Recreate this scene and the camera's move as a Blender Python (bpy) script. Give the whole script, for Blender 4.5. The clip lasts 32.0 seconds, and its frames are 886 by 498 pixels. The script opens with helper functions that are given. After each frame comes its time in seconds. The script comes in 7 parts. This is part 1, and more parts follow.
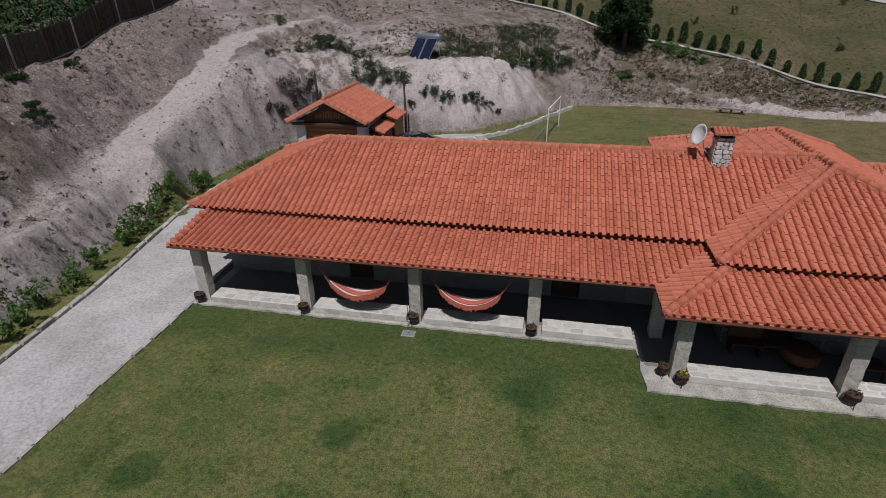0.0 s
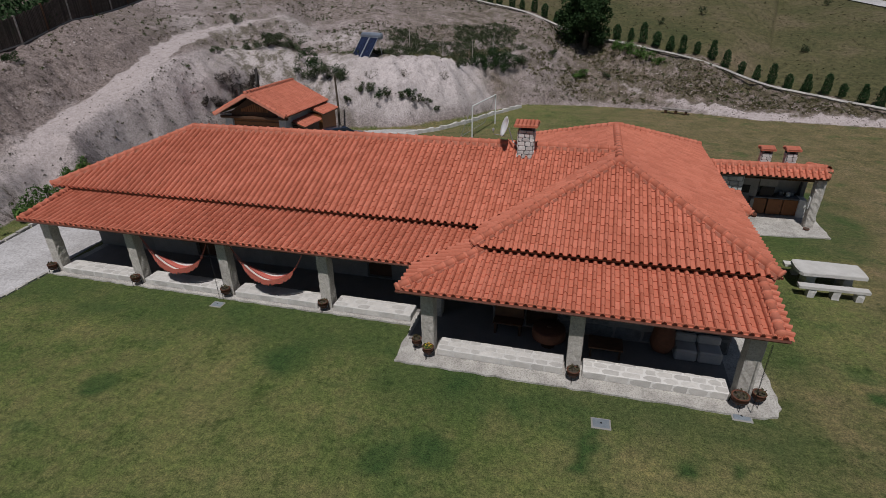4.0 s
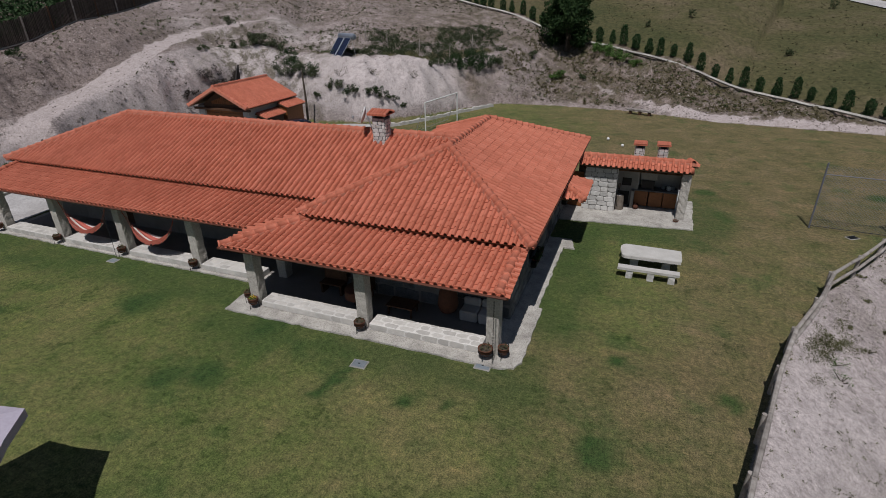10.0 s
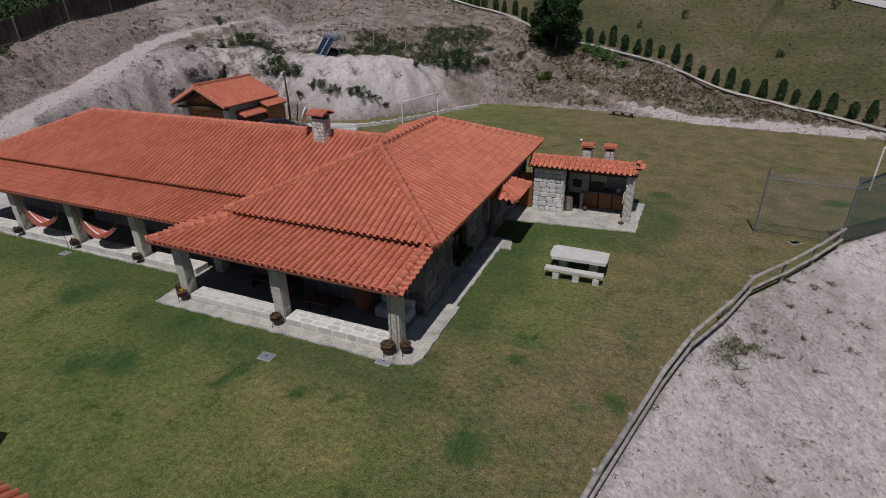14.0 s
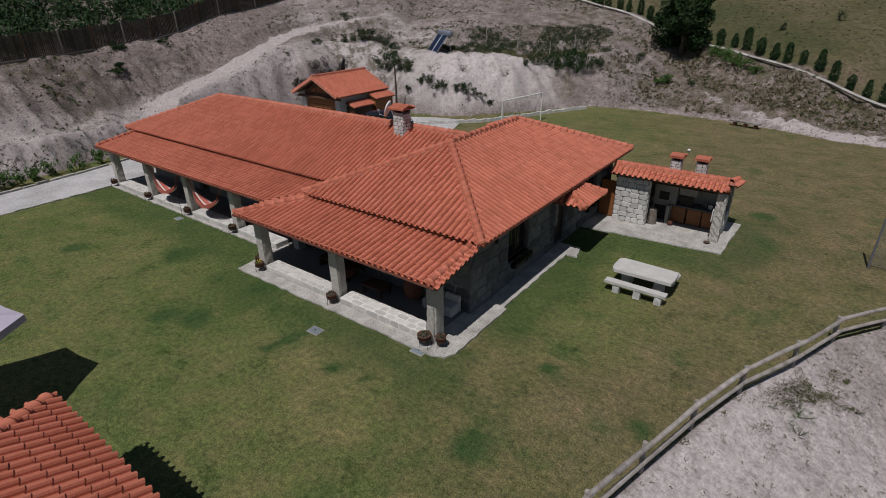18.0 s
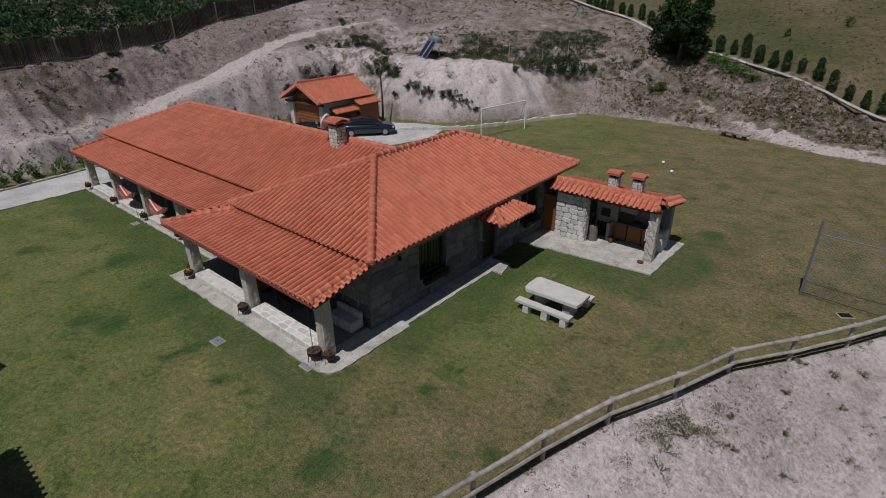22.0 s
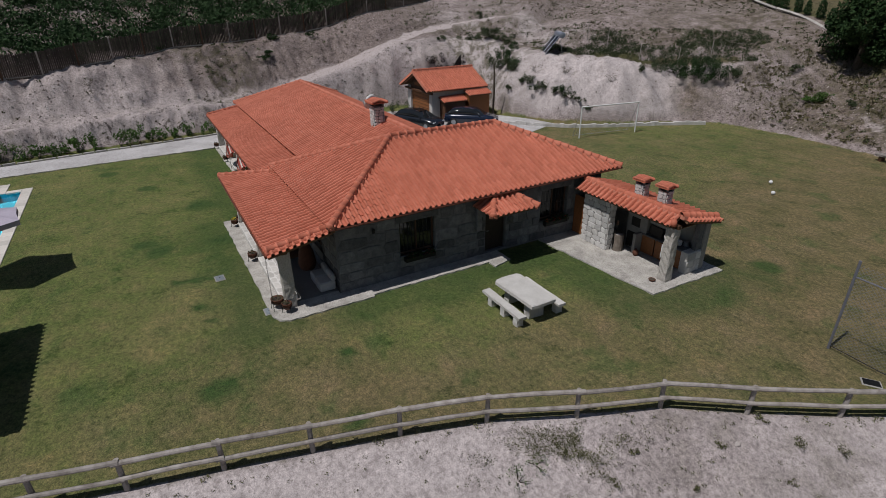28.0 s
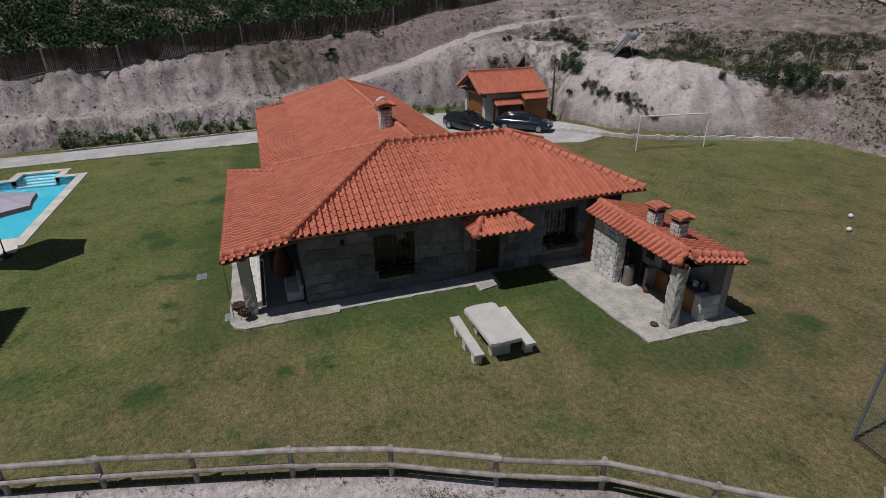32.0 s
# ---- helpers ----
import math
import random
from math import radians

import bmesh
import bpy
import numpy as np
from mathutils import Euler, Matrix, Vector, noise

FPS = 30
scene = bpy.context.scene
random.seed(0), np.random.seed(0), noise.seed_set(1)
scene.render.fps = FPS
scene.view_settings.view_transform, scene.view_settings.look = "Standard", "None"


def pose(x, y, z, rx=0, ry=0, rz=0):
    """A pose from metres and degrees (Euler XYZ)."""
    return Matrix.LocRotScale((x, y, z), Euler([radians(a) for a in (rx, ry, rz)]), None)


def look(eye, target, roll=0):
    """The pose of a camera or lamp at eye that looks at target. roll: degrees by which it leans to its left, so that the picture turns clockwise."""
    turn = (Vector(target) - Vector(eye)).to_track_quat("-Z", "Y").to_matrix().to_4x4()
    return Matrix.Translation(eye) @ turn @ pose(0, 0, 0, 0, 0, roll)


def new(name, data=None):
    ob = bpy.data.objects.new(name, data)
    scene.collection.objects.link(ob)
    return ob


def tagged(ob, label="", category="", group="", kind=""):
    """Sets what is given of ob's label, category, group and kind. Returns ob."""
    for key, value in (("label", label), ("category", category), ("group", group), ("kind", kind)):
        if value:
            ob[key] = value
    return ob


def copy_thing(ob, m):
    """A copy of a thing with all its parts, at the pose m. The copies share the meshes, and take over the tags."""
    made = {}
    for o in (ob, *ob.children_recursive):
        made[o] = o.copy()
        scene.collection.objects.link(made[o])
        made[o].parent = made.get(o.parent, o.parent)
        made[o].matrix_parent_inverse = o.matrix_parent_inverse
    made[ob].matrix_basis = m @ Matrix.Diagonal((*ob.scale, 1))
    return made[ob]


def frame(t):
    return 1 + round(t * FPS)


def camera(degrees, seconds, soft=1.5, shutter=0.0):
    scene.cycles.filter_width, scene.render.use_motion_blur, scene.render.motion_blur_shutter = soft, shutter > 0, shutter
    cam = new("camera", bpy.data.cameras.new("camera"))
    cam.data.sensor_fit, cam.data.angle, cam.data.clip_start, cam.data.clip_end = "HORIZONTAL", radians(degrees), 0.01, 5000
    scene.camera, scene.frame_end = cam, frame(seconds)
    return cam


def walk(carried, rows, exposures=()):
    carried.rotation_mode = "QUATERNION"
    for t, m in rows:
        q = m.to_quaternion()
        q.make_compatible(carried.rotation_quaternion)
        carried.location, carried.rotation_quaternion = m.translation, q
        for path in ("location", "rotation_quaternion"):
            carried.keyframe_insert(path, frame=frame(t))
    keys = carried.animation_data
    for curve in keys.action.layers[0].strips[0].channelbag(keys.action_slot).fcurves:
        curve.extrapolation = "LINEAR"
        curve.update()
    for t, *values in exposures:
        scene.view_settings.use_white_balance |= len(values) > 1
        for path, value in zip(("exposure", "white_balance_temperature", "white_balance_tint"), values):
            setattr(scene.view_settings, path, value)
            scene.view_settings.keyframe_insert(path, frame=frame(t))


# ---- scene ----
cam = camera(80.5, 32.0, soft=0.5)
PATH = [
    (0, (2.155, -0.114, 10.221), (1.785, 1.641, 9.336), -0.9),
    (0.5, (2.73, 0.089, 10.25), (2.35, 1.842, 9.364), -1.0),
    (1, (3.4, 0.233, 10.283), (2.97, 1.974, 9.396), -1.0),
    (1.5, (4.175, 0.338, 10.263), (3.722, 2.073, 9.377), -1.1),
    (2, (5.044, 0.344, 10.219), (4.584, 2.078, 9.335), -0.9),
    (2.5, (6.181, 0.353, 10.18), (5.71, 2.084, 9.296), -1.0),
    (3, (7.477, 0.341, 10.125), (6.998, 2.071, 9.242), -1.0),
    (3.5, (8.857, 0.321, 10.067), (8.377, 2.051, 9.187), -0.9),
    (4, (10.287, 0.307, 10.053), (9.804, 2.036, 9.173), -0.9),
    (4.5, (11.751, 0.328, 10.041), (11.265, 2.057, 9.161), -0.9),
    (6.5, (14.721, 0.355, 9.915), (14.207, 2.08, 9.043), -0.9),
    (7, (14.952, 0.351, 9.922), (14.435, 2.077, 9.053), -0.9),
    (7.5, (15.369, 0.333, 10.027), (14.851, 2.057, 9.155), -1.0),
    (8, (15.939, 0.259, 10.109), (15.424, 1.983, 9.235), -0.9),
    (8.5, (16.719, 0.266, 10.116), (16.204, 1.99, 9.243), -1.0),
    (9, (17.571, 0.231, 10.132), (17.057, 1.956, 9.259), -1.1),
    (9.5, (18.219, 0.19, 10.051), (17.604, 1.882, 9.181), -1.1),
    (10, (18.473, 0.203, 9.957), (17.816, 1.88, 9.088), -1.0),
    (10.5, (18.566, 0.151, 9.97), (17.865, 1.81, 9.099), -1.1),
    (11, (18.587, 0.141, 9.997), (17.875, 1.795, 9.126), -1.0),
    (11.5, (18.673, 0.191, 10.0), (17.959, 1.843, 9.129), -1.0),
    (12, (18.924, 0.287, 10.007), (18.211, 1.94, 9.136), -1.0),
    (12.5, (19.51, 0.485, 10.047), (18.797, 2.137, 9.175), -0.9),
    (13, (20.34, 0.725, 10.062), (19.627, 2.377, 9.19), -0.9),
    (13.5, (21.134, 0.961, 10.054), (20.42, 2.613, 9.182), -0.8),
    (14, (21.826, 1.173, 10.053), (21.107, 2.823, 9.182), -1.0),
    (14.5, (22.372, 1.363, 10.047), (21.56, 2.97, 9.176), -1.0),
    (15, (22.744, 1.491, 9.996), (21.876, 3.07, 9.128), -1.2),
    (15.5, (22.781, 1.529, 9.978), (21.82, 3.053, 9.111), -1.2),
    (17.5, (23.313, 1.832, 10.109), (22.263, 3.293, 9.235), -0.9),
    (18, (23.716, 2.009, 10.121), (22.633, 3.446, 9.247), -0.8),
    (18.5, (24.182, 2.272, 10.101), (23.082, 3.695, 9.227), -0.8),
    (19, (24.409, 2.475, 10.062), (23.269, 3.865, 9.186), -0.8),
    (19.5, (24.53, 2.681, 10.052), (23.369, 4.054, 9.175), -0.9),
    (20, (24.752, 3.001, 10.068), (23.584, 4.37, 9.195), -1.1),
    (20.5, (25.168, 3.31, 10.238), (23.999, 4.677, 9.362), -1.0),
    (21, (25.772, 3.769, 10.449), (24.602, 5.134, 9.572), -1.0),
    (21.5, (26.419, 4.304, 10.649), (25.246, 5.669, 9.776), -1.0),
    (22, (27.141, 4.942, 10.682), (25.965, 6.303, 9.807), -1.0),
    (22.5, (27.954, 5.729, 10.639), (26.721, 7.038, 9.763), -1.0),
    (23, (28.815, 6.597, 10.515), (27.552, 7.879, 9.642), -0.9),
    (23.5, (29.602, 7.479, 10.301), (28.274, 8.698, 9.435), -0.9),
    (24, (30.338, 8.096, 10.275), (28.993, 9.293, 9.405), -0.8),
    (24.5, (30.718, 8.343, 10.244), (29.315, 9.472, 9.374), -0.8),
    (25, (30.827, 8.374, 10.227), (29.404, 9.476, 9.353), -0.7),
    (25.5, (30.861, 8.444, 10.181), (29.417, 9.517, 9.306), -0.7),
    (27.5, (32.029, 9.694, 10.275), (30.485, 10.617, 9.402), -0.7),
    (28, (32.036, 9.91, 10.198), (30.467, 10.791, 9.326), -0.7),
    (28.5, (32.047, 10.221, 10.173), (30.472, 11.09, 9.301), -0.7),
    (29, (32.076, 10.71, 10.159), (30.482, 11.546, 9.287), -0.6),
    (29.5, (32.186, 11.431, 10.155), (30.561, 12.204, 9.284), -0.7),
    (30, (32.233, 12.19, 10.167), (30.599, 12.943, 9.294), -0.8),
    (30.5, (32.218, 13.036, 10.124), (30.558, 13.731, 9.251), -0.7),
    (31, (32.198, 13.848, 10.086), (30.51, 14.473, 9.214), -0.7),
    (31.5, (32.166, 14.291, 10.08), (30.469, 14.892, 9.208), -0.7),
    (32, (32.101, 14.417, 10.088), (30.395, 14.992, 9.217), -0.7),
]
walk(cam, [(t, look(eye, target, roll)) for t, eye, target, roll in PATH])

# ---------------------------------------------------------------- light
SUN_DIR = Vector((0.05, -0.5, 1.0)).normalized()      # towards the sun
world = bpy.data.worlds.new("sky")
scene.world = world
world.use_nodes = True
wn = world.node_tree.nodes
sky = wn.new("ShaderNodeTexSky")
sky.sky_type = "NISHITA"
sky.sun_disc = False
sky.sun_elevation = math.asin(SUN_DIR.z)
sky.sun_rotation = math.atan2(SUN_DIR.x, SUN_DIR.y)
sky.air_density, sky.dust_density = 1.0, 0.6
wn["Background"].inputs["Strength"].default_value = 0.05
world.node_tree.links.new(sky.outputs["Color"], wn["Background"].inputs["Color"])
sun = new("sun", bpy.data.lights.new("sun", "SUN"))
sun.data.energy, sun.data.angle, sun.data.color = 4.4, radians(0.53), (1.0, 0.97, 0.965)
sun.matrix_world = look((0, 0, 60), Vector((0, 0, 60)) - SUN_DIR)
scene.view_settings.exposure = -0.44


# ---------------------------------------------------------------- materials
class Nodes:
    """Short hand for one node material."""

    def __init__(self, name, rough=0.9, spec=0.25, metal=0.0):
        self.m = bpy.data.materials.new(name)
        self.m.use_nodes = True
        self.t = self.m.node_tree
        self.b = self.t.nodes["Principled BSDF"]
        self.b.inputs["Roughness"].default_value = rough
        self.b.inputs["Specular IOR Level"].default_value = spec
        self.b.inputs["Metallic"].default_value = metal
        self.pos = self.t.nodes.new("ShaderNodeNewGeometry")

    def link(self, a, b):
        self.t.links.new(a, b)

    def noise(self, scale, detail=4.0, rough=0.55, stretch=None):
        n = self.t.nodes.new("ShaderNodeTexNoise")
        n.inputs["Scale"].default_value = scale
        n.inputs["Detail"].default_value = detail
        n.inputs["Roughness"].default_value = rough
        src = self.pos.outputs["Position"]
        if stretch:
            mp = self.t.nodes.new("ShaderNodeMapping")
            mp.inputs["Scale"].default_value = stretch
            self.link(src, mp.inputs["Vector"])
            src = mp.outputs["Vector"]
        self.link(src, n.inputs["Vector"])
        return n.outputs["Fac"]

    def voronoi(self, scale, feature="F1", out="Distance"):
        n = self.t.nodes.new("ShaderNodeTexVoronoi")
        n.feature = feature
        n.inputs["Scale"].default_value = scale
        self.link(self.pos.outputs["Position"], n.inputs["Vector"])
        return n.outputs[out]

    def ramp(self, fac, stops):
        n = self.t.nodes.new("ShaderNodeValToRGB")
        e = n.color_ramp.elements
        while len(e) < len(stops):
            e.new(0.5)
        for el, (p, c) in zip(e, stops):
            el.position = p
            el.color = (*c, 1) if len(c) == 3 else c
        self.link(fac, n.inputs["Fac"])
        return n.outputs["Color"]

    def grey(self, fac, a, b, lo=0.0, hi=1.0):
        n = self.t.nodes.new("ShaderNodeMapRange")
        for key, v in (("From Min", a), ("From Max", b), ("To Min", lo), ("To Max", hi)):
            n.inputs[key].default_value = v
        self.link(fac, n.inputs["Value"])
        return n.outputs["Result"]

    def mix(self, fac, a, b, blend="MIX"):
        n = self.t.nodes.new("ShaderNodeMix")
        n.data_type, n.blend_type = "RGBA", blend
        for i, v in ((0, fac), (6, a), (7, b)):
            if hasattr(v, "links"):
                self.link(v, n.inputs[i])
            elif i == 0:
                n.inputs[i].default_value = v
            else:
                n.inputs[i].default_value = (*v, 1)
        return n.outputs[2]

    def math(self, op, a, b):
        n = self.t.nodes.new("ShaderNodeMath")
        n.operation = op
        for i, v in enumerate((a, b)):
            if hasattr(v, "links"):
                self.link(v, n.inputs[i])
            else:
                n.inputs[i].default_value = v
        return n.outputs[0]

    def attr(self, name):
        n = self.t.nodes.new("ShaderNodeAttribute")
        n.attribute_name = name
        return n.outputs["Fac"]

    def own(self):
        return self.t.nodes.new("ShaderNodeObjectInfo").outputs["Random"]

    def island(self):
        return self.pos.outputs["Random Per Island"]

    def done(self, colour, bump=None, strength=0.3, dist=0.02):
        if hasattr(colour, "links"):
            self.link(colour, self.b.inputs["Base Color"])
        else:
            self.b.inputs["Base Color"].default_value = (*colour, 1)
        if bump is not None:
            n = self.t.nodes.new("ShaderNodeBump")
            n.inputs["Strength"].default_value = strength
            n.inputs["Distance"].default_value = dist
            self.link(bump, n.inputs["Height"])
            self.link(n.outputs["Normal"], self.b.inputs["Normal"])
        return self.m


def plain(name, c1, c2, scale=6.0, rough=0.8, metal=0.0, bump=0.2, spec=0.3, vary="own", amount=0.25):
    """Two-scale mottled surface with a little change from piece to piece."""
    n = Nodes(name, rough, spec, metal)
    f = n.mix(0.4, n.ramp(n.noise(scale), [(0.3, c1), (0.7, c2)]), n.ramp(n.noise(scale * 7), [(0.35, c1), (0.7, c2)]))
    r = n.own() if vary == "own" else n.island()
    f = n.mix(1.0, f, n.ramp(r, [(0.0, (1 - amount,) * 3), (1.0, (1.0,) * 3)]), "MULTIPLY")
    return n.done(f, n.noise(scale * 5, 6), bump, 0.02)


def tile_material(name, vary):
    n = Nodes(name, 0.68, 0.34)
    r = n.own() if vary == "own" else n.island()
    base = n.ramp(r, [(0.0, (0.455, 0.137, 0.080)), (0.5, (0.512, 0.160, 0.096)), (1.0, (0.56, 0.184, 0.115))])
    wide = n.ramp(n.noise(0.35, 5), [(0.3, (0.86, 0.84, 0.84)), (0.7, (1.0, 1.0, 1.0))])
    fine = n.ramp(n.noise(14, 5), [(0.25, (0.88, 0.87, 0.86)), (0.6, (1.0, 1.0, 1.0))])
    c = n.mix(1.0, n.mix(1.0, base, wide, "MULTIPLY"), fine, "MULTIPLY")
    stain = n.grey(n.noise(2.2, 6, 0.7), 0.62, 0.8)
    return n.done(n.mix(n.math("MULTIPLY", stain, 0.45), c, (0.20, 0.075, 0.045)), n.noise(30, 4), 0.12, 0.01)


M_TILE = tile_material("terracotta_tiles", "island")
M_TILE_ONE = tile_material("terracotta_tile", "own")
M_BEDDING = plain("pinkish_ridge_mortar", (0.44, 0.150, 0.094), (0.56, 0.25, 0.175), 9, 0.95)
M_DECK = plain("roof_boards", (0.10, 0.055, 0.03), (0.16, 0.09, 0.05), 3)
M_FASCIA = plain("brown_gutter", (0.10, 0.035, 0.022), (0.15, 0.05, 0.03), 4, 0.5)
M_MORTAR = plain("grey_mortar", (0.26, 0.25, 0.235), (0.36, 0.345, 0.32), 5, 0.95)
# Darkened, slightly bluish granite: the side wall's shade is put into its colour.
M_GRANITE = plain("rough_granite_shade_toned", (0.10, 0.102, 0.108), (0.25, 0.248, 0.25), 5, 0.9, bump=0.8, amount=0.6)
# Mortar darkened for the same wall shade; also the chimneys' dark joints.
M_JOINT_D = plain("dark_joint_and_shade_mortar", (0.12, 0.12, 0.122), (0.19, 0.19, 0.188), 5, 0.95)
M_GRANITE_B = plain("pale_granite_blocks", (0.52, 0.505, 0.485), (0.74, 0.72, 0.69), 9, 0.9, bump=0.6, amount=0.35)
M_PAVER = plain("pale_paving_stone", (0.47, 0.45, 0.42), (0.66, 0.63, 0.59), 5, 0.9, bump=0.4, amount=0.28)
M_COLUMN = plain("hewn_beige_granite", (0.34, 0.315, 0.28), (0.66, 0.62, 0.57), 16, 0.95, bump=0.9, amount=0.15)
M_JOINT = plain("pale_joint_mortar", (0.58, 0.56, 0.53), (0.72, 0.70, 0.67), 6, 0.95)
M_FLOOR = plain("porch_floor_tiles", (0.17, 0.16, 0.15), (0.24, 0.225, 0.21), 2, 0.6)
M_PLASTER = plain("stone_wall_plaster", (0.22, 0.21, 0.195), (0.32, 0.305, 0.285), 3, 0.95)
M_WHITE = plain("white_paint", (0.66, 0.66, 0.65), (0.78, 0.78, 0.77), 4, 0.5, amount=0.08)
M_WOOD_D = plain("dark_stained_wood", (0.06, 0.03, 0.018), (0.13, 0.065, 0.035), 6, 0.6)
M_WOOD_O = plain("orange_varnished_wood", (0.20, 0.075, 0.025), (0.30, 0.12, 0.045), 8, 0.5)
M_IRON = plain("black_iron", (0.015, 0.015, 0.016), (0.03, 0.03, 0.03), 12, 0.5, 0.6)
M_RUST = plain("rust_brown_pot", (0.085, 0.035, 0.022), (0.15, 0.06, 0.035), 12, 0.85)
M_STEEL_D = plain("dull_blue_grey_steel", (0.13, 0.135, 0.16), (0.20, 0.205, 0.235), 9, 0.6, 0.2)
M_STEEL = plain("galvanised_steel", (0.34, 0.35, 0.37), (0.46, 0.47, 0.49), 9, 0.45, 0.5)
M_DARK = plain("dark_interior", (0.02, 0.018, 0.016), (0.035, 0.03, 0.028), 2, 0.8)


def timber_material():
    n = Nodes("weathered_grey_timber", 0.9, 0.2)
    g = n.noise(3.0, 6, 0.7)
    c = n.ramp(g, [(0.25, (0.15, 0.125, 0.11)), (0.5, (0.32, 0.29, 0.265)), (0.75, (0.47, 0.435, 0.41))])
    c = n.mix(1.0, c, n.ramp(n.own(), [(0, (0.75, 0.75, 0.75)), (1, (1, 1, 1))]), "MULTIPLY")
    knots = n.grey(n.voronoi(3.2), 0.0, 0.10)
    return n.done(n.mix(knots, (0.10, 0.08, 0.065), c), n.noise(40, 5), 0.4, 0.01)


M_TIMBER = timber_material()
M_BROWNFENCE = plain("dark_brown_fence_boards", (0.05, 0.038, 0.033), (0.115, 0.09, 0.078), 4, 0.9, vary="island", amount=0.5)


def glass_material():
    n = Nodes("dark_window_glass", 0.06, 0.5)
    return n.done((0.012, 0.014, 0.016))


M_GLASS = glass_material()


def leaf_material(name, a, b, c):
    n = Nodes(name, 0.85, 0.12)
    col = n.ramp(n.island(), [(0.0, a), (0.55, b), (1.0, c)])
    col = n.mix(1.0, col, n.ramp(n.noise(0.8), [(0.3, (0.7, 0.7, 0.7)), (0.7, (1, 1, 1))]), "MULTIPLY")
    return n.done(col)


M_LEAF = leaf_material("shrub_leaves", (0.04, 0.085, 0.02), (0.075, 0.15, 0.035), (0.13, 0.21, 0.06))
M_LEAF_DARK = leaf_material("dark_tree_leaves", (0.012, 0.028, 0.010), (0.026, 0.055, 0.018), (0.05, 0.085, 0.03))
M_LEAF_CYP = leaf_material("conifer_leaves", (0.014, 0.036, 0.013), (0.028, 0.066, 0.024), (0.05, 0.095, 0.036))
M_LEAF_DRY = leaf_material("dry_weeds", (0.045, 0.045, 0.022), (0.085, 0.08, 0.045), (0.15, 0.125, 0.075))
M_LEAF_WEED = leaf_material("green_weeds", (0.035, 0.055, 0.018), (0.065, 0.09, 0.03), (0.10, 0.12, 0.05))
M_FOREST = leaf_material("hillside_scrub_leaves", (0.026, 0.052, 0.020), (0.036, 0.070, 0.027), (0.048, 0.086, 0.034))
M_OLIVE = leaf_material("olive_weeds", (0.10, 0.10, 0.05), (0.16, 0.155, 0.08), (0.22, 0.205, 0.12))
M_SPARSE = leaf_material("sparse_slope_weeds", (0.07, 0.068, 0.035), (0.115, 0.12, 0.055), (0.165, 0.165, 0.085))
M_LEAF_BANK = leaf_material("grey_green_leaves", (0.032, 0.046, 0.022), (0.058, 0.078, 0.038), (0.095, 0.115, 0.058))
def crumb_material():
    n = Nodes("bank_crumbs", 0.97, 0.1)
    c = n.ramp(n.island(), [(0.0, (0.075, 0.062, 0.056)), (0.5, (0.165, 0.138, 0.126)), (0.8, (0.30, 0.26, 0.245)), (1.0, (0.50, 0.45, 0.43))])
    return n.done(n.mix(1.0, c, n.ramp(n.noise(9, 5), [(0.3, (0.7, 0.69, 0.68)), (0.6, (1, 1, 1))]), "MULTIPLY"), n.noise(30, 4), 0.4, 0.02)


M_CRUMB = crumb_material()
def grit_material():
    n = Nodes("pale_grit", 0.97, 0.1)
    c = n.ramp(n.island(), [(0.0, (0.15, 0.128, 0.118)), (0.4, (0.30, 0.262, 0.248)), (0.8, (0.46, 0.41, 0.395)), (1.0, (0.62, 0.57, 0.55))])
    return n.done(c, n.noise(30, 4), 0.4, 0.02)


M_GRIT = grit_material()
M_BARK = plain("bark", (0.05, 0.04, 0.03), (0.10, 0.08, 0.06), 8, 0.95)


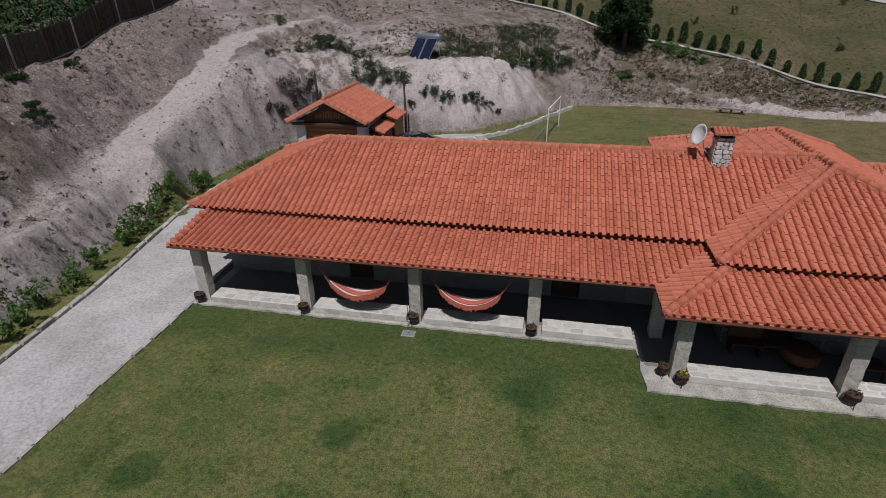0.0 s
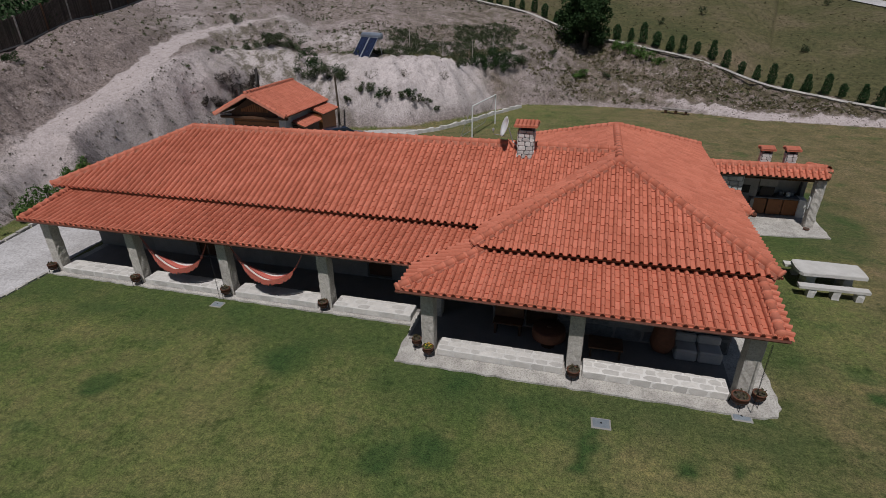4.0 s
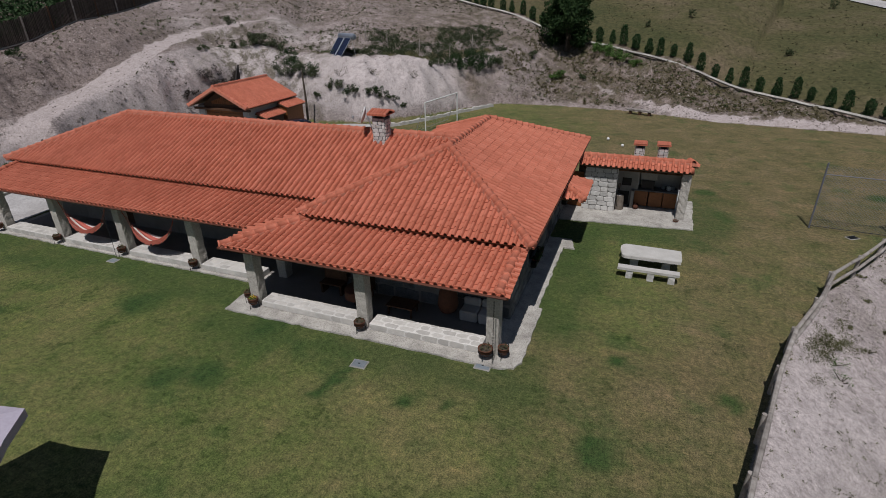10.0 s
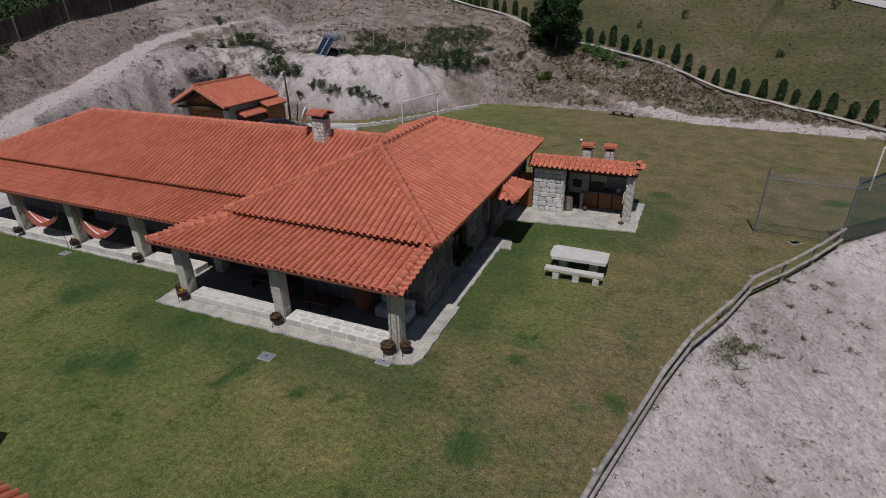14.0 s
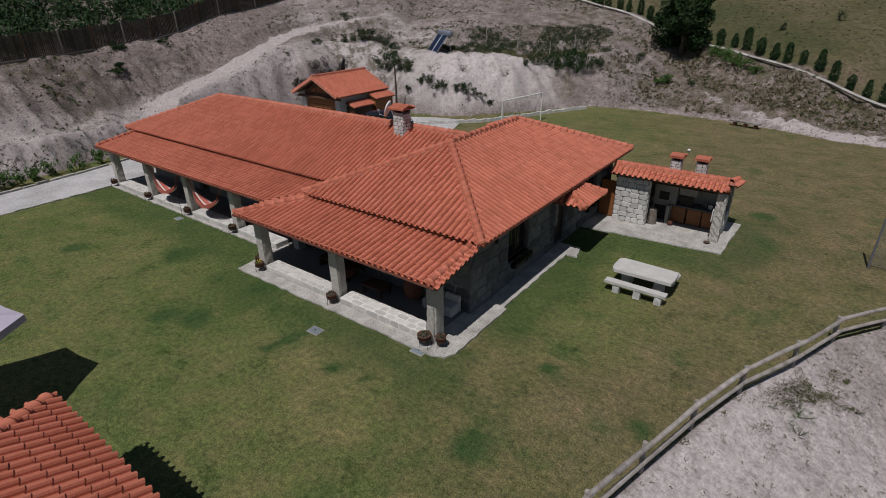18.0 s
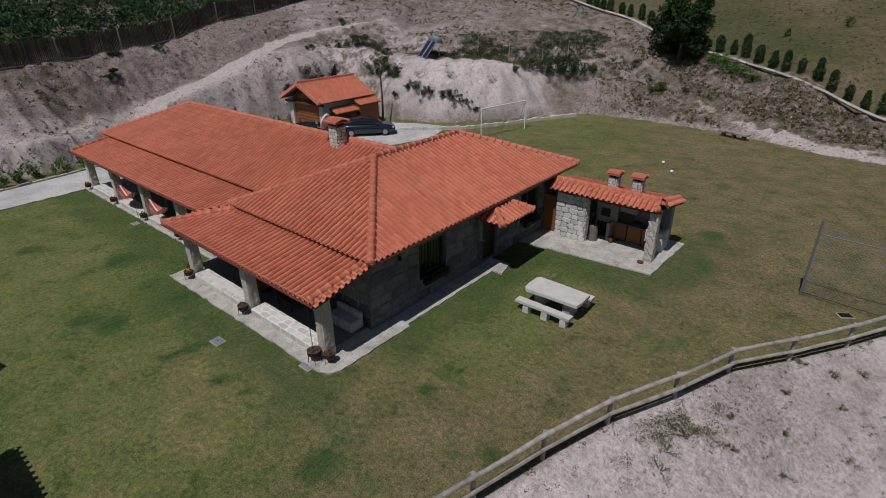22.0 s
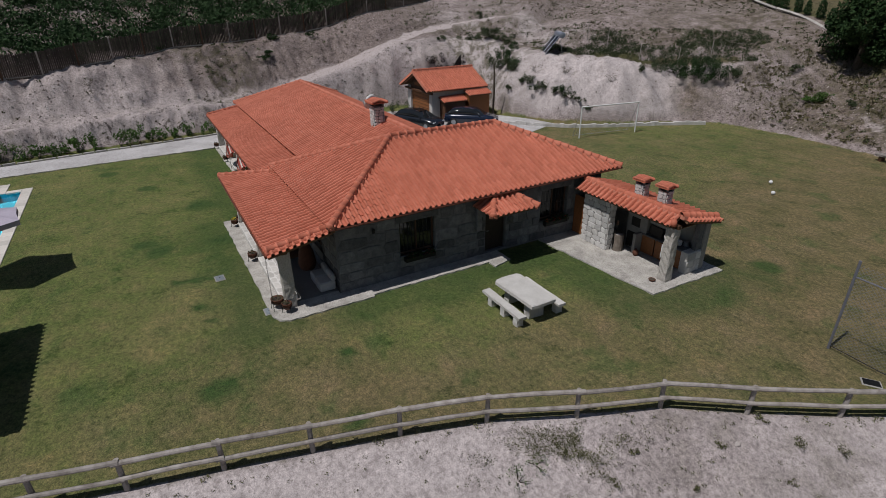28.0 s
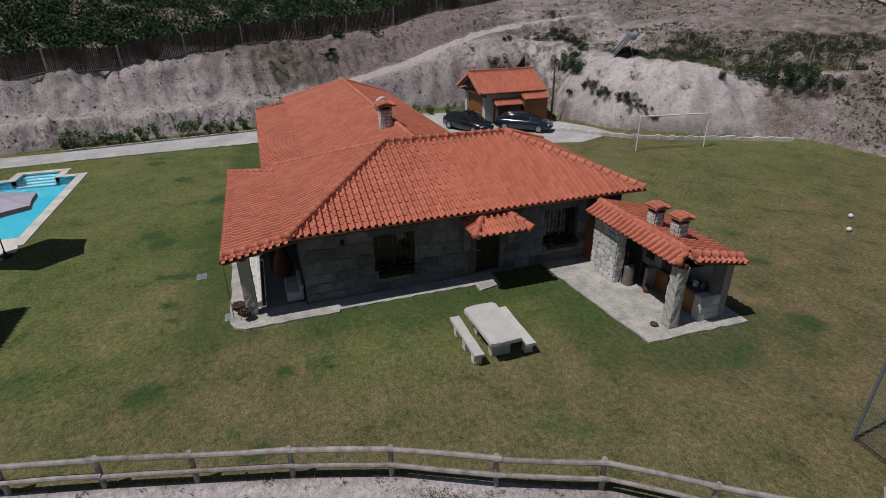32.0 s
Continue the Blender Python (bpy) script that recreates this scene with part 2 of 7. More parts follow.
def ground_material():
    """Lawn, bare pale earth, meadow and worn tracks on one sheet, told apart by masks."""
    n = Nodes("ground", 0.96, 0.15)
    # lawn
    tint = n.ramp(n.noise(0.16, 5, 0.6), [(0.30, (0.112, 0.172, 0.050)), (0.5, (0.178, 0.220, 0.074)), (0.70, (0.262, 0.260, 0.110))])
    dry = n.ramp(n.noise(0.75, 7, 0.72), [(0.33, (0.52, 0.64, 0.50)), (0.44, (0.88, 0.93, 0.86)), (0.6, (1.08, 1.05, 1.02)), (0.75, (1.42, 1.24, 1.2))])
    blade = n.ramp(n.noise(6.0, 7, 0.82), [(0.34, (0.50, 0.54, 0.48)), (0.5, (1.0, 1.0, 1.0)), (0.66, (1.45, 1.40, 1.34))])
    straw = n.ramp(n.noise(0.45, 6, 0.7), [(0.32, (0.152, 0.150, 0.069)), (0.55, (0.235, 0.200, 0.110)), (0.75, (0.32, 0.256, 0.164))])
    worn = n.math("ADD", n.attr("dry"), n.math("MULTIPLY", n.math("SUBTRACT", n.noise(0.9, 6, 0.7), 0.5), 0.9))
    tint = n.mix(n.grey(worn, 0.2, 0.9), tint, straw)
    patch = n.grey(n.noise(1.3, 6, 0.68), 0.42, 0.62)
    tint = n.mix(n.math("MULTIPLY", patch, n.math("ADD", n.math("MULTIPLY", n.attr("dry"), 0.42), 0.34)), tint, (0.262, 0.222, 0.115))
    green = n.grey(n.noise(0.5, 5, 0.62), 0.55, 0.66)
    tint = n.mix(n.math("MULTIPLY", green, 0.6), tint, (0.088, 0.152, 0.05))
    lawn = n.mix(1.0, n.mix(1.0, tint, dry, "MULTIPLY"), blade, "MULTIPLY")
    speck = n.ramp(n.noise(22.0, 5, 0.85), [(0.36, (0.42, 0.45, 0.38)), (0.5, (1.0, 1.0, 1.0)), (0.64, (1.62, 1.55, 1.42))])
    lawn = n.mix(1.0, lawn, speck, "MULTIPLY")
    lush = n.math("MULTIPLY", n.attr("lush"), n.grey(n.noise(1.3, 5), 0.25, 0.6, 0.55, 1.0))
    lawn = n.mix(lush, lawn, n.mix(1.0, (0.060, 0.118, 0.034), n.mix(1.0, blade, speck, "MULTIPLY"), "MULTIPLY"))
    # pale crumbly earth
    e1 = n.ramp(n.noise(0.4, 8, 0.7), [(0.32, (0.32, 0.270, 0.252)), (0.5, (0.46, 0.402, 0.384)), (0.66, (0.60, 0.535, 0.515))])
    e2 = n.ramp(n.noise(2.6, 8, 0.80), [(0.36, (0.36, 0.335, 0.32)), (0.47, (0.86, 0.85, 0.84)), (0.66, (1.25, 1.25, 1.25))])
    e3 = n.ramp(n.noise(9.0, 6, 0.88), [(0.38, (0.34, 0.32, 0.31)), (0.48, (0.96, 0.96, 0.96)), (0.64, (1.5, 1.5, 1.5))])
    e4 = n.ramp(n.noise(30.0, 4, 0.8), [(0.38, (0.74, 0.73, 0.72)), (0.5, (1.0, 1.0, 1.0)), (0.64, (1.25, 1.25, 1.25))])
    e3 = n.mix(1.0, e3, e4, "MULTIPLY")
    clod = n.ramp(n.voronoi(5.0), [(0.0, (0.62, 0.60, 0.59)), (0.22, (1.0, 1.0, 1.0)), (0.8, (1.12, 1.12, 1.12))])
    e2 = n.mix(1.0, n.mix(1.0, e2, e3, "MULTIPLY"), clod, "MULTIPLY")
    earth = n.mix(1.0, e1, e2, "MULTIPLY")
    earth = n.mix(n.attr("pale"), earth, n.mix(1.0, (0.80, 0.735, 0.712), n.mix(0.55, (1, 1, 1), e2), "MULTIPLY"))
    dark = n.math("MULTIPLY", n.attr("dark"), n.grey(n.noise(0.7, 7, 0.75), 0.27, 0.5))
    earth = n.mix(dark, earth, n.mix(1.0, (0.335, 0.282, 0.258), e2, "MULTIPLY"))
    groove = n.noise(1.0, 6, 0.75, (2.6, 2.6, 0.28))
    # Groove lows are darkened in colour, painting the shade of the crevices.
    crack_shade = n.ramp(groove, [(0.39, (0.32, 0.30, 0.29)), (0.45, (0.94, 0.94, 0.94)), (0.62, (1.15, 1.15, 1.15))])
    earth = n.mix(n.attr("cut"), earth, n.mix(1.0, earth, crack_shade, "MULTIPLY"))
    brown = n.ramp(n.noise(0.8, 7, 0.75), [(0.36, (0.13, 0.118, 0.07)), (0.47, (0.24, 0.198, 0.155)), (0.58, (0.42, 0.355, 0.325))])
    earth = n.mix(n.attr("brown"), earth, n.mix(1.0, brown, e2, "MULTIPLY"))
    weeds = n.math("MULTIPLY", n.attr("weed"), n.grey(n.noise(1.3, 8, 0.78), 0.46, 0.56))
    earth = n.mix(n.math("MULTIPLY", weeds, 0.85), earth, n.mix(1.0, (0.135, 0.122, 0.075), e2, "MULTIPLY"))
    track = n.mix(1.0, (0.68, 0.61, 0.585), n.mix(0.45, (1, 1, 1), e2), "MULTIPLY")
    earth = n.mix(n.grey(n.math("ADD", n.attr("track"), n.math("MULTIPLY", n.math("SUBTRACT", n.noise(1.8, 6, 0.75), 0.5), 0.8)), 0.35, 0.65), earth, track)
    # meadow
    meadow = n.ramp(n.noise(0.09, 6, 0.66), [(0.3, (0.085, 0.108, 0.042)), (0.52, (0.150, 0.148, 0.070)), (0.72, (0.25, 0.205, 0.135))])
    meadow = n.mix(1.0, meadow, n.ramp(n.noise(2.4, 7, 0.8), [(0.36, (0.5, 0.52, 0.5)), (0.62, (1.2, 1.16, 1.14))]), "MULTIPLY")
    # borders broken up by noise
    edge = n.math("ADD", n.attr("soil"), n.math("MULTIPLY", n.math("SUBTRACT", n.noise(2.6, 5, 0.7), 0.5), 0.5))
    soil = n.grey(edge, 0.42, 0.58)
    earth = n.mix(1.0, earth, (0.93, 0.955, 0.93), "MULTIPLY")
    col = n.mix(soil, lawn, earth)
    fe = n.math("ADD", n.attr("field"), n.math("MULTIPLY", n.math("SUBTRACT", n.noise(0.9, 5, 0.7), 0.5), 0.5))
    col = n.mix(n.grey(fe, 0.42, 0.58), col, meadow)
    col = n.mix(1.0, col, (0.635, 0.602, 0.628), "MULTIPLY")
    relief = n.math("ADD", n.math("MULTIPLY", n.noise(1.6, 6, 0.7), 0.55), n.math("MULTIPLY", n.noise(9, 8, 0.85), 0.85))
    relief = n.math("ADD", relief, n.math("MULTIPLY", groove, n.math("MULTIPLY", n.attr("cut"), 1.2)))
    return n.done(col, relief, 0.55, 0.12)


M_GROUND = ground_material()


def gravel_material():
    n = Nodes("pale_cobble_driveway", 0.95, 0.2)
    v = n.voronoi(10.0)
    c = n.ramp(v, [(0.0, (0.50, 0.485, 0.485)), (0.5, (0.465, 0.45, 0.45)), (0.8, (0.39, 0.375, 0.372))])
    w = n.ramp(n.noise(0.5, 6, 0.65), [(0.3, (0.72, 0.71, 0.70)), (0.7, (1.12, 1.12, 1.12))])
    f = n.ramp(n.noise(11, 6, 0.7), [(0.3, (0.8, 0.8, 0.8)), (0.65, (1.1, 1.1, 1.1))])
    return n.done(n.mix(1.0, n.mix(1.0, c, w, "MULTIPLY"), f, "MULTIPLY"), v, 0.5, 0.03)


M_GRAVEL = gravel_material()


def pebble_material():
    n = Nodes("pebble_concrete", 0.95, 0.2)
    v = n.voronoi(24.0)
    c = n.ramp(v, [(0.0, (0.50, 0.475, 0.44)), (0.5, (0.43, 0.41, 0.38)), (0.85, (0.30, 0.285, 0.26))])
    w = n.ramp(n.noise(1.6, 6, 0.65), [(0.3, (0.66, 0.65, 0.64)), (0.7, (1.22, 1.22, 1.21))])
    return n.done(n.mix(1.0, c, w, "MULTIPLY"), v, 0.6, 0.03)


M_PEBBLE = pebble_material()


# ---------------------------------------------------------------- geometry helpers
ORG = {}          # world place of each thing's origin


def thing(name, at, label, category, group="", kind=""):
    """An Empty at the base of a thing that is made of parts."""
    ob = new(name)
    ob.empty_display_size = 0.2
    ob.location = at
    ORG[ob] = Vector(at)
    return tagged(ob, label, category, group, kind)


def to_mesh(name, geo, mat, smooth=False):
    v, f = geo
    me = bpy.data.meshes.new(name)
    me.from_pydata([tuple(map(float, p)) for p in v], [], [tuple(int(i) for i in q) for q in f])
    if mat:
        me.materials.append(mat)
    if smooth:
        me.polygons.foreach_set("use_smooth", [True] * len(me.polygons))
    me.update()
    return me


def part(name, geo, mat, parent, label="", smooth=False, kind=""):
    """One mesh under a thing or part; geo is in world coordinates."""
    o = ORG[parent]
    v = np.asarray(geo[0], float) - np.array(o)
    ob = new(name, to_mesh(name, (v, geo[1]), mat, smooth))
    ob.parent = parent
    ORG[ob] = o
    return tagged(ob, label, kind=kind)


def solid(name, geo, mat, label, category="", group="", kind="", smooth=False, at=None):
    """A top-level thing that is one mesh."""
    v = np.asarray(geo[0], float)
    o = np.array(at) if at is not None else np.array([(v[:, 0].min() + v[:, 0].max()) / 2, (v[:, 1].min() + v[:, 1].max()) / 2, v[:, 2].min()])
    ob = new(name, to_mesh(name, (v - o, geo[1]), mat, smooth))
    ob.location = o
    ORG[ob] = Vector(o)
    return tagged(ob, label, category, group, kind)


def piece(name, me, m, parent):
    """A further object on a shared mesh, m in world coordinates."""
    ob = new(name, me)
    ob.parent = parent
    ob.matrix_basis = Matrix.Translation(-ORG[parent]) @ m
    return ob


def join(*geos):
    vs, fs, k = [], [], 0
    for v, f in geos:
        vs.append(np.asarray(v, float).reshape(-1, 3))
        fs += [tuple(i + k for i in q) for q in f]
        k += len(vs[-1])
    return np.concatenate(vs), fs


def move(geo, m):
    v = np.asarray(geo[0], float)
    a = np.array(m)
    return v @ a[:3, :3].T + a[:3, 3], geo[1]


def box(x0, x1, y0, y1, z0, z1, b=0.0):
    """A box with bevelled edges."""
    b = min(b, 0.45 * min(x1 - x0, y1 - y0, z1 - z0))
    c, h = np.array([x0 + x1, y0 + y1, z0 + z1]) / 2, np.array([x1 - x0, y1 - y0, z1 - z0]) / 2
    S = [(sx, sy, sz) for sx in (-1, 1) for sy in (-1, 1) for sz in (-1, 1)]
    if b <= 0:
        v = [c + h * np.array(s) for s in S]
        return np.array(v), [(0, 1, 3, 2), (4, 6, 7, 5), (0, 4, 5, 1), (2, 3, 7, 6), (0, 2, 6, 4), (1, 5, 7, 3)]
    v, idx = [], {}
    for s in S:
        for a in range(3):
            q = h - b
            q = np.where(np.arange(3) == a, h, q)
            idx[s, a] = len(v)
            v.append(c + q * np.array(s))
    f = []
    cyc = [(-1, -1), (1, -1), (1, 1), (-1, 1)]
    for a in range(3):
        for sg in (-1, 1):
            quad = []
            for p, q in cyc:
                s = [0, 0, 0]
                s[a], s[(a + 1) % 3], s[(a + 2) % 3] = sg, p, q
                quad.append(idx[tuple(s), a])
            f.append(tuple(quad if sg > 0 else quad[::-1]))
    for a in range(3):
        o1, o2 = (a + 1) % 3, (a + 2) % 3
        for p in (-1, 1):
            for q in (-1, 1):
                s0, s1 = [0, 0, 0], [0, 0, 0]
                s0[a], s1[a] = -1, 1
                s0[o1] = s1[o1] = p
                s0[o2] = s1[o2] = q
                quad = (idx[tuple(s0), o1], idx[tuple(s1), o1], idx[tuple(s1), o2], idx[tuple(s0), o2])
                f.append(quad if p * q < 0 else quad[::-1])
    for s in S:
        t = (idx[s, 0], idx[s, 1], idx[s, 2])
        f.append(t if s[0] * s[1] * s[2] > 0 else t[::-1])
    return np.array(v), f


def tube(pts, r, n=8, caps=True):
    """A round bar along points; r one radius or one for each point."""
    pts = [Vector(p) for p in pts]
    r = [r] * len(pts) if not hasattr(r, "__len__") else r
    v, f = [], []
    for i, p in enumerate(pts):
        d = (pts[min(i + 1, len(pts) - 1)] - pts[max(i - 1, 0)]).normalized()
        a = d.cross(Vector((0, 0, 1)) if abs(d.z) < 0.95 else Vector((1, 0, 0))).normalized()
        b = d.cross(a)
        for k in range(n):
            t = 2 * math.pi * k / n
            v.append(p + (a * math.cos(t) + b * math.sin(t)) * r[i])
    for i in range(len(pts) - 1):
        for k in range(n):
            k2 = (k + 1) % n
            f.append((i * n + k, i * n + k2, (i + 1) * n + k2, (i + 1) * n + k))
    if caps:
        f.append(tuple(range(n))[::-1])
        f.append(tuple((len(pts) - 1) * n + k for k in range(n)))
    return np.array(v), f


def lathe(profile, at, n=14):
    """Turned shape: (radius, height) pairs about a vertical axis."""
    v, f = [], []
    for r, h in profile:
        for k in range(n):
            t = 2 * math.pi * k / n
            v.append((at[0] + r * math.cos(t), at[1] + r * math.sin(t), at[2] + h))
    for i in range(len(profile) - 1):
        for k in range(n):
            k2 = (k + 1) % n
            f.append((i * n + k, i * n + k2, (i + 1) * n + k2, (i + 1) * n + k))
    f.append(tuple(range(n))[::-1])
    f.append(tuple((len(profile) - 1) * n + k for k in range(n)))
    return np.array(v), f


def prism(poly, z0, z1):
    """An upright prism over a plan outline (anticlockwise); z1 a number or one for each corner."""
    n = len(poly)
    z1 = [z1] * n if not hasattr(z1, "__len__") else z1
    z0 = [z0] * n if not hasattr(z0, "__len__") else z0
    v = [(x, y, a) for (x, y), a in zip(poly, z0)] + [(x, y, a) for (x, y), a in zip(poly, z1)]
    f = [tuple(range(n))[::-1], tuple(range(n, 2 * n))]
    f += [(i, (i + 1) % n, n + (i + 1) % n, n + i) for i in range(n)]
    return np.array(v), f


def rough_box(x0, x1, y0, y1, z0, z1, rng, amp=0.02, nx=3, ny=3, nz=5):
    """A hewn block: subdivided faces pushed about."""
    bm = bmesh.new()
    ids = {}
    def vert(i, j, k):
        key = (i, j, k)
        if key not in ids:
            p = Vector((x0 + (x1 - x0) * i / nx, y0 + (y1 - y0) * j / ny, z0 + (z1 - z0) * k / nz))
            edge = (i in (0, nx)) + (j in (0, ny)) + (k in (0, nz))
            c = Vector(((x0 + x1) / 2, (y0 + y1) / 2, p.z))
            p += Vector((rng.uniform(-amp, amp), rng.uniform(-amp, amp), rng.uniform(-amp, amp) * (0 < k < nz)))
            if edge >= 2:
                p += (c - p).normalized() * amp * 0.9
            ids[key] = bm.verts.new(p)
        return ids[key]
    for a, na, b, nb, c, nc in ((0, nx, 1, ny, 2, nz), (1, ny, 2, nz, 0, nx), (2, nz, 0, nx, 1, ny)):
        for side in (0, nc):
            for i in range(na):
                for j in range(nb):
                    q = []
                    for di, dj in ((0, 0), (1, 0), (1, 1), (0, 1)):
                        t = [0, 0, 0]
                        t[a], t[b], t[c] = i + di, j + dj, side
                        q.append(vert(*t))
                    bm.faces.new(q if side else q[::-1])
    bm.verts.index_update()
    g = (np.array([v.co[:] for v in bm.verts]), [tuple(v.index for v in f.verts) for f in bm.faces])
    bm.free()
    return g


def leaves(centres, count, spread, size, rng, flat=0.0, up=0.0):
    """Loose leaf clumps: count small bent leaves about each centre."""
    c = np.repeat(np.asarray(centres, float), count, axis=0)
    n = len(c)
    d = rng.normal(size=(n, 3))
    d /= np.linalg.norm(d, axis=1)[:, None]
    rad = rng.uniform(0.25, 1.0, n) ** 0.6
    sp = np.asarray(spread, float)
    p = c + d * rad[:, None] * sp
    a = rng.normal(size=(n, 3))
    a[:, 2] = a[:, 2] * (1 - flat) + up
    a /= np.linalg.norm(a, axis=1)[:, None]
    b = np.cross(a, rng.normal(size=(n, 3)))
    b /= np.linalg.norm(b, axis=1)[:, None]
    s = size * rng.uniform(0.6, 1.3, n)[:, None]
    v = np.stack([p - a * s, p + b * s * 0.45, p + a * s, p - b * s * 0.45], 1).reshape(-1, 3)
    f = np.arange(4 * n).reshape(-1, 4)
    return v, [tuple(q) for q in f]


# ---------------------------------------------------------------- the lie of the land
# foot of the cut bank: west side northwards, then along the north side eastwards, each with its profile
FOOT = [(-9.1, -60, "west"), (-12.5, -8, "west"), (-14.2, 2, "west"), (-15.3, 9.5, "west"), (-16.1, 14.5, "west"), (-17.5, 21, "ramp"),
        (-17.9, 27, "mid"), (-17.0, 33, "hut"), (-15.9, 38.8, "hut"), (-12.5, 40.0, "cliff"), (-8.5, 39.2, "cliff"), (-4.0, 41.4, "cliff"),
        (-0.3, 45.4, "cliff"), (2.0, 49.8, "corner"), (4.2, 52.6, "corner"), (10, 53.4, "bank"), (17, 52.4, "bank"), (24, 49.8, "field"),
        (31, 48.9, "field"), (38, 48.2, "field"), (70, 46, "field")]
STEPS = (0, 0.7, 1.4, 3.2, 5.5, 7, 10, 15, 25, 60, 400)
PROFILES = {
    "west": (0, 0.9, 1.95, 2.1, 4.7, 5.9, 6.5, 7.4, 10, 17, 60),
    "ramp": (0, 0.8, 1.9, 2.5, 4.7, 6.2, 7.2, 8.4, 11, 18, 60),
    "mid": (0, 0.9, 2.2, 3.2, 4.7, 6.4, 7.8, 9.2, 12, 19, 60),
    "hut": (0, 2.4, 4.4, 6.1, 6.5, 7.1, 8.3, 9.8, 12, 19, 60),
    "cliff": (0, 1.7, 3.2, 4.9, 5.3, 5.6, 6.9, 8.1, 10, 18, 60),
    "corner": (0, 0.9, 1.9, 3.6, 4.6, 5.3, 6.6, 8.2, 10.5, 19, 60),
    "bank": (0, 0.5, 0.9, 1.5, 2.3, 3.2, 5.0, 6.4, 9, 18, 60),
    "field": (0, 0.3, 0.45, 0.8, 1.4, 1.8, 2.6, 3.9, 6.2, 12, 60),
}
RAIL = [(14.6, -40), (18.7, -4.6), (19.7, 2.1), (21.02, 7.66), (22.1, 11.72), (23.42, 16.0), (25.38, 20.4), (26.68, 22.2), (27.98, 24.2), (29.5, 26.8), (34, 32), (45, 41), (70, 46)]


def near_line(px, py, line):
    """Distance to a polyline (positive on its left), the segment and the share along it."""
    best = np.full(px.shape, 1e9)
    sgn, seg, tt = np.ones(px.shape), np.zeros(px.shape, int), np.zeros(px.shape)
    for i in range(len(line) - 1):
        ax, ay, bx, by = line[i][0], line[i][1], line[i + 1][0], line[i + 1][1]
        dx, dy = bx - ax, by - ay
        t = np.clip(((px - ax) * dx + (py - ay) * dy) / (dx * dx + dy * dy), 0, 1)
        qx, qy = px - (ax + t * dx), py - (ay + t * dy)
        d = np.hypot(qx, qy)
        m = d < best - 1e-6
        best = np.where(m, d, best)
        sgn = np.where(m, np.sign(dx * (py - ay) - dy * (px - ax) + 1e-9), sgn)
        seg, tt = np.where(m, i, seg), np.where(m, t, tt)
    return best * sgn, seg, tt


def fbm(px, py, scale, octaves=4, seed=0.0):
    """Cheap smooth noise from turned sine waves."""
    out, amp = np.zeros(px.shape), 1.0
    rng = np.random.RandomState(int(seed * 10) + 5)
    for o in range(octaves):
        k = scale * 2 ** o
        for _ in range(3):
            a, p, q = rng.uniform(0, 6.28), rng.uniform(0, 6.28), rng.uniform(0.75, 1.3)
            u = px * math.cos(a) + py * math.sin(a)
            w = -px * math.sin(a) + py * math.cos(a)
            out += amp * np.sin(u * k * q + p + 1.3 * np.sin(w * k * 0.7 + p * 2)) / 3
        amp *= 0.52
    return out


LATTICE = np.random.RandomState(77).uniform(-1, 1, (256, 256))


def rough(px, py, scale, octaves=4, gain=0.55):
    """Value noise on a random lattice, about -1 to 1."""
    out, amp = np.zeros(px.shape), 1.0
    for o in range(octaves):
        u, w = px * scale + 31.7 * o, py * scale + 11.3 * o
        i, j = np.floor(u).astype(int), np.floor(w).astype(int)
        a, b = u - i, w - j
        a, b = a * a * (3 - 2 * a), b * b * (3 - 2 * b)
        L = lambda p, q: LATTICE[p % 256, q % 256]
        out += amp * ((L(i, j) * (1 - a) + L(i + 1, j) * a) * (1 - b) + (L(i, j + 1) * (1 - a) + L(i + 1, j + 1) * a) * b)
        amp *= gain
        scale *= 2.03
    return out


RUNS = np.concatenate([[0], np.cumsum([math.hypot(b[0] - a[0], b[1] - a[1]) for a, b in zip(FOOT, FOOT[1:])])])


# climbing dirt track and the upper track
TRACK = [(-17.9, 20.6), (-20.3, 24.6), (-20.7, 29), (-20.9, 32.5), (-22.2, 37.5), (-23.0, 41.8), (-21.0, 46.4), (-16, 51), (-9, 57), (-2, 63), (4, 71)]
TRACK_Z = (2.5, 3.15, 4.2, 5.5, 6.55, 7.2, 7.95, 8.4, 9, 10, 11)


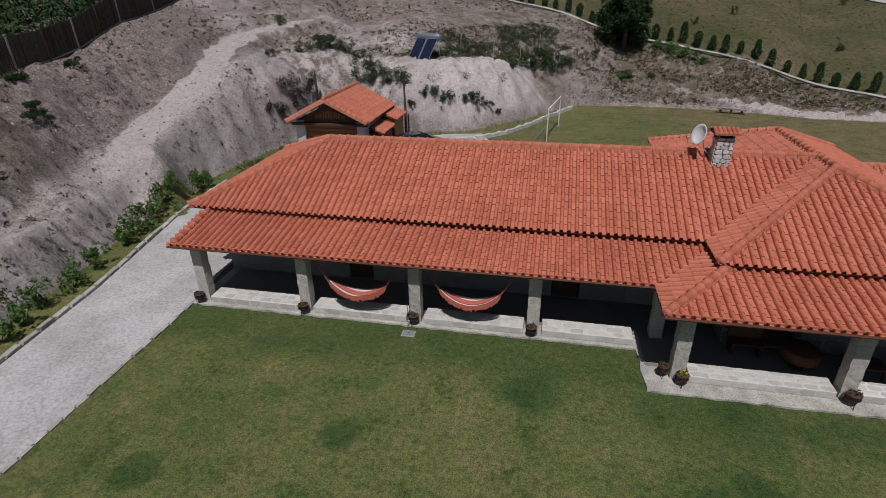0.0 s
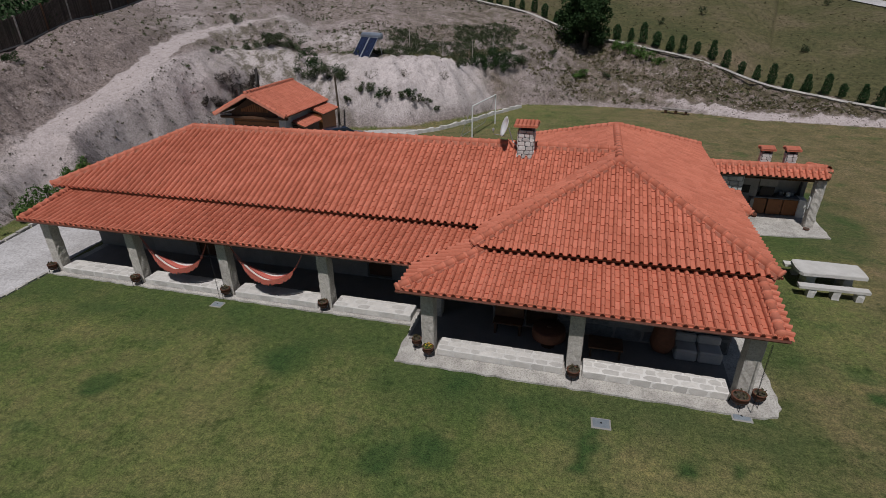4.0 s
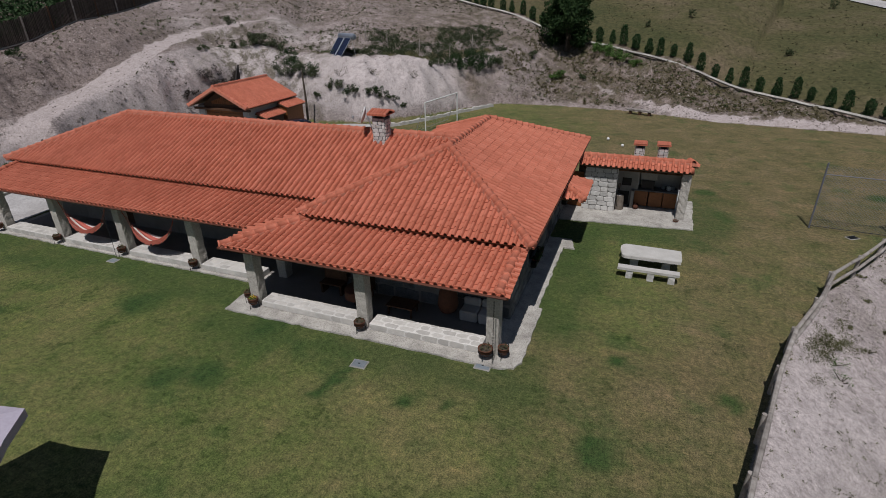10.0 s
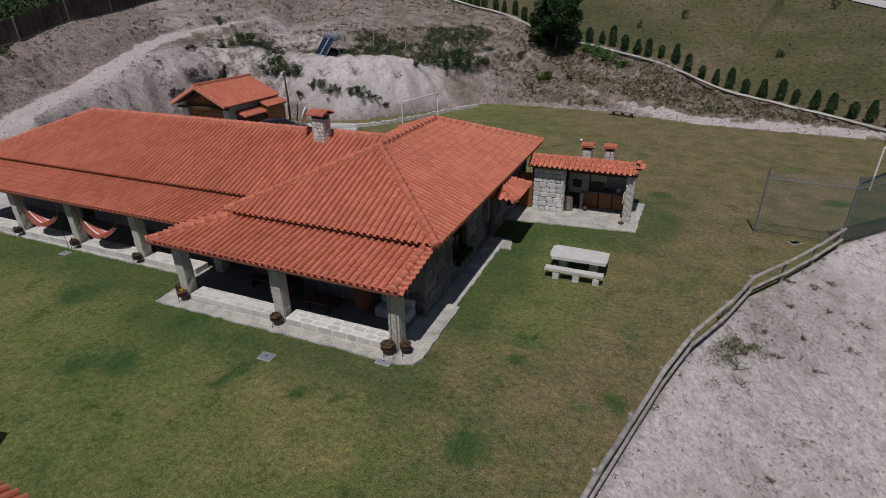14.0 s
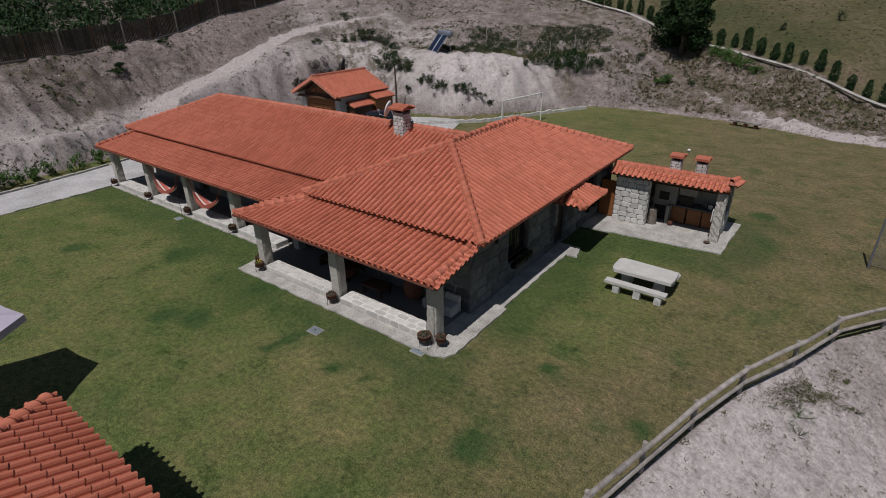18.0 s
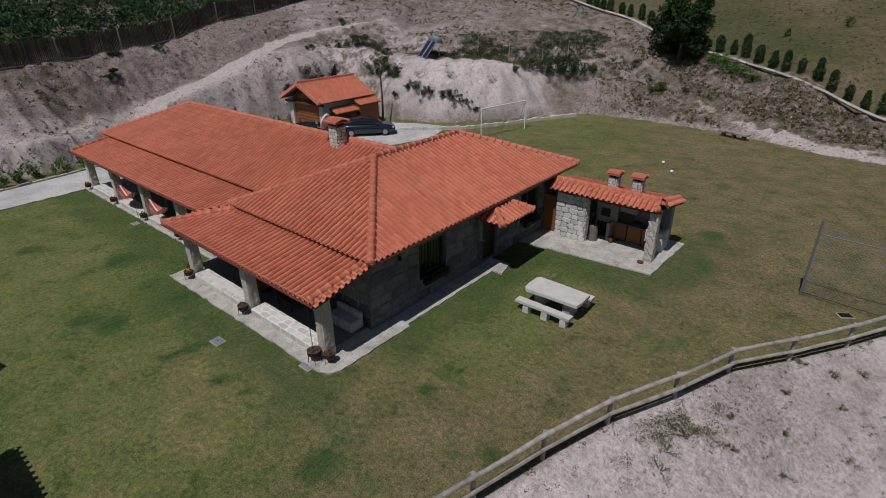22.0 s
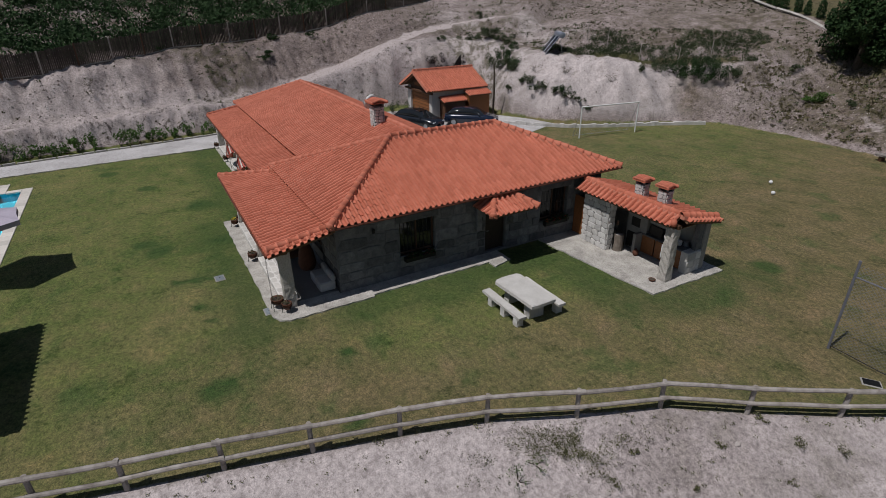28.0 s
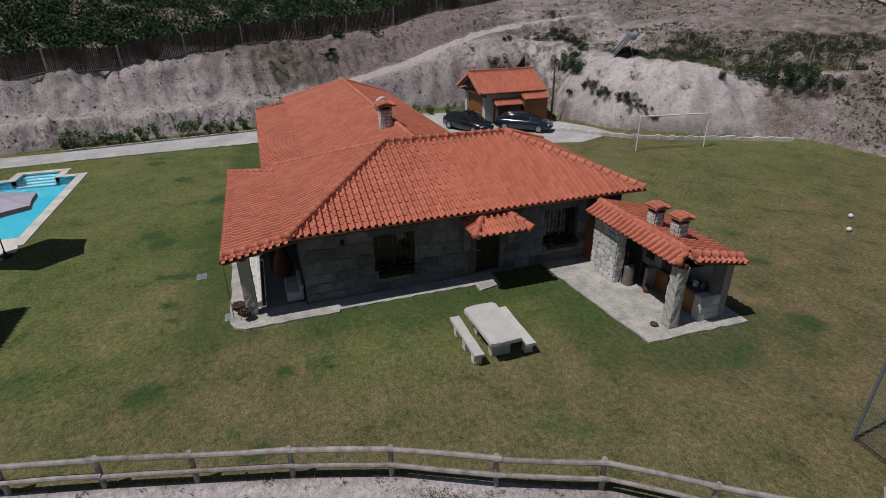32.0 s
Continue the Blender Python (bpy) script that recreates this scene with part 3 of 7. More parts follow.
def land(px, py):
    """Height of the ground, with the distances to the bank's foot and to the rail fence."""
    px, py = np.asarray(px, float), np.asarray(py, float)
    d, seg, t = near_line(px, py, FOOT)
    run = RUNS[seg] + t * (RUNS[np.minimum(seg + 1, len(FOOT) - 1)] - RUNS[seg])
    wob = rough(px, py, 0.35, 3) * 0.35 + rough(run, d * 0.3, 1.1, 4, 0.7) * (0.12 + 0.12 * (py < 30))
    dd = np.maximum(d + wob * np.clip(d / 1.0, 0, 1) * np.clip((14 - d) / 8, 0.1, 1), 0)
    hs = np.array([np.interp(dd, STEPS, PROFILES[f[2]]) for f in FOOT])
    idx = np.indices(px.shape)
    h0 = np.take_along_axis(hs, seg[None], 0)[0]
    h1 = np.take_along_axis(hs, np.minimum(seg + 1, len(FOOT) - 1)[None], 0)[0]
    s = t * t * (3 - 2 * t)
    z = h0 * (1 - s) + h1 * s
    steep = np.clip(d / 1.0, 0, 1) * np.clip((11 - d) / 5, 0.1, 1) * np.clip((60 - d) / 30, 0, 1)
    z = z + steep * (rough(px, py, 0.9, 4, 0.62) * 0.17 + rough(px, py, 1.9, 2, 0.8) * 0.11 + fbm(px, py, 0.3, 3, 3) * 0.22)
    # the dirt track lies level across the slope
    td, ts, tt = near_line(px, py, TRACK)
    tz = np.array(TRACK_Z)
    level = tz[ts] * (1 - tt) + tz[np.minimum(ts + 1, len(tz) - 1)] * tt
    hold = np.clip((2.2 - np.abs(td)) / 1.1, 0, 1) * np.clip((50 - py) / 3, 0, 1) * np.clip((py - 21.5) / 2, 0, 1)
    z = z * (1 - hold) + (level + 0.02 * rough(px, py, 1.5, 3)) * hold
    e, _, _ = near_line(px, py, RAIL)
    out = np.maximum(-e - 0.25, 0)
    z = z - np.interp(out, (0, 12, 30, 400), (0, 5.6, 9, 30)) + np.clip(out / 2, 0, 1) * rough(px, py, 1.1, 3, 0.8) * 0.09
    return z, d, -e


def ground_z(x, y):
    return float(land(np.array([x]), np.array([y]))[0][0])


PATH_NE = [(1.1, 59.2), (6.4, 60.0), (9.0, 59.9), (12.7, 56.8), (15.2, 55.1), (17.9, 53.1), (20.8, 51.6), (23.2, 50.9), (27, 49.9), (34, 49.4), (44, 48.6)]
LEDGE = [(-11.5, -22), (-14.6, -2), (-16.0, 9), (-17.0, 15), (-18.2, 21)]
HEDGE = [(-14, 74), (-7.2, 71.2), (-1.5, 68.2), (4.4, 66.3), (10.2, 64.7), (14.9, 62.7), (18.6, 60.9), (22.6, 59.0), (26.0, 57.2), (30.4, 54.8), (36.2, 50.5), (42, 46)]
FOREST_FENCE = [(-17.0, -14), (-19.4, 0), (-21.8, 8), (-24.0, 14), (-25.6, 22), (-26.8, 30), (-28.4, 37.5), (-30.5, 46), (-32.5, 56)]
LUSH = [(18.5, 10.1, 0.62), (2.2, 11.6, 0.85), (7.4, 9.2, 0.6), (-2.6, 9.2, 0.55), (-7.0, 7.2, 0.6), (10.85, 9.5, 0.2), (11.0, 9.9, 0.24), (11.1, 10.3, 0.25), (11.25, 10.7, 0.22), (13.4, 10.2, 0.22),
        (14.6, 10.4, 0.25), (21.9, 30.7, 0.6), (15.4, 34.1, 0.45), (18.0, 33.0, 0.5), (14.3, 39.1, 0.3), (18.6, 13.8, 0.3), (6.3, 8.6, 0.5), (21.7, 13.0, 0.35), (7.5, 12.0, 0.8), (30.5, 32.5, 0.6)]


GRID = {}


def on_sheet(px, py):
    """Height of the built ground sheet."""
    fx, fy, Z = GRID["x"], GRID["y"], GRID["z"]
    i = np.clip(np.searchsorted(fx, px) - 1, 0, len(fx) - 2)
    j = np.clip(np.searchsorted(fy, py) - 1, 0, len(fy) - 2)
    a = (px - fx[i]) / (fx[i + 1] - fx[i])
    b = (py - fy[j]) / (fy[j + 1] - fy[j])
    return (Z[j, i] * (1 - a) + Z[j, i + 1] * a) * (1 - b) + (Z[j + 1, i] * (1 - a) + Z[j + 1, i + 1] * a) * b


def build_ground():
    fx = np.concatenate([-44 - np.cumsum(np.linspace(0.6, 60, 16))[::-1], np.arange(-44, -30, 0.5), np.arange(-30, 36, 0.25), np.arange(36, 46, 0.5), 46 + np.cumsum(np.linspace(0.6, 60, 16))])
    fy = np.concatenate([-26 - np.cumsum(np.linspace(0.6, 60, 14))[::-1], np.arange(-26, -10, 0.5), np.arange(-10, 60, 0.25), np.arange(60, 84, 0.5), 84 + np.cumsum(np.linspace(0.6, 60, 16))])
    X, Y = np.meshgrid(fx, fy)
    px, py = X.ravel(), Y.ravel()
    z, d, out = land(px, py)
    soil = np.clip(d / 0.5 + 0.35, 0, 1)
    soil = np.maximum(soil, np.clip(out / 0.5 + 0.5, 0, 1))
    td = np.abs(near_line(px, py, TRACK)[0])
    ld = np.abs(near_line(px, py, LEDGE)[0])
    track = np.clip((np.where(py > 47, 0.6, 1.3) + 0.3 * rough(px, py, 0.9, 3) - td) / 0.35, 0, 1) * (d > 0.8) * np.clip(1 - (py - 45) / 6, 0.35, 1)
    pd = np.abs(near_line(px, py, PATH_NE)[0])
    track = np.maximum(track, np.clip(0.35 + (px - 12) / 14, 0.3, 0.75) * np.clip((0.3 + 0.05 * np.clip(px - 10, 0, 14) + 0.35 * rough(px, py, 0.8, 4, 0.7) - pd) / 0.5, 0, 1) * (d > 0.1))
    cut = np.clip(d / 0.3, 0, 1) * np.clip((2.3 - d) / 0.6, 0, 1) * np.clip((24 - py) / 4, 0, 1) + 0.12 * np.clip((d - 0.2) / 0.4, 0, 1) * np.clip((3.4 - d) / 0.6, 0, 1) * np.clip((py - 30) / 4, 0, 1) * np.clip((3 - px) / 2, 0, 1)
    track = np.maximum(track, 0.75 * np.clip(1.6 - ld / 0.9, 0, 1) * (d > 1.2) * (d < 5))
    hd = near_line(px, py, HEDGE)[0]
    field = np.clip(0.5 + hd / 1.2, 0, 1) * (d > 2) * (px > -12)
    # grassy strips: the terrace edge before the solar heater, the slope below the conifer row
    field = np.maximum(field, np.clip(1.25 - np.abs(d - 5.5) / 0.8, 0, 1) * np.clip((px + 14) / 2, 0, 1) * np.clip((4 - px) / 3, 0, 1) * (py > 42) * np.clip(0.75 + 0.5 * rough(px, py, 0.6, 3), 0, 1))
    field = np.maximum(field, 0.62 * np.clip(1 - np.abs(hd + 1.8) / 2.2, 0, 1) * np.clip((px - 9) / 2, 0, 1) * np.clip(0.7 + rough(px, py, 0.5, 3), 0, 1))
    fd = near_line(px, py, FOREST_FENCE)[0]
    weed = np.clip(0.35 + 0.9 * fbm(px, py, 0.25, 3, 6), 0.0, 1)
    weed = np.maximum(weed, np.clip((px - 6) / 6, 0, 1) * (d > 0.6) * (d < 12) * 1.0)
    weed = np.maximum(weed, np.clip(fd + 0.2, 0, 1))
    weed = np.maximum(weed, ((d > 4.6) & (d < 11) & (px > -14) & (py > 40)) * 0.9)
    weed *= np.clip(1 - ((py > 0) & (d > 3.1) & (d < 6) & (py < 16)) * 0.7, 0, 1)
    weed = np.where(out > 0.1, np.clip(0.15 + 0.6 * fbm(px, py, 0.35, 3, 8), 0, 0.8), weed)
    dark = np.clip((py - 8) / 10, 0, 1) * np.clip((44 - py) / 8, 0, 1) * np.clip((-17.5 - px) / 3, 0, 1) * np.clip((d - 2.5) / 1.5, 0, 1)
    dark = np.maximum(dark, 1.0 * np.clip((px - 5) / 5, 0, 1) * np.clip((d - 0.6) / 1.2, 0, 1) * (d < 16))
    brown = np.clip((px - 7.5) / 4, 0, 1) * np.clip((d - 0.3) / 0.8, 0, 1) * (d < 18) + np.clip((py - 50) / 4, 0, 1) * np.clip((d - 6.5) / 2, 0, 1) * 0.6
    brown = np.clip(np.maximum(brown, 1.0 * np.exp(-((px - 1.6) ** 2 + (py - 52.2) ** 2) / 3.0)), 0, 1)
    brown = np.where(out > 0.05, 0, brown)
    pale = np.clip((out + 0.2) / 0.4, 0, 1) * np.clip(0.92 - 0.5 * np.exp(-((px - 26.6) ** 2 / 5 + (py - 19.5) ** 2 / 14)), 0, 1)
    pale = np.maximum(pale, 0.98 * np.clip((d - 0.1) / 0.5, 0, 1) * np.clip((5.0 - d) / 0.8, 0, 1) * np.clip((py - 36) / 4, 0, 1) * np.clip((3 - px) / 2, 0, 1))
    pale = np.maximum(pale, 0.8 * np.clip((d - 5.5) / 1.0, 0, 1) * np.clip((11.5 - d) / 1.5, 0, 1) * np.clip((py - 40) / 3, 0, 1) * np.clip((-9.5 - px) / 2, 0, 1) * np.clip(0.7 + rough(px, py, 0.35, 3), 0, 1))
    pale = np.maximum(pale, 0.45 * (d > 1.6) * np.clip((7.5 - d) / 2, 0, 1) * np.clip((15 - py) / 4, 0, 1))
    pale = np.maximum(pale, 0.6 * np.clip(d / 0.4, 0, 1) * np.clip((4.8 - d) / 0.8, 0, 1) * np.clip((26 - py) / 5, 0, 1) * (px < 0))
    pale = np.maximum(pale, 0.6 * np.clip(d / 0.5, 0, 1) * np.clip((4.6 - d) / 1.0, 0, 1) * np.clip((py - 22) / 4, 0, 1) * (px < -10))
    lush = np.zeros(px.shape)
    for lx, ly, r in LUSH:
        q = np.hypot(px - lx, (py - ly)) + 0.18 * fbm(px, py, 2.0, 3, 9)
        lush = np.maximum(lush, np.clip((1.15 - q / r) * 2.5, 0, 1))
    # greener by the house's edges
    for x0, x1, y0, y1 in ((-10, 5.3, 12.6, 14.0), (5.5, 16, 11.3, 12.4), (15.8, 17.0, 15, 24), (16, 21.4, 23.6, 25.0), (21.2, 22.3, 25, 29.5)):
        lush = np.maximum(lush, 0.72 * np.clip(1 - np.hypot(np.maximum(np.maximum(x0 - px, px - x1), 0), np.maximum(np.maximum(y0 - py, py - y1), 0)) / 1.2 + 0.3 * rough(px, py, 1.2, 3), 0, 1))
    lush *= (d < 0.2)
    dry = np.clip(0.08 + 0.72 * np.clip((px - 6) / 13, 0, 1) + 0.35 * np.clip((py - 24) / 16, 0, 1) + 0.25 * fbm(px, py, 0.22, 3, 12), 0, 1)
    dry *= np.clip(0.5 + (py - 7) / 16, 0.5, 1)
    by_wall = np.hypot(np.maximum(np.maximum(15.9 - px, px - 19.0), 0), np.maximum(np.maximum(16.0 - py, py - 25.5), 0))
    dry *= 1 - 0.75 * np.clip(1 - by_wall / 2.5, 0, 1)
    nx, ny = len(fx), len(fy)
    GRID.update(x=fx, y=fy, z=z.reshape(ny, nx))
    i = np.arange(ny - 1)[:, None] * nx + np.arange(nx - 1)[None]
    quads = np.stack([i, i + 1, i + nx + 1, i + nx], -1).reshape(-1, 4)
    # leave the pool's basin open
    cx, cy = px[quads].mean(1), py[quads].mean(1)
    keep = ~(((cx > -6.1) & (cx < 4.5) & (cy > -4.1) & (cy < 2.85)) | ((cx > -7.6) & (cx < -5.5) & (cy > -0.95) & (cy < 1.6)))
    quads = quads[keep]
    me = bpy.data.meshes.new("ground")
    me.vertices.add(len(px))
    me.vertices.foreach_set("co", np.stack([px, py, z - 0.002], 1).ravel())
    me.loops.add(quads.size)
    me.loops.foreach_set("vertex_index", quads.ravel())
    me.polygons.add(len(quads))
    me.polygons.foreach_set("loop_start", np.arange(0, quads.size, 4))
    me.polygons.foreach_set("use_smooth", np.ones(len(quads), bool))
    for key, val in (("soil", soil), ("track", track), ("field", field), ("weed", weed), ("dark", dark), ("lush", lush), ("dry", dry), ("pale", pale), ("cut", cut), ("brown", brown)):
        me.attributes.new(key, "FLOAT", "POINT").data.foreach_set("value", np.ascontiguousarray(val, dtype=np.float32))
    me.update(calc_edges=True)
    me.validate()
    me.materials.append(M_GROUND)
    return tagged(new("ground", me), "patchy green and straw lawn with pale earth banks round it", "ground", kind="structure")


build_ground()


# ---------------------------------------------------------------- tiled roofs
TILE_W, TILE_R = 0.248, 0.36
PROF = np.array([(-0.012, 0.0), (0.03, 0.0), (0.108, 0.0), (0.118, 0.012), (0.124, 0.056), (0.146, 0.096), (0.178, 0.112), (0.212, 0.098), (0.238, 0.054), (0.249, 0.014)])


def tile_grid(cols, rows, row_len):
    """Vertices (a along the eave, b up the slope, h out) of every tile, and the faces of one tile."""
    m = len(PROF)
    a, h = PROF[:, 0], PROF[:, 1]
    lo, hi = -0.035, row_len + 0.02
    one = np.concatenate([np.stack([a, np.full(m, lo), h + 0.032], 1), np.stack([a, np.full(m, hi), h + 0.004], 1),
                          np.stack([a, np.full(m, lo), h + 0.032], 1), np.stack([a, np.full(m, lo + 0.006), h + 0.002], 1)])
    f = [(i, i + 1, m + i + 1, m + i) for i in range(m - 1)] + [(3 * m + i, 3 * m + i + 1, 2 * m + i + 1, 2 * m + i) for i in range(m - 1)]
    return one, f


def slope_frame(o, u, v, run, rise):
    """Origin at the eave's start, along the eave, up the slope, outwards."""
    s = math.hypot(run, rise)
    u3 = np.array([u[0], u[1], 0.0])
    v3 = np.array([v[0] * run / s, v[1] * run / s, rise / s])
    return np.array(o, float), u3, v3, np.cross(u3, v3), s


def tiled_slope(parent, name, o, u, v, length, run, rise, hi=None, lo=None, singles=None, label="", climb=0.0):
    """One roof plane of interlocking clay tiles on boards. hi(a), lo(a): how far up (in plan) the plane reaches at a along the eave."""
    o, u3, v3, n3, s = slope_frame(o, u, v, run, rise)
    if climb:
        u3 = u3 * length + np.array([0, 0, climb])
        length = float(np.linalg.norm(u3))
        u3 /= length
        n3 = np.cross(u3, v3)
        n3 /= np.linalg.norm(n3)
    k = s / run
    rows = max(1, round(s / TILE_R))
    rl = s / rows
    cols = max(1, round(length / TILE_W))
    w = length / cols
    one, faces = tile_grid(cols, rows, rl)
    one = one * np.array([w / TILE_W, 1, 1])
    top = (lambda a: np.minimum(s, hi(a) * k)) if hi else (lambda a: np.full(np.shape(a), s))
    bot = (lambda a: np.maximum(-9, lo(a) * k)) if lo else (lambda a: np.full(np.shape(a), -9.0))
    rng = np.random.RandomState(len(name) + cols)
    vs, fs, count, made = [], [], 0, []
    for c in range(cols):
        for r in range(rows):
            g = one + np.array([c * w, r * rl, 0])
            g[:, 2] += rng.uniform(-0.003, 0.004)
            g[:, 1] += rng.uniform(-0.004, 0.004)
            t, b = top(g[:, 0]), bot(g[:, 0])
            if (g[:, 1].min() >= t - 0.02).all() or (g[:, 1].max() <= b + 0.02).all():
                continue
            whole = (g[:, 1] <= t).all() and (g[:, 1] >= b).all()
            if singles and whole and singles(c, r):
                made.append((c, r))
                continue
            g[:, 1] = np.clip(g[:, 1], np.minimum(b, t), t)
            vs.append(g)
            fs += [tuple(i + count for i in q) for q in faces]
            count += len(g)
    ax = np.stack([u3, v3, n3])
    if vs:
        part(name, (np.concatenate(vs) @ ax + o, fs), M_TILE, parent, label, kind="stuff")
    if made:
        me = to_mesh("roof_tile", (one, faces), M_TILE_ONE)
        rot = Matrix([list(row) for row in ax.T]).to_4x4()
        for c, r in made:
            p = o + u3 * (c * w) + v3 * (r * rl + rng.uniform(-0.004, 0.004)) + n3 * rng.uniform(-0.003, 0.004)
            piece("roof_tile", me, Matrix.Translation(p) @ rot, parent)
    # boards below the tiles
    a = np.linspace(0, length, 60)
    t, b = top(a), np.maximum(bot(a), 0.0)
    t = np.maximum(t, b)
    up = [o + u3 * x + v3 * y - n3 * 0.015 for x, y in zip(a, t)]
    dn = [o + u3 * x + v3 * y - n3 * 0.015 for x, y in zip(a, b)]
    n = len(a)
    V = dn + up + [p - n3 * 0.07 for p in dn] + [p - n3 * 0.07 for p in up]
    F = []
    for i in range(n - 1):
        F += [(i, i + 1, n + i + 1, n + i), (2 * n + i + 1, 2 * n + i, 3 * n + i, 3 * n + i + 1), (i + 1, i, 2 * n + i, 2 * n + i + 1), (n + i, n + i + 1, 3 * n + i + 1, 3 * n + i)]
    F += [(0, n, 3 * n, 2 * n), (n - 1, 3 * n - 1, 4 * n - 1, 2 * n - 1)]
    part("roof_deck", (np.array(V), F), M_DECK, parent)


def half_tile():
    """A tapered half-round ridge tile along +x, 0.42 long."""
    v, f, n = [], [], 9
    for x, r in ((0.0, 0.150), (0.055, 0.156), (0.062, 0.132), (0.43, 0.118)):
        for k in range(n):
            t = math.pi * (k / (n - 1)) * 1.06 - 0.03 * math.pi
            v.append((x, r * math.cos(t), r * math.sin(t)))
    for i in range(3):
        for k in range(n - 1):
            f.append((i * n + k, i * n + k + 1, (i + 1) * n + k + 1, (i + 1) * n + k))
    f.append(tuple(range(n))[::-1])
    return np.array(v), f


RIDGE_MESH = to_mesh("ridge_tile", half_tile(), M_TILE_ONE, True)


def ridge_line(parent, p, q, up=0.085):
    """Ridge tiles lapped from p (low end) to q."""
    p, q = Vector(p), Vector(q)
    d = (q - p)
    n = max(1, round(d.length / 0.375))
    x = d.normalized()
    y = Vector((0, 0, 1)).cross(x).normalized()
    z = x.cross(y)
    rot = Matrix((x, y, z)).transposed().to_4x4()
    rng = random.Random(n)
    bed = [(0.16, -0.06), (0.135, 0.075), (0.06, 0.12), (-0.06, 0.12), (-0.135, 0.075), (-0.16, -0.06)]
    ends = [(p + d.normalized() * e, k) for e, k in ((0.02, 0), (d.length - 0.02, 1))]
    V = [c + y * a + z * (b + up - 0.085) for c, _ in ends for a, b in bed]
    F = [(i, i + 1, 6 + i + 1, 6 + i) for i in range(5)] + [(0, 1, 2, 3, 4, 5), (11, 10, 9, 8, 7, 6)]
    part("ridge_bedding", (np.array([tuple(q) for q in V]), F), M_BEDDING, parent)
    for i in range(n):
        piece("ridge_tile", RIDGE_MESH, Matrix.Translation(p + d * (i / n) + z * (up + rng.uniform(-0.006, 0.006))) @ rot @ Matrix.Rotation(rng.uniform(-0.03, 0.03), 4, "Z"), parent)


def gutter(parent, pts, z):
    part("gutter", tube([(x, y, z) for x, y in pts], 0.045, 6), M_FASCIA, parent)


# plan of the house roof
X0, X1, XM = 7.24, 15.76, 11.5            # front wing: upper eaves and ridge
YF, YB = 14.6, 28.5
ML, MF, MB, MR = -11.1, 16.15, 24.25, 20.2      # main wing: left eave, front eave, back eave, ridge
ZU, ZL, ZR = 3.0, 2.40, 4.71
RUN, RUN_M = XM - X0, MR - MF
RISE = ZR - ZU
PORCH_TOP = 2.82

house = thing("house", (4, 20, 0), "long single-storey granite house with an orange clay tile roof", "house")

# right plane of the front wing, the nearest one: its lower courses are single tiles
LW = YB - YF
tiled_slope(house, "roof_plane", (X1, YF, ZU), (0, 1), (-1, 0), LW, RUN, RISE, hi=lambda a: np.minimum(a, LW - a), singles=lambda c, r: r < 6)
tiled_slope(house, "roof_plane", (X0, YF, ZU), (1, 0), (0, 1), X1 - X0, RUN, RISE, hi=lambda a: np.minimum(a, X1 - X0 - a))
tiled_slope(house, "roof_plane", (X1, YB, ZU), (-1, 0), (0, -1), X1 - X0, RUN, RISE, hi=lambda a: np.minimum(a, X1 - X0 - a))
# left plane, cut by the main wing's two planes
def left_lo(a):
    y = YB - a
    front = np.where(y < MR, (y - MF) * RUN / RUN_M, (MB - y) * RUN / RUN_M)
    return np.where((y > MF) & (y < MB), front, -9)
tiled_slope(house, "roof_plane", (X0, YB, ZU), (0, -1), (1, 0), LW, RUN, RISE, hi=lambda a: np.minimum(a, LW - a), lo=left_lo)
# main wing: front and back planes run on until they meet the front wing's left plane
LM = XM - ML
tiled_slope(house, "roof_plane", (ML, MF, ZU), (1, 0), (0, 1), LM, RUN_M, RISE, hi=lambda a: np.minimum(RUN_M, a * RUN_M / 4.25), lo=lambda a: np.where(a > X0 - ML, (a - (X0 - ML)) * RUN_M / RUN, -9))
tiled_slope(house, "roof_plane", (XM, MB, ZU), (-1, 0), (0, -1), LM, RUN_M, RISE, hi=lambda a: np.minimum(RUN_M, (LM - a) * RUN_M / 4.25), lo=lambda a: np.where(a < XM - X0, (XM - X0 - a) * RUN_M / RUN, -9))
tiled_slope(house, "roof_plane", (ML, MB, ZU), (0, -1), (1, 0), MB - MF, 4.25, RISE, hi=lambda a: np.minimum(a, MB - MF - a) * 4.25 / RUN_M)
# porch roofs below the step
PF, PM = 12.45, 14.0
PX0, PX1, PML = 5.5, 15.6, -10.6
tiled_slope(house, "porch_roof_plane", (PX0, PF, ZL), (1, 0), (0, 1), PX1 - PX0 - 0.1, YF + 0.25 - PF, PORCH_TOP - ZL, hi=lambda a: np.where(a < 2.15, a * 1.12, 9))
tiled_slope(house, "porch_roof_plane", (PX0, MF + 0.2, ZL), (0, -1), (1, 0), MF + 0.2 - PF, 2.15, PORCH_TOP - ZL, hi=lambda a: np.where(a > 1.5, (MF + 0.2 - PF - a) / 1.12, 9), lo=lambda a: (MF + 0.2 - PM - a) * 0.92)
tiled_slope(house, "porch_roof_plane", (PML, PM, ZL), (1, 0), (0, 1), 7.4 - PML, MF + 0.25 - PM, PORCH_TOP - ZL, lo=lambda a: np.where(a > PX0 - PML, (a - (PX0 - PML)) / 0.92, -9))
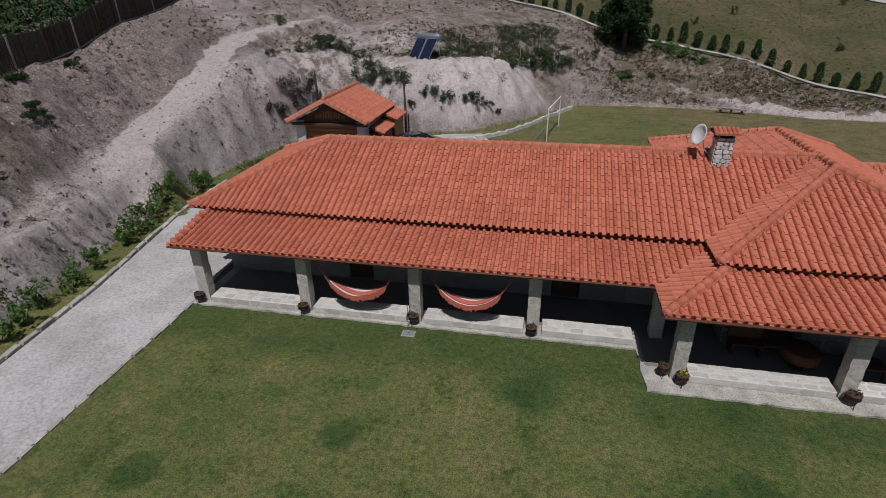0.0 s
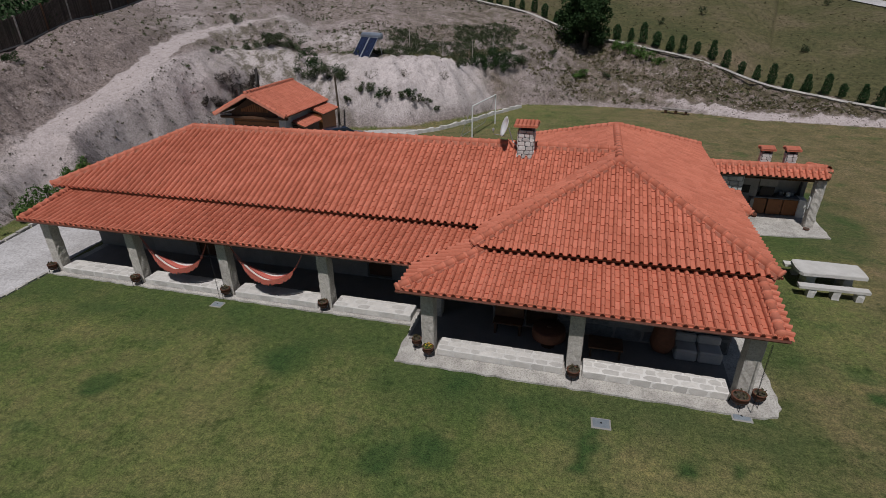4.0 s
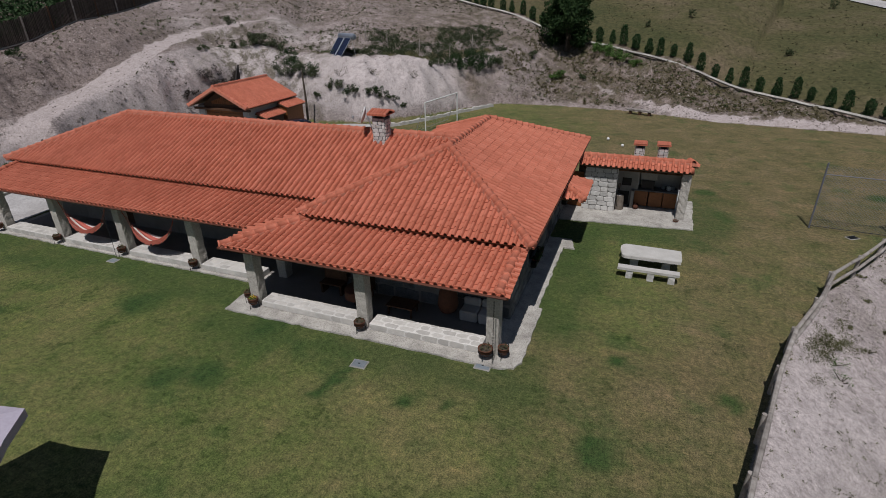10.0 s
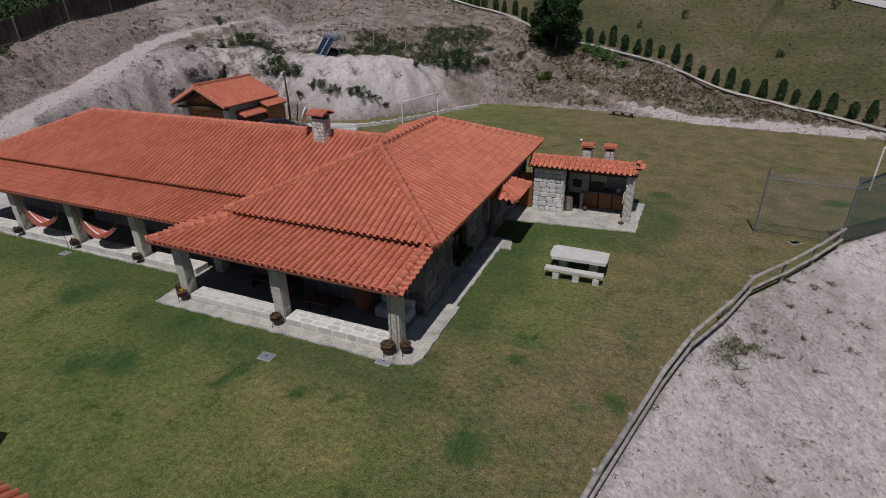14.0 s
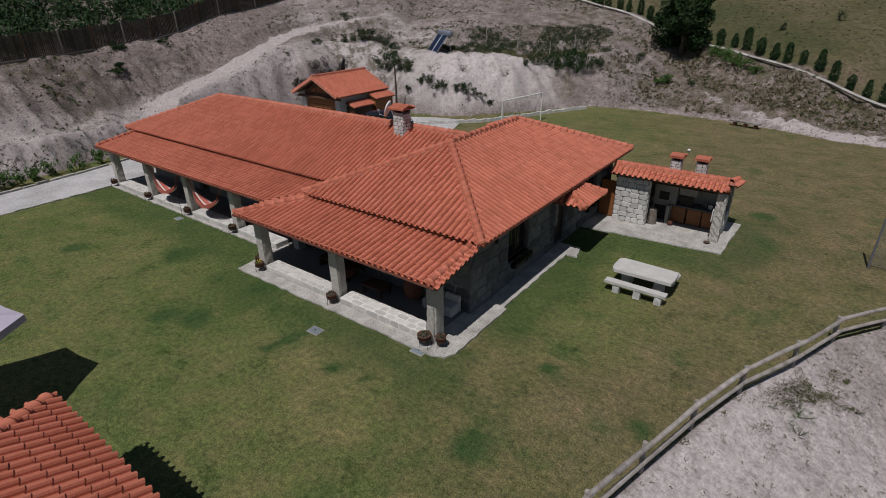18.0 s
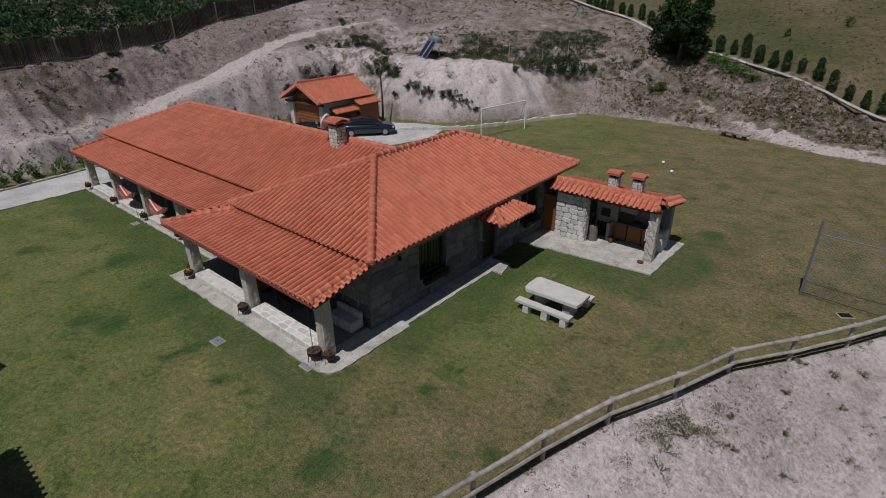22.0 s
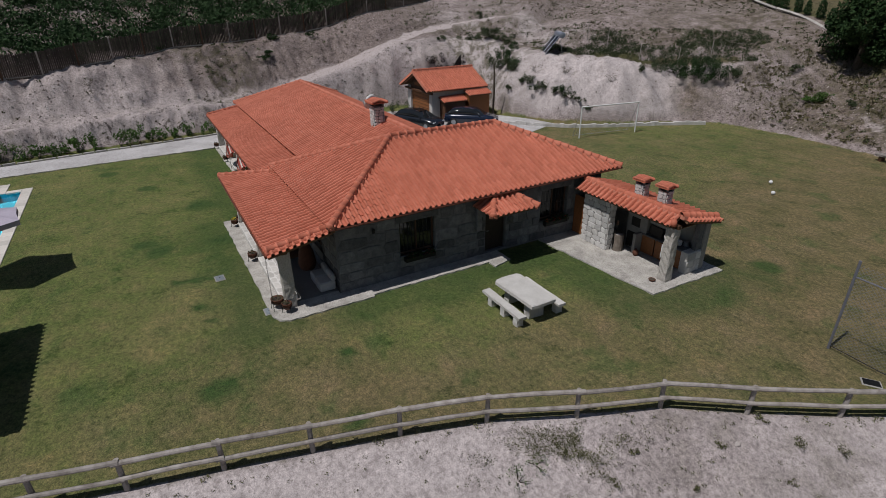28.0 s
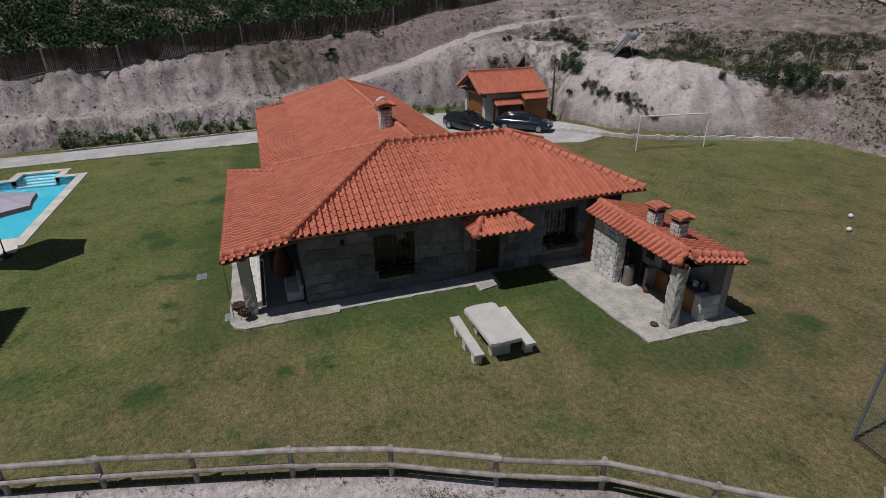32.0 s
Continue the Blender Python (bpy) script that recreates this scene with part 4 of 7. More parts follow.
# ridges, hips and end rows
for p, q in (((X1, YF, ZU), (XM, YF + RUN, ZR)), ((X0, YF, ZU), (XM, YF + RUN, ZR)), ((X1, YB, ZU), (XM, YB - RUN, ZR)), ((X0, YB, ZU), (XM, YB - RUN, ZR)),
             ((XM, YF + RUN, ZR), (XM, YB - RUN, ZR)), ((ML + 4.25, MR, ZR), (XM, MR, ZR)), ((ML, MF, ZU), (ML + 4.25, MR, ZR)), ((ML, MB, ZU), (ML + 4.25, MR, ZR)),
             ((PX0, PF, ZL), (PX0 + 2.1, PF + 2.35, PORCH_TOP)), ((PX1 - 0.28, PF + 0.02, ZL + 0.03), (PX1 - 0.28, YF + 0.1, PORCH_TOP)), ((PML + 0.28, PM + 0.02, ZL + 0.03), (PML + 0.28, MF + 0.1, PORCH_TOP))):
    ridge_line(house, p, q)
# cross rows of short tiles that close the porch roofs' ends
tiled_slope(house, "verge_tiles", (PX1, PF, ZL - 0.02), (0, 1), (-1, 0), YF - PF + 0.1, 0.42, 0.09, climb=PORCH_TOP - ZL)
tiled_slope(house, "verge_tiles", (PML, MF + 0.1, PORCH_TOP - 0.02), (0, -1), (1, 0), MF + 0.1 - PM, 0.42, 0.09, climb=ZL - PORCH_TOP)
gutter(house, [(PX1 - 0.05, PF - 0.05), (PX0 - 0.03, PF - 0.05), (PX0 - 0.03, PM - 0.02), (PML, PM - 0.05)], ZL - 0.015)
# mortar that closes the tile ends over the porch gutters
part("eave_filler", box(PX0 + 0.1, PX1 - 0.1, PF + 0.005, PF + 0.05, ZL - 0.02, ZL + 0.095), M_TILE_ONE, house)
part("eave_filler", box(PML + 0.1, PX0, PM + 0.005, PM + 0.05, ZL - 0.02, ZL + 0.095), M_TILE_ONE, house)
gutter(house, [(X1 + 0.04, YF), (X1 + 0.04, YB + 0.04), (X0, YB + 0.04)], ZU - 0.03)

# ---------------------------------------------------------------- house walls
WR, WF, WL, WMF, WML, WMB, WB = 15.1, 14.95, 7.9, 16.85, -10.3, 23.55, 28.0
TH = 0.35
OPEN_R = [(17.5, 19.05, 0.95, 2.36), (21.5, 22.55, 0.12, 2.12), (24.45, 26.0, 0.95, 2.38)]


def wall_with_openings(parent, along, fixed, a0, a1, z0, z1, openings, mat, thick=TH, inward=-1):
    """A wall along x or y, its outer face at fixed, with openings cut right through."""
    cuts = sorted(openings)
    bits, a = [], a0
    def slab(s, e, b, t):
        if e - s < 1e-3 or t - b < 1e-3:
            return
        f0, f1 = sorted((fixed, fixed + inward * thick))
        bits.append(box(s, e, f0, f1, b, t) if along == "x" else box(f0, f1, s, e, b, t))
    for s, e, b, t in cuts:
        slab(a, s, z0, z1)
        slab(s, e, z0, b)
        slab(s, e, t, z1)
        a = e
    slab(a, a1, z0, z1)
    made = [part("wall_section", g, mat, parent) for g in bits]
    return made[0]


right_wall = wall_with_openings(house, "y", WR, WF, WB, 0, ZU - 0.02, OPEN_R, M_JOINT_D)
front_wall = wall_with_openings(house, "x", WF, WL, WR - TH, 0, ZU - 0.1, [(9.0, 10.0, 0.1, 2.1), (11.6, 13.2, 0.9, 2.1)], M_PLASTER, inward=1)
wall_with_openings(house, "y", WL, WF + TH, WMF, 0, ZU - 0.1, [], M_PLASTER, inward=1)
OPEN_M = [(-8.6, -7.4, 0.95, 2.1), (-5.2, -4.2, 0.1, 2.1), (-1.6, -0.4, 0.95, 2.1), (2.6, 3.6, 0.1, 2.1), (5.2, 6.4, 0.95, 2.1)]
main_wall = wall_with_openings(house, "x", WMF, WML, WL, 0, ZU - 0.1, OPEN_M, M_PLASTER, inward=1)
wall_with_openings(house, "y", WML, WMF + TH, WMB, 0, ZU - 0.05, [], M_PLASTER, inward=1)
wall_with_openings(house, "x", WMB, WML, WL + TH, 0, ZU - 0.05, [], M_PLASTER)
wall_with_openings(house, "y", WL, WMB, WB, 0, ZU - 0.05, [], M_PLASTER, inward=1)
wall_with_openings(house, "x", WB, WL, WR, 0, ZU - 0.02, [], M_PLASTER)
part("ceiling", join(box(WML + 0.1, WL, WMF + 0.1, WMB - 0.1, 2.7, 2.75), box(WL, WR - 0.1, WF + 0.1, WB - 0.1, 2.7, 2.75)), M_DARK, house)


def window(parent, along, fixed, a0, a1, b, t, grille=False, inward=-1):
    """Frame, pane and sill in an opening."""
    off = fixed + inward * 0.2
    def bx(s, e, zb, zt, d0, d1):
        f0, f1 = sorted((off + d0, off + d1))
        return box(s, e, f0, f1, zb, zt, 0.006) if along == "x" else box(f0, f1, s, e, zb, zt, 0.006)
    w = part("window", join(bx(a0, a0 + 0.07, b, t, -0.03, 0.04), bx(a1 - 0.07, a1, b, t, -0.03, 0.04), bx(a0, a1, b, b + 0.07, -0.03, 0.04), bx(a0, a1, t - 0.07, t, -0.03, 0.04),
                            bx((a0 + a1) / 2 - 0.04, (a0 + a1) / 2 + 0.04, b, t, -0.03, 0.04)), M_WOOD_D, parent, "dark-stained wooden window")
    part("pane", bx(a0 + 0.05, a1 - 0.05, b + 0.05, t - 0.05, -0.008, 0.008), M_GLASS, w)
    return w


for s, e, b, t in (OPEN_R[0], OPEN_R[2]):
    w = window(house, "y", WR, s, e, b, t)
    part("sill", box(WR - 0.16, WR + 0.07, s - 0.05, e + 0.05, b - 0.09, b, 0.012), M_GRANITE, w)
for s, e, b, t in OPEN_M:
    if b > 0.5:
        window(house, "x", WMF, s, e, b, t, inward=1)
    else:
        part("door", box(s, e, WMF + 0.15, WMF + 0.2, b, t, 0.01), M_WOOD_D, house)
window(house, "x", WF, 11.6, 13.2, 0.9, 2.1, inward=1)
part("door", box(9.0, 10.0, WF + 0.15, WF + 0.2, 0.1, 2.1, 0.01), M_WOOD_D, house)
# Door wood near black: the shade under the hood is put into its colour.
side_door = part("door", box(WR - 0.2, WR - 0.14, 21.5, 22.55, 0.12, 2.12, 0.01), plain("shade_darkened_wood", (0.016, 0.011, 0.009), (0.035, 0.022, 0.016), 6, 0.6), house, "wooden side door, its colour darkened to carry the shade")
part("door_handle", tube([(WR - 0.13, 21.62, 1.05), (WR - 0.08, 21.62, 1.05), (WR - 0.08, 21.74, 1.05)], 0.012, 6), M_STEEL, side_door)


# ---------------------------------------------------------------- paved edges, driveway
def crumbled(poly, seed, step=0.22, amp=0.035):
    """A plan outline with its straight sides broken into uneven short ones."""
    rng = random.Random(seed)
    out = []
    for (ax, ay), (bx, by) in zip(poly, poly[1:] + poly[:1]):
        L = math.hypot(bx - ax, by - ay)
        n = max(1, round(L / step))
        for i in range(n):
            t = i / n
            o = rng.uniform(-amp, amp) if i else 0.0
            out.append((ax + (bx - ax) * t + (by - ay) / L * o, ay + (by - ay) * t - (bx - ax) / L * o))
    return out


tagged(solid("pavement", prism(crumbled([(-10.3, 14.08), (5.28, 14.13), (5.36, 12.22), (15.5, 12.3), (15.85, 12.45), (16.02, 12.8), (16.0, 15.95), (15.86, 16.0), (15.86, 21.2), (16.35, 21.2), (16.1, 22.15),
                               (15.1, 22.15), (15.1, 14.9), (7.9, 14.9), (7.9, 16.9), (-10.3, 16.9)], 1), -0.1, 0.055), M_PEBBLE, "worn pebble concrete apron round the porch", "pavement", kind="structure"))
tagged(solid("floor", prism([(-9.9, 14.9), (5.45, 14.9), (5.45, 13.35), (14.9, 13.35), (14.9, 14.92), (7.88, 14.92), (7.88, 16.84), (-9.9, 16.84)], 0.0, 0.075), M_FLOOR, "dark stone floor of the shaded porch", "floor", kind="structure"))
tagged(solid("pavement", prism(crumbled([(15.95, 24.5), (21.2, 25.0), (21.3, 28.95), (15.1, 28.9), (15.1, 24.45)], 2), -0.1, 0.05), M_PEBBLE, "pale pebble concrete slab under the barbecue shelter", "pavement", kind="structure"))
DRIVE_R = [(-7.6, -30), (-9.75, 0), (-10.15, 6.4), (-10.38, 14.1), (-10.7, 17), (-10.9, 24), (-9, 27.5), (-3.5, 30), (-1.6, 37), (-3.2, 41.0)]
DRIVE_L = [(-10.9, -30), (-12.75, 0), (-13.95, 9.3), (-14.7, 14.5), (-16.3, 21.5), (-16.8, 27), (-15.6, 32), (-14, 38), (-9.5, 38.6), (-6, 40.4)]
tagged(solid("road", join(*[prism([DRIVE_R[i], DRIVE_R[i + 1], DRIVE_L[i + 1], DRIVE_L[i]], -0.05, 0.012) for i in range(len(DRIVE_R) - 1)]), M_GRAVEL, "pale cobbled driveway along the bank", "driveway", kind="structure"))
kerb = thing("kerb", (-13, 5, 0), "rough pale stone kerb beside the driveway", "kerb", kind="structure")
kerb_in = thing("kerb", (-9, 5, 0), "low stone edging between lawn and driveway", "kerb", kind="structure")
M_KERB = plain("kerb_stone", (0.36, 0.34, 0.31), (0.56, 0.535, 0.495), 8, 0.95, bump=0.5, amount=0.4)


def stone_row(parent, name, line, step, w, h, seed, mat=M_KERB, z=0.0, lap=1.0):
    """Loose-fitting stones laid along a line, on a few shared meshes."""
    rng = random.Random(seed)
    shapes = [to_mesh(name, rough_box(-0.5, 0.5, -0.5, 0.5, 0, 1, random.Random(seed + k), 0.06, 2, 2, 1), mat) for k in range(4)]
    for (ax, ay), (bx, by) in zip(line, line[1:]):
        L = math.hypot(bx - ax, by - ay)
        n = max(1, round(L / step))
        ang = math.atan2(by - ay, bx - ax)
        for i in range(n):
            t = (i + 0.5) / n
            m = Matrix.Translation((ax + (bx - ax) * t + rng.uniform(-0.02, 0.02), ay + (by - ay) * t, z - 0.03)) @ Matrix.Rotation(ang + rng.uniform(-0.05, 0.05), 4, "Z")
            piece(name, rng.choice(shapes), m @ Matrix.Diagonal((L / n * lap * rng.uniform(0.97, 1.03), w * rng.uniform(0.85, 1.15), (h + 0.03) * rng.uniform(0.8, 1.25), 1)), parent)


stone_row(kerb, "kerbstone", [(x - 0.12, y) for x, y in DRIVE_L[1:6]], 0.8, 0.2, 0.12, 3)
stone_row(kerb_in, "kerbstone", [(x + 0.05, y) for x, y in DRIVE_R[1:4]], 0.45, 0.14, 0.05, 4)

# ---------------------------------------------------------------- porch: columns, seats, beams
rng0 = random.Random(11)
for i, (x, y) in enumerate([(-9.9, 14.55), (-5.9, 14.55), (-1.9, 14.55), (2.05, 14.6), (5.95, 15.0), (6.25, 13.05), (10.6, 13.05), (15.05, 13.05)]):
    part("column", rough_box(x - 0.2, x + 0.2, y - 0.2, y + 0.2, 0.03, ZL - 0.06, random.Random(i), 0.011, 4, 4, 16), M_COLUMN, house, "rough hewn granite column")
part("beam", box(PML + 0.2, 5.9, 14.45, 14.65, ZL - 0.18, ZL - 0.03, 0.01), M_WOOD_D, house)
part("beam", box(5.9, 15.3, 12.95, 13.15, ZL - 0.18, ZL - 0.03, 0.01), M_WOOD_D, house)
part("beam", box(5.86, 6.05, 13.15, 15.2, ZL - 0.18, ZL - 0.03, 0.01), M_WOOD_D, house)
for s, e, b, t in OPEN_R[:1] + OPEN_R[2:]:
    part("lintel", box(WR - 0.02, WR + 0.05, s - 0.15, e + 0.15, t, t + 0.26, 0.015), M_GRANITE, house)
SEATS = [(-9.62, -6.2, 14.28, 14.95), (-5.6, -2.2, 14.28, 14.95), (-1.6, 1.75, 14.28, 14.95), (2.35, 5.2, 14.3, 14.98), (6.55, 10.32, 12.78, 13.4), (10.88, 14.72, 12.78, 13.4)]
seats = []
for x0, x1, y0, y1 in SEATS:
    w = thing("low_wall", ((x0 + x1) / 2, (y0 + y1) / 2, 0.055), "low porch seat wall with pale crazy paving", "low wall", "seat walls along the porch")
    part("core", box(x0, x1, y0, y1, 0.05, 0.30, 0.02), M_JOINT, w)
    seats.append((w, x0, x1, y0, y1))

# chimney and dish on the main roof
CHIMNEYS = []
def chimney(x, y, z0, z1, s, label, cap_over=0.14):
    c = thing("chimney", (x, y, z0), label, "chimney", "stone chimneys")
    core = part("masonry", box(x - s, x + s, y - s * 0.9, y + s * 0.9, z0, z1, 0.01), M_JOINT_D, c)
    CHIMNEYS.append((core, x, y, z0, z1, s))
    # Solid near-black block in place of the shade in the vent gap.
    part("vent", box(x - s * 0.8, x + s * 0.8, y - s * 0.7, y + s * 0.7, z1, z1 + 0.13), M_DARK, c)
    for sx in (-1, 1):
        for sy in (-1, 1):
            part("vent_post", box(x + sx * s * 0.86 - 0.04, x + sx * s * 0.86 + 0.04, y + sy * s * 0.76 - 0.04, y + sy * s * 0.76 + 0.04, z1 - 0.02, z1 + 0.14), M_GRANITE, c)
    o = s + cap_over
    cap = part("cap", prism([(x - o, y - o), (x + o, y - o), (x + o, y + o), (x - o, y + o)], z1 + 0.13, z1 + 0.17), M_TILE_ONE, c, "small clay tile cap")
    n = 6
    me = to_mesh("cap_tile", move(half_tile(), Matrix.Diagonal((1.0, 0.55, 0.55, 1))), M_TILE_ONE, True)
    for i in range(n):
        q = -o + 0.06 + (2 * o - 0.12) * i / (n - 1)
        for ang, px, py in ((90, q, -o), (-90, q, o)):
            rot = Matrix.Rotation(radians(ang), 4, "Z") @ Matrix.Rotation(radians(-17), 4, "Y")
            piece("cap_tile", me, Matrix.Translation((x + px, y + py, z1 + 0.17)) @ rot @ Matrix.Scale(o / 0.40, 4, (1, 0, 0)), cap)
    return c


chimney(8.15, 19.76, 4.3, 5.48, 0.28, "squat pale granite chimney with a clay tile cap")
dish = thing("satellite_dish", (7.72, 20.0, 4.7), "white satellite dish on a bracket beside the chimney", "satellite dish")
dm = look((7.38, 19.8, 5.5), (7.38 - 0.9, 19.8 - 0.36, 5.5 + 0.3))
part("reflector", move(lathe([(0.02, 0.0), (0.16, -0.015), (0.28, -0.05), (0.37, -0.1), (0.38, -0.09), (0.28, -0.035), (0.16, 0.0), (0.02, 0.012)], (0, 0, 0), 24), dm), M_WHITE, dish, smooth=True)
part("mast", tube([(7.88, 19.8, 4.75), (7.62, 19.9, 4.95), (7.46, 19.85, 5.46)], 0.022, 6), M_STEEL, dish)
part("feed_arm", tube([(7.38, 19.8, 5.16), (6.95, 19.6, 5.26), (6.92, 19.58, 5.42)], 0.012, 6), M_STEEL, dish)
part("feed_horn", box(6.88, 6.96, 19.54, 19.62, 5.4, 5.5, 0.01), M_STEEL, dish)

# canopy over the side door
CX, CY0, CY1, CZ = 16.58, 20.86, 23.12, 2.40
can = part("door_canopy", box(WR, CX - 0.08, CY0 + 0.06, CY1 - 0.06, CZ - 0.05, CZ + 0.01, 0.01), M_DECK, house, "small tiled hood over the side door")
CR, CH = CX - WR, 0.62
tiled_slope(house, "canopy_tiles", (CX, CY0, CZ), (0, 1), (-1, 0), CY1 - CY0, CR, CH, hi=lambda a: np.minimum(9, np.minimum(a, CY1 - CY0 - a) * 1.45))
tiled_slope(house, "canopy_tiles", (WR, CY0, CZ), (1, 0), (0, 1), CR, CR / 1.45, CH, hi=lambda a: np.maximum((CR - a) / 1.45, 0))
tiled_slope(house, "canopy_tiles", (CX, CY1, CZ), (-1, 0), (0, -1), CR, CR / 1.45, CH, hi=lambda a: a / 1.45)
for p, q in (((CX, CY0, CZ + 0.02), (WR + 0.02, CY0 + CR / 1.45, CZ + CH)), ((CX, CY1, CZ + 0.02), (WR + 0.02, CY1 - CR / 1.45, CZ + CH))):
    ridge_line(house, p, q, 0.02)
for y in (21.05, 22.9):
    part("canopy_post", box(WR, 15.35, y - 0.13, y + 0.13, 1.3, CZ - 0.05, 0.02), M_GRANITE, house)
for y, z in ((16.38, 2.42), (21.2, 1.9)):
    wl = part("wall_lamp", tube([(WR, y, z), (WR + 0.14, y, z + 0.02)], 0.014, 6), M_IRON, house, "black iron wall lantern")
    part("lantern", lathe([(0.03, 0.0), (0.06, 0.02), (0.07, 0.16), (0.02, 0.2)], (WR + 0.15, y, z - 0.18), 8), M_IRON, wl)

# flower boxes under the side windows
def flower_box(y0, y1, z, red):
    fb = thing("window_box", (WR + 0.17, (y0 + y1) / 2, z), "iron window box with trailing plants" if not red else "iron window box with red geraniums", "window box", "window boxes")
    part("trough", box(WR + 0.06, WR + 0.28, y0, y1, z, z + 0.2, 0.015), M_IRON, fb)
    rng = np.random.RandomState(5 + red)
    c = np.stack([np.full(16, WR + 0.2), rng.uniform(y0, y1, 16), np.full(16, z + 0.22)], 1)
    part("plant", leaves(c, 22, (0.16, 0.14, 0.16), 0.05, rng), M_LEAF_DARK, fb)
    part("flower", leaves(c[:12], 7, (0.15, 0.13, 0.14), 0.04, rng), M_FLOWER if red else M_FLOWER_D, fb, kind="stuff")
    for y in (y0 + 0.15, y1 - 0.15):
        part("bracket", tube([(WR + 0.02, y, z - 0.12), (WR + 0.2, y, z)], 0.012, 5), M_IRON, fb)


M_FLOWER = plain("red_petals", (0.45, 0.03, 0.025), (0.6, 0.06, 0.05), 8, 0.7)
M_FLOWER_D = plain("crimson_petals", (0.10, 0.012, 0.012), (0.2, 0.03, 0.03), 8, 0.7)
M_FLOWER_Y = plain("yellow_petals", (0.55, 0.38, 0.02), (0.7, 0.5, 0.05), 8, 0.7)
flower_box(17.6, 18.95, 0.72, 0)
flower_box(24.6, 25.9, 0.72, 1)
# grilles and a pale blind in the side windows
for s, e, b, t in (OPEN_R[0], OPEN_R[2]):
    g = part("grille", join(*[tube([(WR - 0.04, s + (e - s) * i / 9, b), (WR - 0.04, s + (e - s) * i / 9, t)], 0.011, 5) for i in range(1, 9)],
                            tube([(WR - 0.04, s, (b + t) / 2), (WR - 0.04, e, (b + t) / 2)], 0.011, 5)), M_IRON, house, "black iron window grille")
    k = s + (0.9 if s < 20 else 0.15)
    part("curtain", join(*[box(WR - 0.25, WR - 0.235, k + 0.11 * i, k + 0.06 + 0.11 * i, t - (0.5 if s < 20 else 0.95), t - 0.08) for i in range(4)]), M_WHITE, house, "white curtain strips")

# plant pots at the columns
def plant_pot(x, y, r, h, flower=None, stand=True, plant=True):
    z0 = 0.055
    p = thing("plant_pot", (x, y, z0), "rust-brown round plant pot on an iron stand" if stand else "small rust-brown plant pot on the paving", "plant pot", "plant pots at the columns")
    zb = z0 + (0.16 if stand else 0.0)
    part("pot", lathe([(r * 0.72, 0), (r * 0.98, h * 0.45), (r, h * 0.9), (r * 1.06, h * 0.92), (r * 1.06, h), (r * 0.9, h), (r * 0.88, h * 0.8)], (x, y, zb), 14), M_RUST, p, smooth=True)
    part("soil", lathe([(r * 0.9, 0), (r * 0.5, 0.02), (0.02, 0.025)], (x, y, zb + h * 0.84), 12), M_BARK, p)
    rng = np.random.RandomState(int(abs(x * 13 + y * 7)))
    if plant:
        part("plant", leaves([(x, y, zb + h + 0.02)], 40, (r * 0.95, r * 0.95, 0.10), 0.05, rng), M_LEAF_DRY if flower is None else M_LEAF, p)
    if flower:
        part("flower", leaves([(x, y, zb + h + 0.05)], 26, (r * 0.9, r * 0.9, 0.07), 0.035, rng), flower, p)
    if stand:
        part("ring", tube([(x + r * 0.99 * math.cos(a), y + r * 0.99 * math.sin(a), zb + h * 0.4) for a in np.linspace(0, 6.283, 17)], 0.011, 5, False), M_IRON, p)
        for a in (0.4, 2.5, 4.6):
            part("leg", tube([(x + r * 0.99 * math.cos(a), y + r * 0.99 * math.sin(a), zb + h * 0.4), (x + r * 1.1 * math.cos(a), y + r * 1.1 * math.sin(a), z0)], 0.011, 5), M_IRON, p)


for x, y, r, f in ((-10.0, 14.18, 0.17, None), (-5.9, 14.16, 0.17, None), (-1.92, 14.2, 0.17, None), (2.02, 14.22, 0.17, None), (5.86, 12.95, 0.15, None), (6.32, 12.64, 0.17, M_FLOWER_Y),
                   (10.62, 12.62, 0.18, None), (14.92, 12.62, 0.22, None), (15.42, 12.84, 0.17, None)):
    plant_pot(x, y, r, 0.22, f)
plant_pot(20.45, 25.78, 0.13, 0.07, None, False, False)

# rain chains and their drain covers
def rain_chain(x, y, ztop):
    c = thing("rain_chain", (x, y, 0.05), "thin dark rain chain hanging from the gutter", "rain chain", "rain chains")
    me = to_mesh("link", tube([(0.016 * math.cos(a), 0, 0.03 * math.sin(a)) for a in np.linspace(0, 6.283, 9)], 0.006, 4, False), M_IRON)
    n = int((ztop - 0.1) / 0.05)
    for i in range(n):
        piece("link", me, Matrix.Translation((x, y, 0.1 + i * 0.05)) @ Matrix.Rotation(radians(90 * (i % 2)), 4, "Z"), c)


rain_chain(15.2, 12.42, 2.3)
rain_chain(-2.05, 13.97, 2.3)
M_LID = plain("grey_lid", (0.16, 0.19, 0.215), (0.26, 0.29, 0.315), 6, 0.6)


